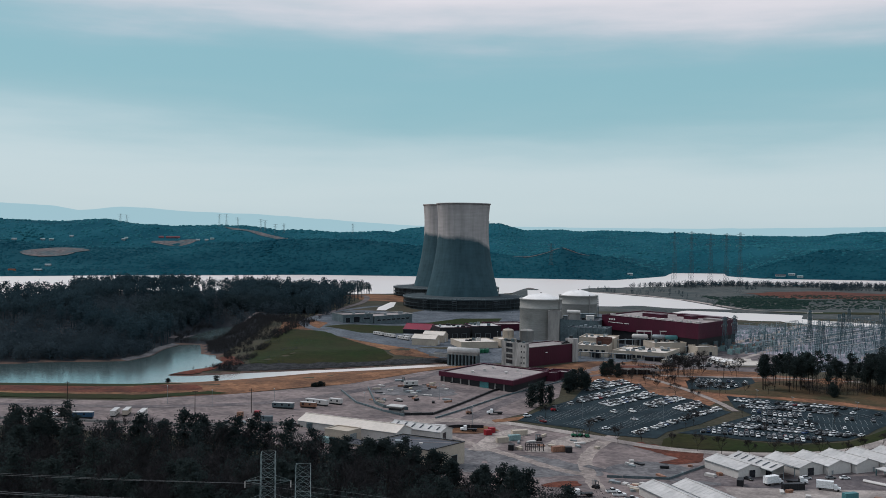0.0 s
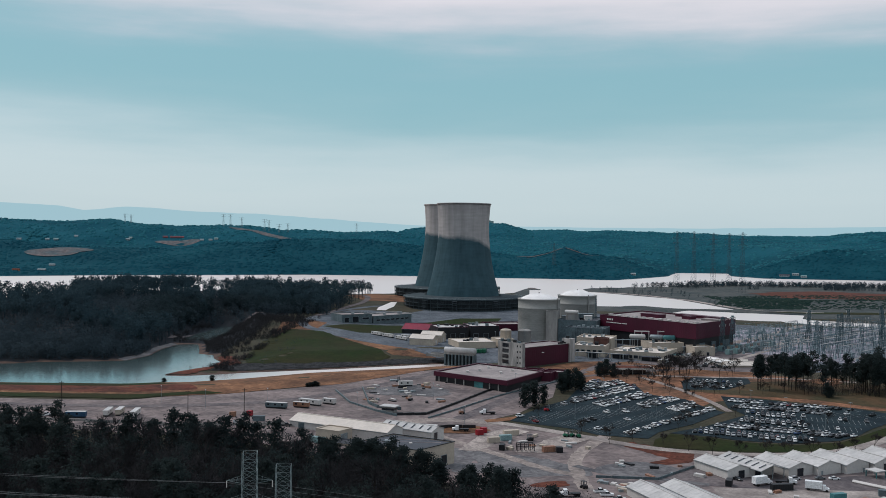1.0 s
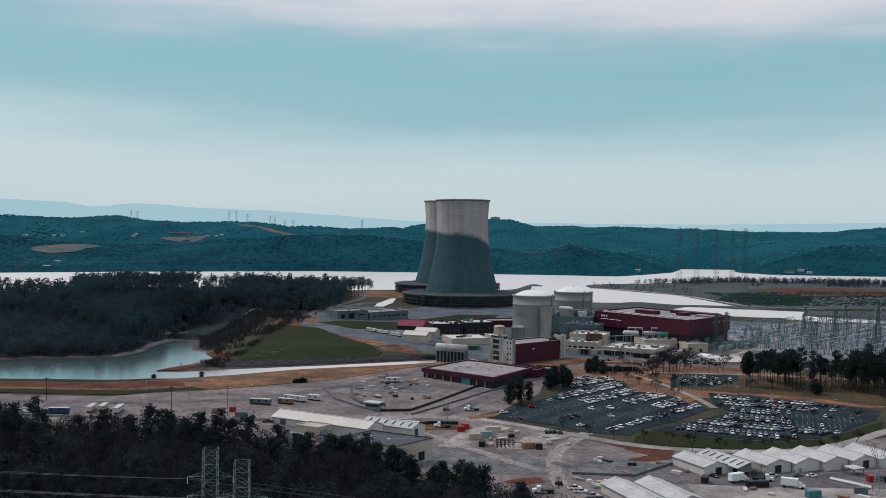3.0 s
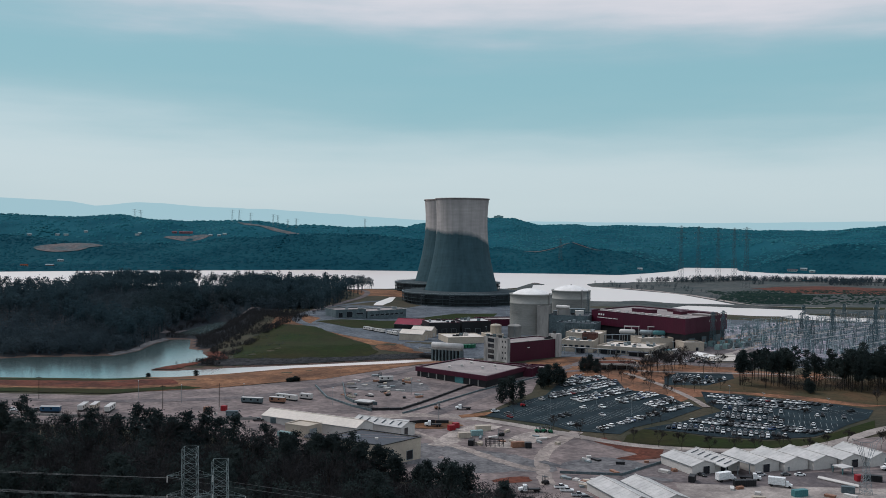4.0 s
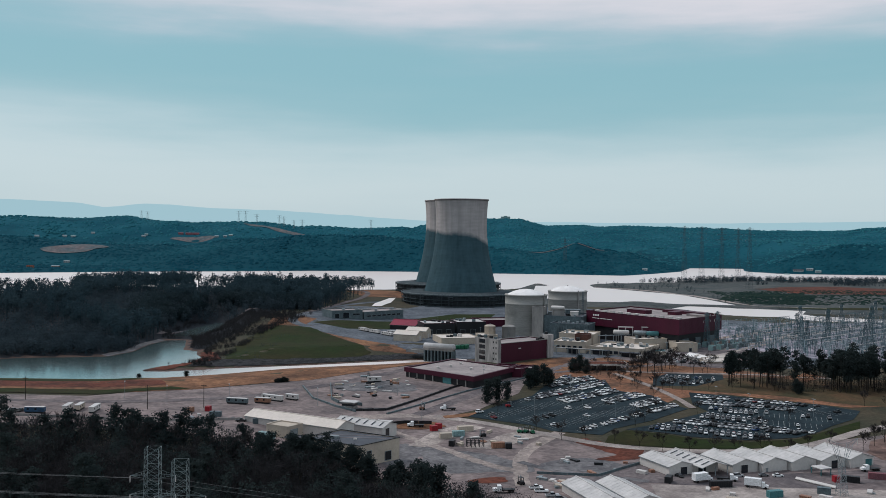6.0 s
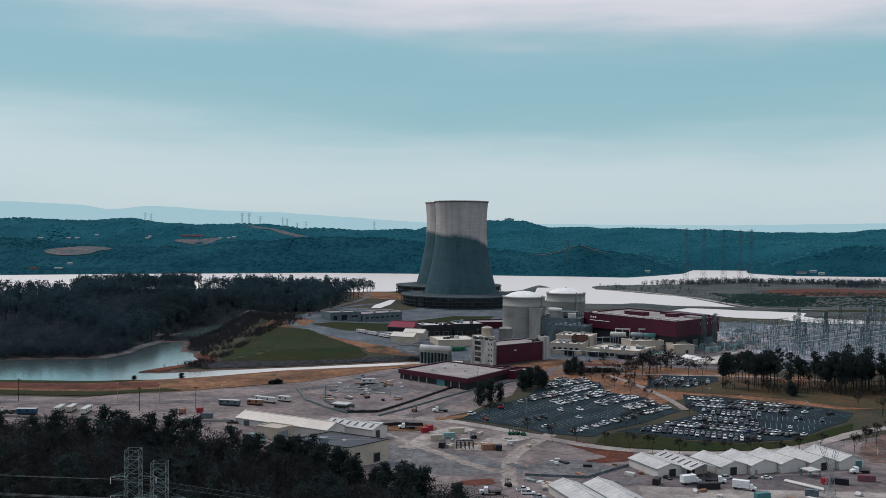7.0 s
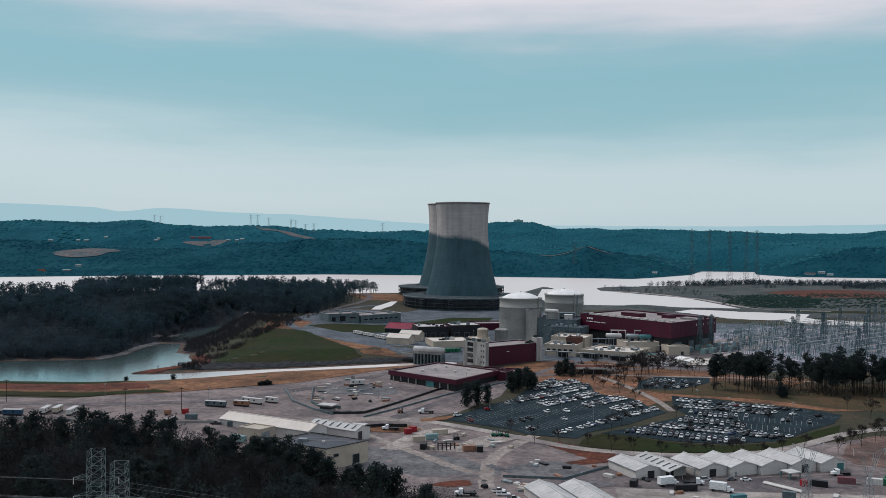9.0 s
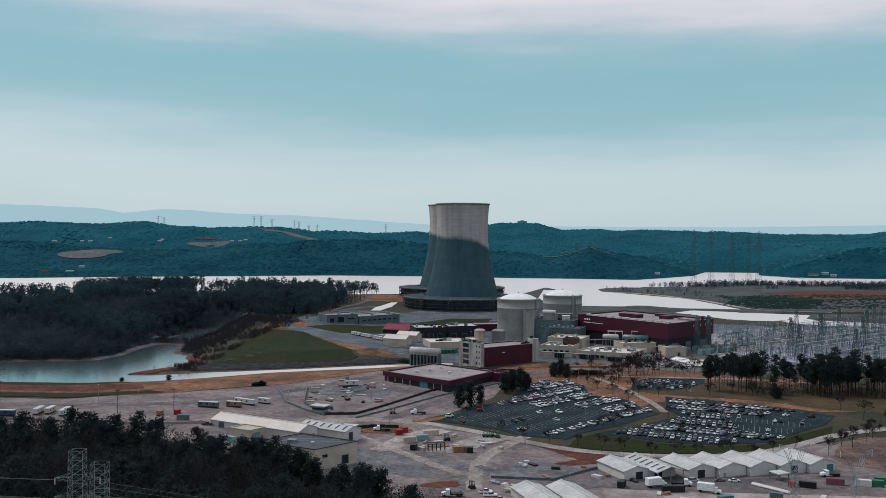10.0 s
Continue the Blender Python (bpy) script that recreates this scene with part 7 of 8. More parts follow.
for k in range(4):
    p_ = bmesh.new()
    beam(p_, (-9 - k * 0.3, k * 0.75, 0.4), (9 - k * 0.4, k * 0.75, 0.4), 0.7, 0.7, 10)
    part("pipe", p_, M_WHITE, pk)


# low walls and fences
def barrier(line, h, w, material, label, name="barrier_wall", cap=None):
    cx, cy = line[0]
    root = thing(name, cx, cy, 0, 0, label, "wall")
    for a, b in zip(line, line[1:]):
        n = max(1, int(math.dist(a, b) / 6))
        for k in range(n):
            p, q = [(a[0] + (b[0] - a[0]) * (k + f) / n, a[1] + (b[1] - a[1]) * (k + f) / n) for f in (0.0, 0.985)]
            ang = math.degrees(math.atan2(q[1] - p[1], q[0] - p[0]))
            bm = boxes((0, -w / 2, -0.8, math.dist(p, q), w / 2, h))
            bm.transform(pose(p[0] - cx, p[1] - cy, gz(*p), 0, 0, ang))
            part("segment", bm, material, root)
    return root


barrier([(-81, 578), (-67, 541), (-50, 520), (-37, 510)], 1.1, 0.7, M_PLANT, "low dark earth-stained concrete wall")
barrier([(-66, 590), (-56, 540), (-50, 530), (-36, 527)], 1.6, 0.5, M_PLANT, "grey-green boundary wall of the storage yard")
barrier([(-40, 512), (-22, 519), (-6, 552), (12, 590), (36, 622), (50, 648)], 1.3, 0.9, M_DARKCLAD, "dark blocks along the yard road")
barrier([(-20, 510), (0, 545), (20, 578), (46, 612), (64, 640)], 1.0, 0.6, M_PLANT, "dark kerb wall along the yard road")
barrier([(-20, 484), (-8, 492), (6, 493)], 1.8, 0.5, M_DARKCLAD, "dark maroon wall round a planted circle")
barrier([(58, 404), (84, 402), (104, 425)], 1.2, 0.3, M_PLANT, "thin dark fence line before the sheds", "fence")
barrier([(-300, 456), (-130, 464), (-108, 467), (-90, 474)], 1.2, 0.4, M_CONC, "pale concrete barrier wall by the channel road")
bay = [(-16, 488), (-8, 497), (8, 497), (14, 489), (2, 481), (-10, 480)]
patch("round_bed", bay, 0.3, M_STRAW, "brown dry grass roundabout bed", "grass")
patch("verge_bed", [(10, 512), (30, 524), (24, 512), (12, 506)], 0.32, M_STRAW, "brown dry grass bed at the car park corner", "grass")

# ---- power lines ----
def lattice(bm, h, base, top, bays, leg=0.3, brace=0.16, z0=0.0):
    for k in range(bays):
        f0, f1 = k / bays, (k + 1) / bays
        w0, w1, a, b = (base + (top - base) * f0) / 2, (base + (top - base) * f1) / 2, z0 + h * f0, z0 + h * f1
        c0, c1 = [(-w0, -w0), (w0, -w0), (w0, w0), (-w0, w0)], [(-w1, -w1), (w1, -w1), (w1, w1), (-w1, w1)]
        for i in range(4):
            j = (i + 1) % 4
            beam(bm, (*c0[i], a), (*c1[i], b), leg, sides=3)
            beam(bm, (*c0[i], a), (*c1[j], b), brace, sides=3)
            beam(bm, (*c0[j], a), (*c1[i], b), brace, sides=3)
            beam(bm, (*c1[i], b), (*c1[j], b), brace, sides=3)


def pylon(x, y, h, base, top, turn, arms, label, leg=0.3, brace=0.16, bays=9, group="pylons", z=None, steel=None):
    """A lattice pylon; arms: (height, reach)."""
    root = thing("pylon", x, y, gz(x, y) - 0.5 if z is None else z, turn, label, "pylon", group)
    bm = bmesh.new()
    lattice(bm, h, base, top, bays, leg, brace)
    steel = steel or M_STEEL
    part("mast", bm, steel, root)
    for hh, reach in arms:
        for s in (-1, 1):
            am = bmesh.new()
            tip = (s * reach, 0, hh + 0.4)
            for dy in (-top / 2, top / 2):
                beam(am, (s * top / 2, dy, hh), tip, leg * 0.8, sides=3)
                beam(am, (s * top / 2, dy, hh + reach * 0.22), tip, brace, sides=3)
                for q in (0.35, 0.7):
                    px = s * (top / 2 + (reach - top / 2) * q)
                    beam(am, (px, dy * (1 - q), hh + 0.3 * q), (px, dy * (1 - q), hh + reach * 0.22 * (1 - q) + 0.2), brace, sides=3)
            arm = part("cross_arm", am, steel, root)
            ins = bmesh.new()
            beam(ins, (s * reach, 0, hh + 0.3), (s * reach, 0, hh - 1.6), 0.28, 0.28, 6)
            part("insulator", ins, M_WHITE, arm)
    return root


def cable(points, sag, name="power_line", width=0.055, label="thin sagging overhead conductor"):
    bm, run = bmesh.new(), []
    for a, b in zip(points, points[1:]):
        a, b = Vector(a), Vector(b)
        run = run or [a]
        for k in range(1, 13):
            f = k / 12
            p = a.lerp(b, f) - Vector((0, 0, sag * 4 * f * (1 - f)))
            run.append(p)
    d = (run[-1] - run[0]).normalized()
    side = d.cross(Vector((0, 0, 1))).normalized() * width / 2
    rings = [[bm.verts.new(p + o) for o in (side, Vector((0, 0, width / 2)), -side, Vector((0, 0, -width / 2)))] for p in run]
    for r0, r1 in zip(rings, rings[1:]):
        for k in range(4):
            bm.faces.new((r0[k], r0[(k + 1) % 4], r1[(k + 1) % 4], r1[k]))
    ob = new(name, mesh_of(name, bm, M_CABLE))
    return tagged(ob, label, "cable", "overhead conductors")


n1 = pylon(-57.3, 268.2, 36, 4.6, 4.0, 8, [(22, 6.5), (27.5, 6.5), (15, 6.5)], "near galvanised lattice pylon rising out of the wood", 0.14, 0.07, 14, steel=M_PYLON)
n2 = pylon(-45.0, 256.4, 36.4, 4.6, 4.0, 8, [(26, 7), (19, 7)], "near galvanised lattice pylon rising out of the wood", 0.14, 0.07, 14, steel=M_PYLON)
for p, dz in ((n1, 27), (n1, 21.5), (n2, 25.5), (n2, 18.5)):
    x, y, z = p.location
    for s in (-6.5, 6.5):
        cable([(x - 230, y + 24 + s * 0.2, z + dz + 3), (x + s, y, z + dz), (x + 260, y - 40, z + dz - 9)], 2.5)


def v_pylon(x, y, h, label):
    root = thing("pylon", x, y, gz(x, y) - 0.3, 15, label, "pylon", "pylons")
    bm = bmesh.new()
    lattice(bm, h * 0.55, 3.6, 1.6, 6, 0.2, 0.11)
    part("mast", bm, M_STEEL, root)
    for s in (-1, 1):
        b2 = bmesh.new()
        for dy in (-0.6, 0.6):
            beam(b2, (0.6 * s, dy, h * 0.55), (4.0 * s, dy, h * 0.92), 0.2, sides=3)
            beam(b2, (0.3 * s, dy, h * 0.55), (2.4 * s, dy, h * 0.98), 0.2, sides=3)
            for q in (0.25, 0.5, 0.75):
                beam(b2, (0.6 * s + 3.4 * s * q, dy, h * (0.55 + 0.37 * q)), (0.3 * s + 2.1 * s * q, dy, h * (0.55 + 0.43 * q)), 0.12, sides=3)
        beam(b2, (2.4 * s, 0, h * 0.98), (6.6 * s, 0, h * 1.06), 0.22, sides=3)
        beam(b2, (4.0 * s, 0, h * 0.92), (6.6 * s, 0, h * 1.06), 0.2, sides=3)
        arm = part("cross_arm", b2, M_STEEL, root)
        ins = bmesh.new()
        beam(ins, (6.6 * s, 0, h * 1.05), (6.5 * s, 0, h * 0.93), 0.25, 0.25, 6)
        part("insulator", ins, M_WHITE, arm)
    b3 = bmesh.new()
    beam(b3, (-2.4, 0, h * 0.98), (2.4, 0, h * 0.98), 0.2, sides=3)
    part("tie_beam", b3, M_STEEL, root)
    return root


v_pylon(177.5, 383.8, 21.5, "lattice pylon with forked crossarms beside the white sheds")
v_pylon(197.2, 373.2, 22, "lattice pylon with forked crossarms beside the white sheds")

# tall crossing pylons on the river bank, and lines over the far hills
for x, y, h in ((481.6, 1763.0, 112), (387.2, 1887.2, 116), (424.8, 1907.9, 116), (470.2, 1938.8, 112), (509.6, 1969.6, 110), (191.1, 2503.5, 60)):
    pylon(x, y, h, 9, 2.2, 20, [(h - 4, 9), (h - 14, 10), (h - 24, 9)], "tall slim lattice river-crossing pylon", 0.34, 0.16, 14, "river crossing pylons", steel=M_DSTEEL)
for x, y, h in ((-1262, 3300, 30), (-1240, 3300, 30), (-910, 3300, 44), (-885, 3300, 44), (-845, 3300, 36), (-764, 3300, 42), (-748, 3300, 40), (-712, 3300, 30), (-682, 3300, 34), (-456, 3420, 36)):
    pylon(x, y, h, 6, 2.0, 35, [(h - 2, 10), (h - 9, 8)], "small far pylon on the hill crest", 0.34, 0.18, 6, "hill pylons", steel=M_PYLON)

# the switchyard: gantries, busbar posts and masts
SY = [(212, 806), (248, 858), (236, 905), (244, 985), (330, 1050), (455, 1075), (560, 1075), (560, 800), (430, 760), (330, 742), (244, 770)]
patch("switchyard_gravel", SY, 0.14, M_SWYARD, "dark stone floor of the switchyard", "ground")


ribbon("switchyard_road", [(196, 820), (209, 852), (275, 928), (371, 1026)], 6, 0.3, M_TRACK, "pale tan service road along the switchyard", "road")
ribbon("switchyard_road", [(188, 728), (215, 772), (262, 838), (346, 951), (420, 1040)], 5, 0.3, M_PALE, "pale gravel service road through the switchyard", "road")
ribbon("switchyard_road", [(300, 770), (380, 860), (470, 960), (540, 1030)], 5, 0.3, M_PALE, "pale gravel service road through the switchyard", "road")
patch("clay_bank", rag([(224, 650), (250, 676), (262, 660), (240, 634)], 2, 5), 0.25, M_STRAW, "bare orange soil behind the pines", "ground")


def gantry_parts(w, h):
    a = bmesh.new()
    for dy in (-1.3, 1.3):
        beam(a, (0, dy, 0), (0, 0, h), 0.42, 0.3)
    for k in range(5):
        f = k / 5
        beam(a, (0, -1.3 * (1 - f), h * f), (0, 1.3 * (1 - f - 0.15), h * (f + 0.15)), 0.18, sides=3)
    b = bmesh.new()
    for dy, dz in ((-0.5, 0), (0.5, 0), (0, 0.9)):
        beam(b, (0, dy, h + dz), (w, dy, h + dz), 0.26, sides=3)
    n = int(w / 1.5)
    for k in range(n):
        beam(b, (w * k / n, -0.5, h), (w * (k + 1) / n, 0.5, h), 0.14, sides=3)
        beam(b, (w * k / n, 0.5, h), (w * (k + 0.5) / n, 0, h + 0.9), 0.14, sides=3)
    c = bmesh.new()
    beam(c, (0, 0, h), (0, 0, h - 2.2), 0.34, 0.34, 6)
    return mesh_of("post", a, M_GANTRY), mesh_of("beam", b, M_GANTRY), mesh_of("insulator", c, M_WHITE)


GP = {k: gantry_parts(*k) for k in ((16, 12), (20, 15), (14, 9))}
rg = random.Random(3)
inside = lambda x, y: signed_distance(SY, np.array([x]), np.array([y]))[0] < -6
dx, dy = math.cos(radians(46)), math.sin(radians(46))
rows = 0
for i in range(-2, 12):
    for j in range(0, 15):
        x, y = 236 + dx * j * 25 + dy * i * 21, 800 + dy * j * 25 - dx * i * 21 + 14
        if not inside(x, y) or rg.random() < 0.12:
            continue
        k = rg.choice(list(GP))
        pm, bm_, im = GP[k]
        root = thing("gantry", x, y, gz(x, y), 46 + rg.choice((0, 0, 0, 90)), "galvanised steel switchyard gantry with hanging insulators", "gantry", "switchyard gantries")
        share("post", pm, root)
        share("post", pm, root, pose(k[0], 0, 0))
        share("beam", bm_, root)
        for q in (0.3, 0.7):
            share("insulator", im, root, pose(k[0] * q, 0, 0))
        rows += 1
bus = bmesh.new()
for k in range(2700):
    x, y = rg.uniform(210, 556), rg.uniform(745, 1070)
    if not inside(x, y):
        continue
    z, h = gz(x, y), rg.choice((4, 5, 6, 7.5, 9.5))
    beam(bus, (x, y, z), (x, y, z + h), 0.46, 0.32, 3)
    if rg.random() < 0.4:
        l = rg.uniform(8, 26)
        beam(bus, (x - dx * l / 2, y - dy * l / 2, z + h), (x + dx * l / 2, y + dy * l / 2, z + h), 0.28, sides=4)
    if rg.random() < 0.25:
        box(bus, x - 0.9, y - 0.9, z, x + 0.9, y + 0.9, z + rg.uniform(1.5, 3))
tagged(new("busbar_post", mesh_of("busbar_post", bus, M_BUS)), "many thin grey switchyard posts, busbars and breakers", "switchgear", kind="stuff")
for x, y, h in ((214, 822, 30), (226, 836, 30), (306, 880, 26), (340, 900, 28), (372, 880, 34), (402, 930, 30), (350, 824, 32), (392, 852, 30), (430, 900, 34), (448, 960, 30), (470, 850, 38), (300, 830, 24), (330, 780, 26), (420, 815, 30), (500, 900, 36), (378, 976, 28), (286, 800, 30), (318, 832, 34), (360, 780, 34), (385, 800, 30), (410, 880, 36), (440, 830, 34), (455, 800, 30), (330, 950, 28), (420, 1000, 30), (480, 960, 34), (520, 850, 36), (540, 960, 34)):
    pylon(x, y, h, 4.5, 1.4, 46, [(h - 2, 5), (h - 7, 5)], "slim galvanised lattice mast in the switchyard", 0.34, 0.17, 8, "switchyard masts", steel=M_GANTRY)
# long tubular busbars on posts
for i in range(22):
    o = -8 + i * 8.5
    ax, ay = 250 + dy * o, 800 - dx * o + 30
    run = [(ax + dx * q * 12, ay + dy * q * 12) for q in range(30)]
    run = [q for q in run if inside(*q)]
    if len(run) < 3:
        continue
    h = rg.choice((6.5, 8, 10.5))
    root = thing("busbar", run[0][0], run[0][1], gz(*run[0]), 0, "long bright tubular busbar on slim posts", "busbar", "busbars")
    tube = bmesh.new()
    beam(tube, (0, 0, h), (run[-1][0] - run[0][0], run[-1][1] - run[0][1], h + gz(*run[-1]) - gz(*run[0])), 0.42, 0.42, 6)
    part("tube", tube, M_WHITE if i % 2 else M_STEEL, root)
    for q in run[::3]:
        post = bmesh.new()
        beam(post, (q[0] - run[0][0], q[1] - run[0][1], gz(*q) - gz(*run[0]) - 0.5), (q[0] - run[0][0], q[1] - run[0][1], h + gz(*q) - gz(*run[0])), 0.36)
        part("post", post, M_BUS, root)
for k in range(26):
    a, b = rg.choice(((300, 830), (350, 824), (340, 900))), rg.choice(((470, 850), (430, 900), (448, 960), (402, 930)))
    o = rg.uniform(-6, 6)
    cable([(a[0] + o, a[1], 20 + rg.uniform(0, 6)), (b[0] + o, b[1], 22 + rg.uniform(0, 8))], 2.5, "busbar_cable", 0.14)


def transformer(x, y, turn):
    root = thing("transformer", x, y, gz(x, y), turn, "grey-green power transformer with radiators and bushings", "transformer", "transformers")
    part("tank", boxes((-3, -2, 0, 3, 2, 4.2), (-2.2, -1.4, 4.2, 1.2, 1.4, 4.7)), M_PTEAL if rg.random() < 0.7 else M_PLANT, root)
    for s in (-1, 1):
        for k in range(1, 5):
            part("radiator", boxes((-2.6 + k * 0.95, s * 2.1 - 0.1 if s < 0 else 2.0, 0.8, -2.1 + k * 0.95, s * 3.0 if s < 0 else 2.9, 3.8)) if s > 0 else boxes((-2.6 + k * 0.95, -2.9, 0.8, -2.1 + k * 0.95, -2.0, 3.8)), M_STEEL, root)
    for k in range(3):
        b = bmesh.new()
        beam(b, (-1.8 + 1.8 * k, 0, 4.2), (-1.8 + 1.8 * k, 0, 7.0), 0.5, 0.3, 8)
        part("bushing", b, M_ORANGE, root)
    return root


for k in range(8):
    transformer(204 + k * 9.5, 812 + k * 8.0 + 3 * (k % 2), 48)
for k in range(5):
    transformer(214 + k * 8, 800 + 6.5 * k, 48)

# low white store beside the switchyard and the cars before it
shed("long_store", 198, 722, gz(198, 722), 26, 11, 28, 2.8, 4.3, M_WHITE, M_DOME, "long low white store with a pale shallow roof", [(0, 3, 2.2, M_GLASS)])
for x, y, t in ((166, 722, 20), (172, 719, 24), (175.5, 718, 22), (181, 715, 25), (186, 728, 110), (190, 716, 24), (160, 716, 20), (178, 727, 112)):
    park(x, y, t)

# street lamps
LP = bmesh.new()
beam(LP, (0, 0, -0.5), (0, 0, 10), 0.22, 0.14, 6)
lamp_pole = mesh_of("pole", LP, M_STEEL)
LH = boxes((-0.25, -1.3, 9.9, 0.25, -0.1, 10.1), (-0.25, 0.1, 9.9, 0.25, 1.3, 10.1))
lamp_head = mesh_of("lamp_head", LH, M_STEEL)
for x, y in ((60, 520), (88, 548), (104, 520), (84, 590), (160, 520), (190, 506), (180, 540), (212, 530), (166, 560), (-20, 560), (0, 500), (30, 600), (-60, 520), (-110, 520), (-142, 510), (-170, 520), (20, 860), (-30, 1010), (40, 1080), (-52, 1090), (120, 740), (150, 735), (190, 760), (128, 812)):
    root = thing("street_lamp", x, y, gz(x, y), 20, "tall grey twin-headed street lamp", "street lamp", "street lamps")
    share("pole", lamp_pole, root)
    share("lamp_head", lamp_head, root)
# timber line poles along the channel road
for x, y in ((-146, 492), (-118, 500), (-220, 505)):
    root = thing("line_pole", x, y, gz(x, y), 10, "dark timber line pole with a crossarm", "pole", "line poles")
    b = bmesh.new()
    beam(b, (0, 0, -1), (0, 0, 13), 0.4, 0.28, 6)
    part("pole", b, M_BARK, root)
    part("crossarm", boxes((-1.4, -0.1, 12, 1.4, 0.1, 12.25)), M_BARK, root)

# ---- street trees, brush and the far bank ----
for x, y, s in ((97, 462, 1.0), (84, 470, 1.0), (72, 468, 1.1), (60, 486, 1.0), (108, 456, 1.0), (118, 450, 1.1), (130, 448, 1.0), (141, 446, 1.1), (152, 447, 1.0), (164, 450, 1.1), (176, 452, 1.0), (188, 460, 1.0), (200, 468, 1.1),
                (128, 532, 0.9), (112, 500, 1.0), (118, 510, 1.0), (150, 532, 0.9), (116, 600, 1.0), (124, 586, 1.0), (132, 572, 1.0), (140, 590, 1.0), (126, 610, 1.1), (138, 604, 1.1), (148, 600, 1.0), (152, 590, 0.9),
                (196, 520, 1.0), (176, 500, 0.9), (150, 492, 0.9), (214, 462, 1.3), (222, 470, 1.4), (230, 478, 1.4), (240, 488, 1.3), (252, 478, 1.4), (246, 498, 1.3), (262, 520, 1.3), (256, 540, 1.3), (270, 500, 1.4), (250, 560, 1.3),
                (104, 630, 0.9), (111, 618, 0.9), (120, 640, 1.0), (146, 598, 0.8), (158, 600, 0.9), (170, 600, 0.9), (184, 598, 1.0), (198, 602, 1.0), (210, 600, 1.1), (180, 668, 1.0), (196, 662, 1.0), (206, 676, 1.1), (218, 664, 1.1), (160, 672, 0.9), (118, 700, 1.0), (106, 690, 0.9), (176, 692, 1.0), (100, 640, 1.0), (108, 648, 1.0), (92, 648, 1.0), (40, 520, 0.8)):
    plant(SMALL, x, y, s * 1.2, rt.uniform(0, 360), "street trees")
for x, y, s in ((136, 660, 1.0), (142, 668, 1.1), (148, 676, 1.1), (152, 664, 1.0), (132, 650, 1.0), (158, 690, 1.0), (166, 698, 1.0), (145, 690, 1.0), (190, 690, 1.0), (200, 640, 1.0), (140, 676, 0.8), (150, 670, 0.9), (156, 680, 1.0), (162, 688, 0.8), (128, 640, 0.8), (120, 624, 0.7), (134, 644, 0.8), (172, 704, 0.9)):
    plant(SMALL, x, y, s * 1.65, rt.uniform(0, 360), "entrance trees")
for x, y, s in ((128, 648, 0.9), (134, 660, 1.0), (141, 657, 0.95), (147, 668, 1.0), (153, 675, 1.05), (160, 684, 1.0), (138, 670, 0.9), (150, 688, 0.95), (166, 692, 0.9), (118, 664, 0.7), (124, 655, 0.75), (172, 660, 0.8), (184, 672, 0.85), (112, 640, 0.6), (131, 622, 0.6), (140, 612, 0.65)):
    plant(BARE, x, y, s * 1.25, rt.uniform(0, 360), "entrance trees")
for x, y, s in ((34, 546, 1.1), (39, 551, 1.15), (45, 556, 0.9), (58, 592, 1.0), (63, 597, 1.1), (68, 602, 1.1), (72, 606, 0.9), (62, 606, 1.0), (90, 660, 1.0), (95, 662, 1.1), (99, 655, 0.9), (221, 592, 0.75), (224, 594, 0.7), (-176, 640, 0.35), (-208, 636, 0.3), (-95, 594, 0.26), (-96.5, 593, 0.3), (-98, 592, 0.24), (-99.5, 591, 0.28), (-101, 590, 0.2)):
    bush = plant(BUSHY, x, y, s, rt.uniform(0, 360), "evergreens")
    if s < 0.36:
        bush.scale = (s * 1.9, s * 1.9, s * 0.9)

near_brush = [bunch(80 + s, 92, 3.2, 5.4, 0.5, 0.52, trunk=0.16) for s in range(6)]
wood = lambda x, y, z: (y < wood_edge(x) - 2) & (y > 258 - 0.3 * np.maximum(0, x + 60)) & (x < 45)


def kept_low(places, full):
    """Trims the wood's undergrowth to the height of its edge."""
    return [(x, y, z, min(s, max(0.3, (float(wood_top(x, y)) - 3 - z) / full))) for x, y, z, s in places]


scatter("wood_brush", kept_low(sow(4300, -200, 60, 225, 398, wood, (0.9, 1.5), 31), 11.3), near_brush, M_BRUSH, "dense grey-brown leafless undergrowth of the near wood", "undergrowth")
wood_pine = [bunch(90 + s, 150, 2.8, 4.4, 7.5, 0.7, trunk=0.2) for s in range(6)]
scatter("wood_pine", kept_low(sow(420, -200, 60, 240, 396, wood, (0.9, 1.3), 32), 16.3), wood_pine, M_PINE, "dark pines standing close in the near wood", "forest")
scatter("yard_brush", sow(160, 20, 62, 322, 372, lambda x, y, z: (y < 372 - 0.6 * (x - 20)), (0.4, 0.8), 33), near_brush, M_BRUSH, "bare brush at the yard's edge", "undergrowth")
bank = lambda x, y, z: (z > -5.8) & (x > shore_x(y) + 1) & (signed_distance([(-172, 690), (-174, 760), (-176, 860), (-170, 915), (-142, 893), (-100, 828), (-66, 720)], x, y) > 2)
scatter("bank_brush", sow(7500, -292, -165, 690, 1010, lambda x, y, z: bank(x, y, z) & (bumps(x, y, 70, 6) + 1.2 * (x < -205) > -0.3), (0.13, 0.34), 34), head_bare, M_BRUSH, "brown and grey scrub between lagoon and grass slope", "undergrowth")
scatter("shore_brush", sow(2300, -640, -262, 712, 800, lambda x, y, z: (x < shore_x(y)) & (z > WATER_Z + 1.0), (0.45, 0.85), 51), head_bare, M_BRUSH_HAZE, "grey leafless trees along the lagoon shore", "forest")
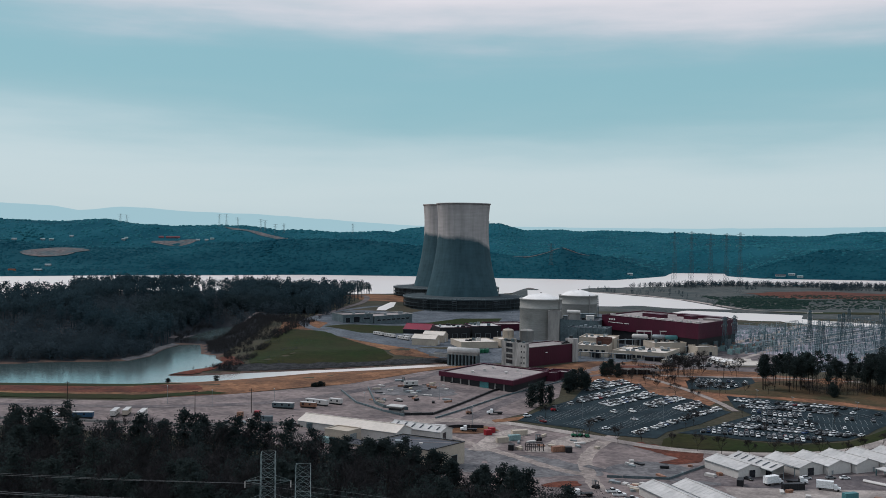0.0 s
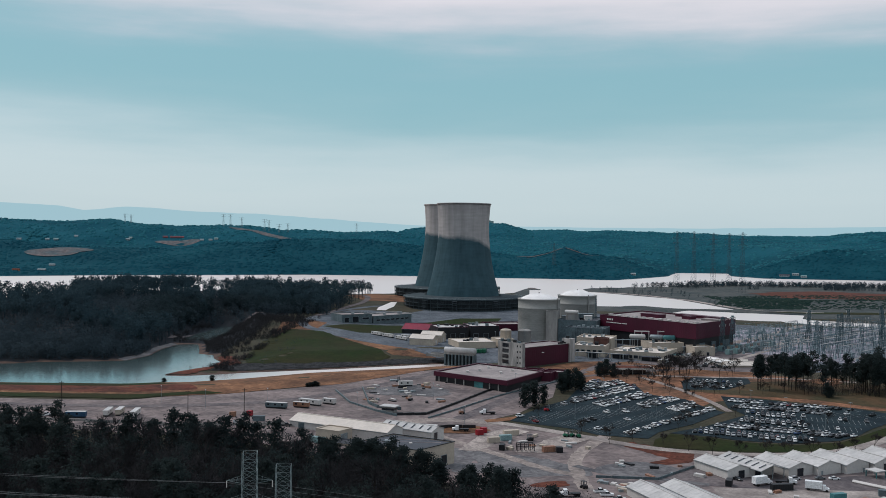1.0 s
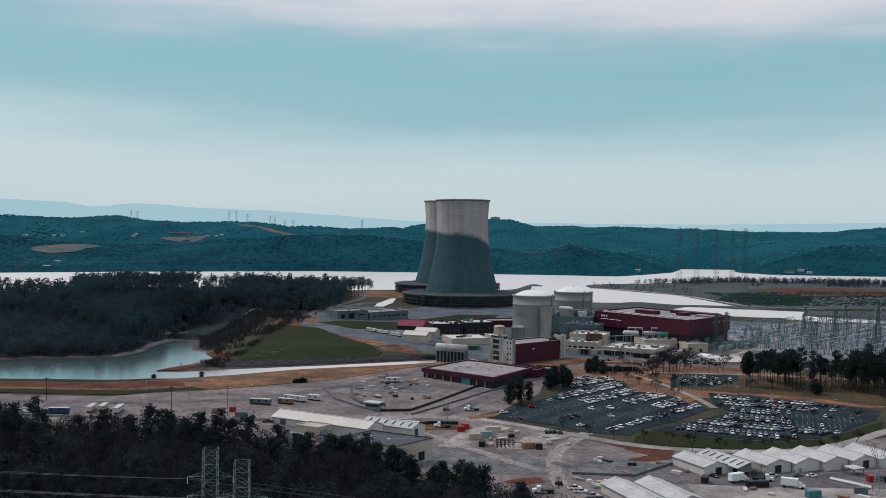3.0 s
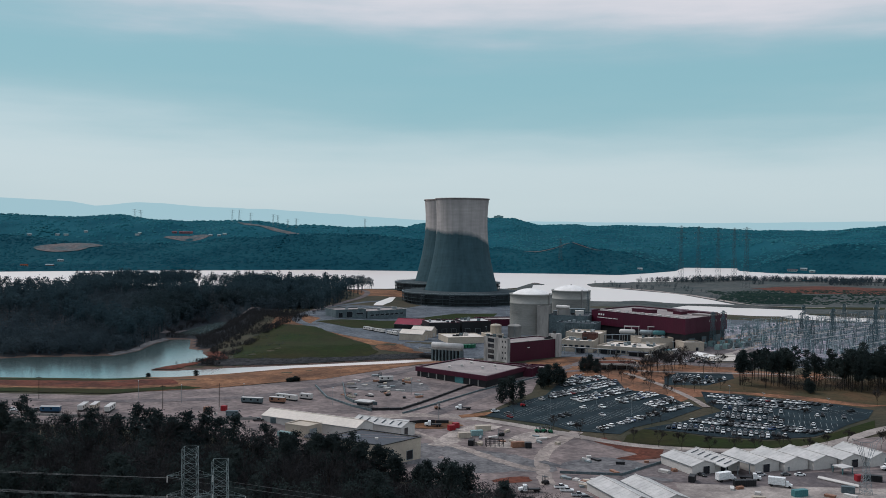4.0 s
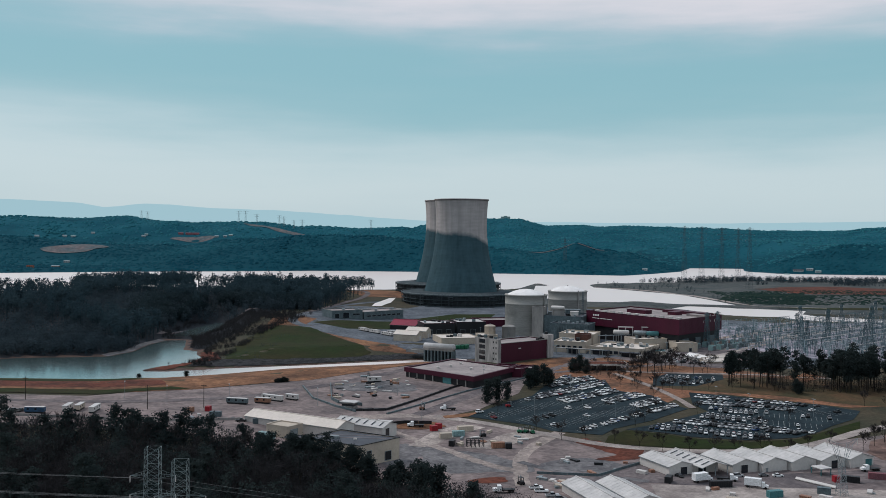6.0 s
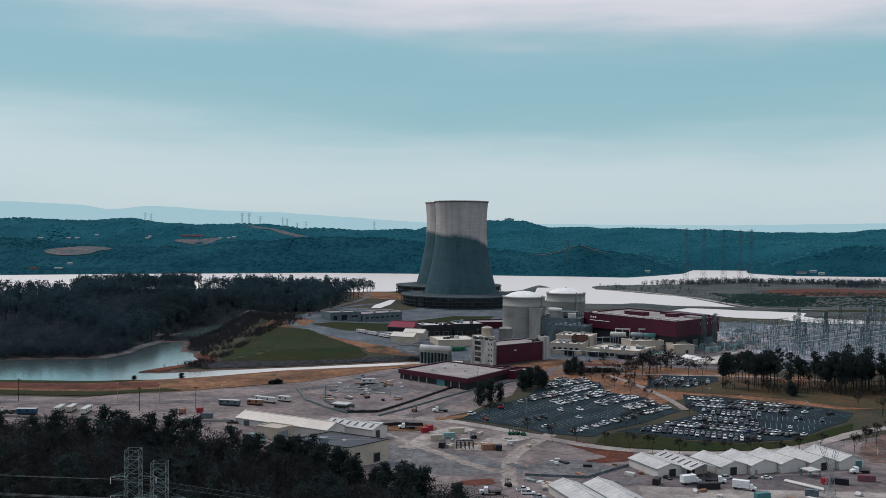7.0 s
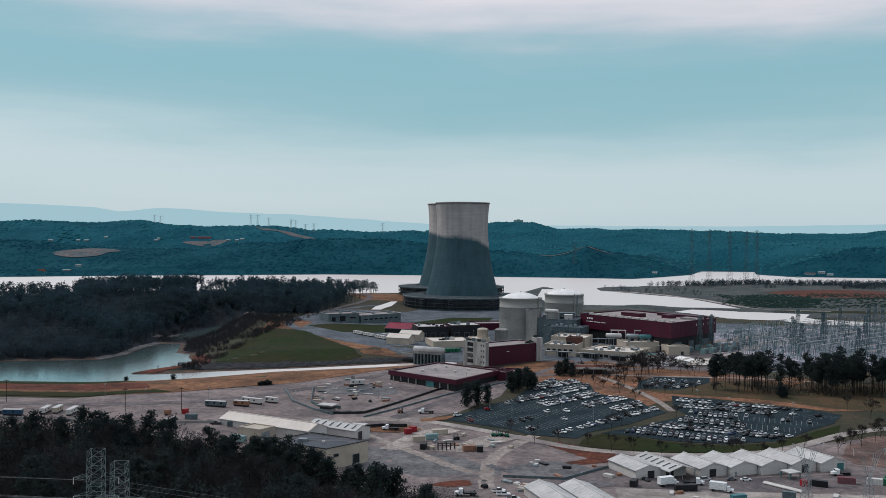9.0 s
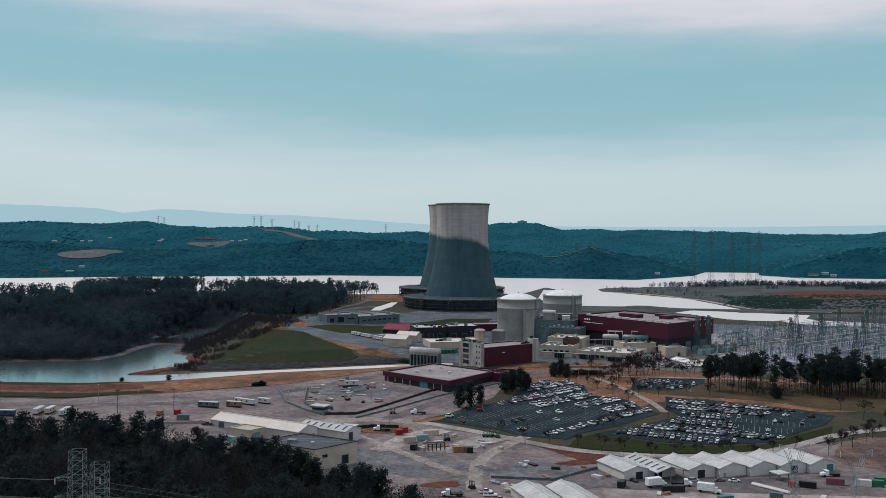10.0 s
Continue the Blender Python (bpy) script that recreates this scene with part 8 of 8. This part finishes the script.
scatter("berm_scrub", sow(300, -188, -146, 715, 905, lambda x, y, z: bumps(x, y, 60, 5) + (-168 - x) * 0.03 > 0.1, (0.05, 0.17), 41), head_bare, M_BRUSH_HAZE, "low brown scrub on the grass slope", "undergrowth")
scatter("grove_brush", sow(420, 212, 335, 598, 646, lambda x, y, z: x > 212, (0.3, 0.75), 42), near_brush, M_BRUSH, "bare dark brush under the pines", "undergrowth")
scatter("bank_trees", sow(300, -240, -176, 880, 1040, bank, (0.22, 0.45), 40), head_bare, M_BRUSH, "dark bare trees beside the causeway", "undergrowth")
scatter("mound_scrub", sow(2600, 340, 530, 1270, 1665, lambda x, y, z: signed_distance([(365, 1480), (440, 1640), (525, 1610), (520, 1500), (470, 1400), (420, 1400)], x, y) < 0, (0.35, 0.75), 43), crowns, M_SCRUB, "dark green scrub on the mound beyond the inlet", "undergrowth", True)
scatter("point_pines", sow(90, -420, -165, 1330, 1480, lambda x, y, z: z > -4, (0.9, 1.2), 35), head_pine, M_PINE_HAZE, "pine row along the river point", "forest")
spit = lambda x, y, z: ((y > 1955) & (x > 300) & (x < 1000)) | ((x > 520) & (y > 1850) & (bumps(x, y, 160, 12) > 0.3))
scatter("spit_trees", sow(2600, 300, 1000, 1850, 2070, spit, (0.45, 0.95), 36), head_bare, M_BRUSH_HAZE, "bare trees on the far spit", "forest")
field = lambda x, y, z: (x > 390) & (y > 1395) & (y < 1690) & (bumps(x, y, 200, 14) > -0.7)
scatter("spit_scrub", sow(4200, 390, 900, 1380, 1700, field, (0.25, 0.55), 37), crowns, M_SCRUB, "dark green scrub on the field beyond the inlet", "undergrowth", True)
scatter("dike_trees", sow(220, 100, 380, 1400, 1900, lambda x, y, z: (z > -6) & (z < 3), (0.35, 0.6), 38), head_bare, M_BRUSH_HAZE, "a few bare trees along the pond dike", "forest")
patch("far_field", [(400, 1342), (470, 1322), (640, 1310), (660, 1340), (520, 1350)], 0.3, M_GRASS, "green field beyond the inlet", "grass", 30)
patch("far_field", rag([(485, 1746), (628, 1819), (760, 1760), (780, 1600), (655, 1577), (542, 1590)], 9, 25), 0.3, M_RED, "reddish ploughed field on the far spit", "field", 30)
patch("tower_lawn", rag([(-150, 1300), (-92, 1330), (-108, 1420), (-165, 1440), (-200, 1400)], 4, 12), 0.3, M_STRAW, "dry grass west of the cooling towers", "grass", 20)
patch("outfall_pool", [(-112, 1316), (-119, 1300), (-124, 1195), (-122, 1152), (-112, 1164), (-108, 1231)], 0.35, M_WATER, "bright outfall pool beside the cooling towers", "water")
ribbon("walkway", [(118, 656), (132, 616), (146, 572), (150, 545)], 4.5, 0.3, M_TRACK, "dusty tan footpath between the car parks", "path")
ribbon("tower_road", [(-176, 1040), (-165, 1140), (-150, 1260), (-160, 1400), (-205, 1440)], 8, 0.4, M_ROAD, "grey perimeter road by the cooling towers", "road")
ribbon("dike_road", [(95, 1868), (215, 1812), (338, 1640), (366, 1498), (384, 1400), (402, 1362), (482, 1340)], 6, 0.4, M_PALE, "pale track along the pond dike", "track")
ribbon("causeway", [(-285, 878), (-278, 954), (-266, 993), (-240, 1055)], 6, 0.5, M_ROAD, "grey causeway road beside the lagoon", "road")


def far_house(x, y, turn, w, d, h, wall, roof, label, name="house"):
    root = thing(name, x, y, gz(x, y), turn, label, "house", "far houses")
    part("wall", boxes((-w / 2, -d / 2, -3, w / 2, d / 2, h)), wall, root)
    bm = bmesh.new()
    e = 0.6
    a = [bm.verts.new(v) for v in ((-w / 2 - e, -d / 2 - e, h), (-w / 2 - e, d / 2 + e, h), (-w / 2 - e, 0, h + d * 0.32), (w / 2 + e, -d / 2 - e, h), (w / 2 + e, d / 2 + e, h), (w / 2 + e, 0, h + d * 0.32))]
    for f in ((0, 1, 2), (3, 5, 4), (0, 2, 5, 3), (2, 1, 4, 5), (1, 0, 3, 4)):
        bm.faces.new([a[i] for i in f])
    bmesh.ops.recalc_face_normals(bm, faces=bm.faces[:])
    part("roof", bm, roof, root)
    for k in range(max(2, int(w / 5))):
        part("window", boxes((-w / 2 + 2 + k * 4.5, -d / 2 - 0.15, h * 0.35, -w / 2 + 4 + k * 4.5, -d / 2 + 0.05, h * 0.8)), M_GLASS, root)
    return root


for x, y, t, w, wall, roof, lb in ((-1010, 3104, 14, 44, M_HALLRED, M_HALLRED, "long low red-roofed hall on the far hillside"), (-1046, 3094, 14, 16, M_HALLRED, M_HALLRED, "red-roofed house on the far hillside"),
                                   (-915, 3065, 5, 12, M_FARWALL_HAZE, M_FARWALL_HAZE, "pale house on the far hillside"), (-884, 3056, 20, 11, M_FARWALL_HAZE, M_FARWALL_HAZE, "pale house on the far hillside"), (-869, 3069, 0, 12, M_FARWALL_HAZE, M_PTEAL, "pale house on the far hillside"),
                                   (-1493, 3000, 10, 14, M_FARWALL_HAZE, M_FARWALL_HAZE, "pale house among far trees"), (-1413, 3029, 10, 12, M_FARWALL_HAZE, M_FARWALL_HAZE, "pale house among far trees"), (-1388, 3036, 30, 14, M_FARWALL_HAZE, M_PTEAL, "pale house among far trees"),
                                   (-1144, 3021, 0, 12, M_FARWALL_HAZE, M_FARWALL_HAZE, "pale house among far trees"), (-1142, 3039, 0, 10, M_FARWALL_HAZE, M_PTEAL, "pale house among far trees"), (-1339, 3076, 20, 12, M_FARWALL_HAZE, M_FARWALL_HAZE, "pale house among far trees"),
                                   (-1110, 2221, 5, 16, M_ORANGE, M_RED, "boathouse on the far shore"), (-1056, 2240, 5, 18, M_RED, M_FARWALL_HAZE, "boathouse on the far shore"), (-1118, 2428, 8, 14, M_FARWALL_HAZE, M_FARWALL_HAZE, "pale house above the shore"),
                                   (809, 2573, -10, 26, M_FARWALL_HAZE, M_ROOFD, "large pale house on the far shore"), (841, 2581, -10, 16, M_FARWALL_HAZE, M_FARWALL_HAZE, "pale house on the far shore"), (857, 2563, 0, 14, M_FARWALL_HAZE, M_PTEAL, "pale house on the far shore"),
                                   (766, 2525, 0, 12, M_FARWALL_HAZE, M_PTEAL, "pale boathouse on the far shore"), (394, 2477, 0, 12, M_FARWALL_HAZE, M_FARWALL_HAZE, "pale house on the far shore")):
    far_house(x, y, t, w, 8, 3.4, wall, roof, lb)
tb_ = thing("tower_block", 26, 4483, gz(26, 4483) - 2, 0, "far grey-blue hilltop block", "building")
part("body", boxes((-22, -12, 0, 22, 12, 20)), M_PTEAL, tb_)
part("penthouse", boxes((-8, -6, 20, 8, 6, 23)), M_PTEAL, tb_)
for f, lb in zip(HILL_FIELDS, ("pale brown clearing below the red hall", "brown bare slope on the far bank", "reddish cleared line corridor on the hill", "reddish bare slope on the hill nose")):
    patch("hill_field", f, 1.5, M_HFIELD, lb, "field", 30)

# mountains on the skyline: their haze is a flat pale blue glow
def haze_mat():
    m = bpy.data.materials.new("glowing_mountain_haze")
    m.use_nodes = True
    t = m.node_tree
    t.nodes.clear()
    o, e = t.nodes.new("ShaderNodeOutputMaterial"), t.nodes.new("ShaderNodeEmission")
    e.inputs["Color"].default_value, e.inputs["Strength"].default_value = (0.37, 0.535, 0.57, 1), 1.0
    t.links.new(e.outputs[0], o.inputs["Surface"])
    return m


MT_U = [-0.8195, -0.5845, -0.5195, -0.4635, -0.4465, -0.4365, -0.4145, -0.3895, -0.3595, -0.3295, -0.2895, -0.2395, -0.1995, -0.1195, -0.0795, 0.0005, 0.1005, 0.1805, 0.2605, 0.3405, 0.4105, 0.4805, 0.7805]
MT_Z = [256, 256, 246, 232, 218, 210, 218, 232, 226, 212, 206, 198, 186, 160, 150, 150, 150, 150, 155, 163, 172, 176, 176]
mt = bmesh.new()
us = np.linspace(-0.8, 0.8, 420)
hs = np.interp(us, MT_U, MT_Z) + np.convolve(np.random.RandomState(2).normal(0, 1.6, 424), np.ones(5) / 5, "valid") * 1.0
R0, R1 = 4860, 4920
dirs = [(u / math.hypot(u, 1), 1 / math.hypot(u, 1)) for u in us]
lo_ = [mt.verts.new((38 + c * R0, s * R0, -40)) for c, s in dirs]
hi_ = [mt.verts.new((38 + c * R0, s * R0, 96 + (h - 96) * s * R0 / 4930)) for (c, s), h in zip(dirs, hs)]
bk_ = [mt.verts.new((38 + c * R1, s * R1, -40)) for c, s in dirs]
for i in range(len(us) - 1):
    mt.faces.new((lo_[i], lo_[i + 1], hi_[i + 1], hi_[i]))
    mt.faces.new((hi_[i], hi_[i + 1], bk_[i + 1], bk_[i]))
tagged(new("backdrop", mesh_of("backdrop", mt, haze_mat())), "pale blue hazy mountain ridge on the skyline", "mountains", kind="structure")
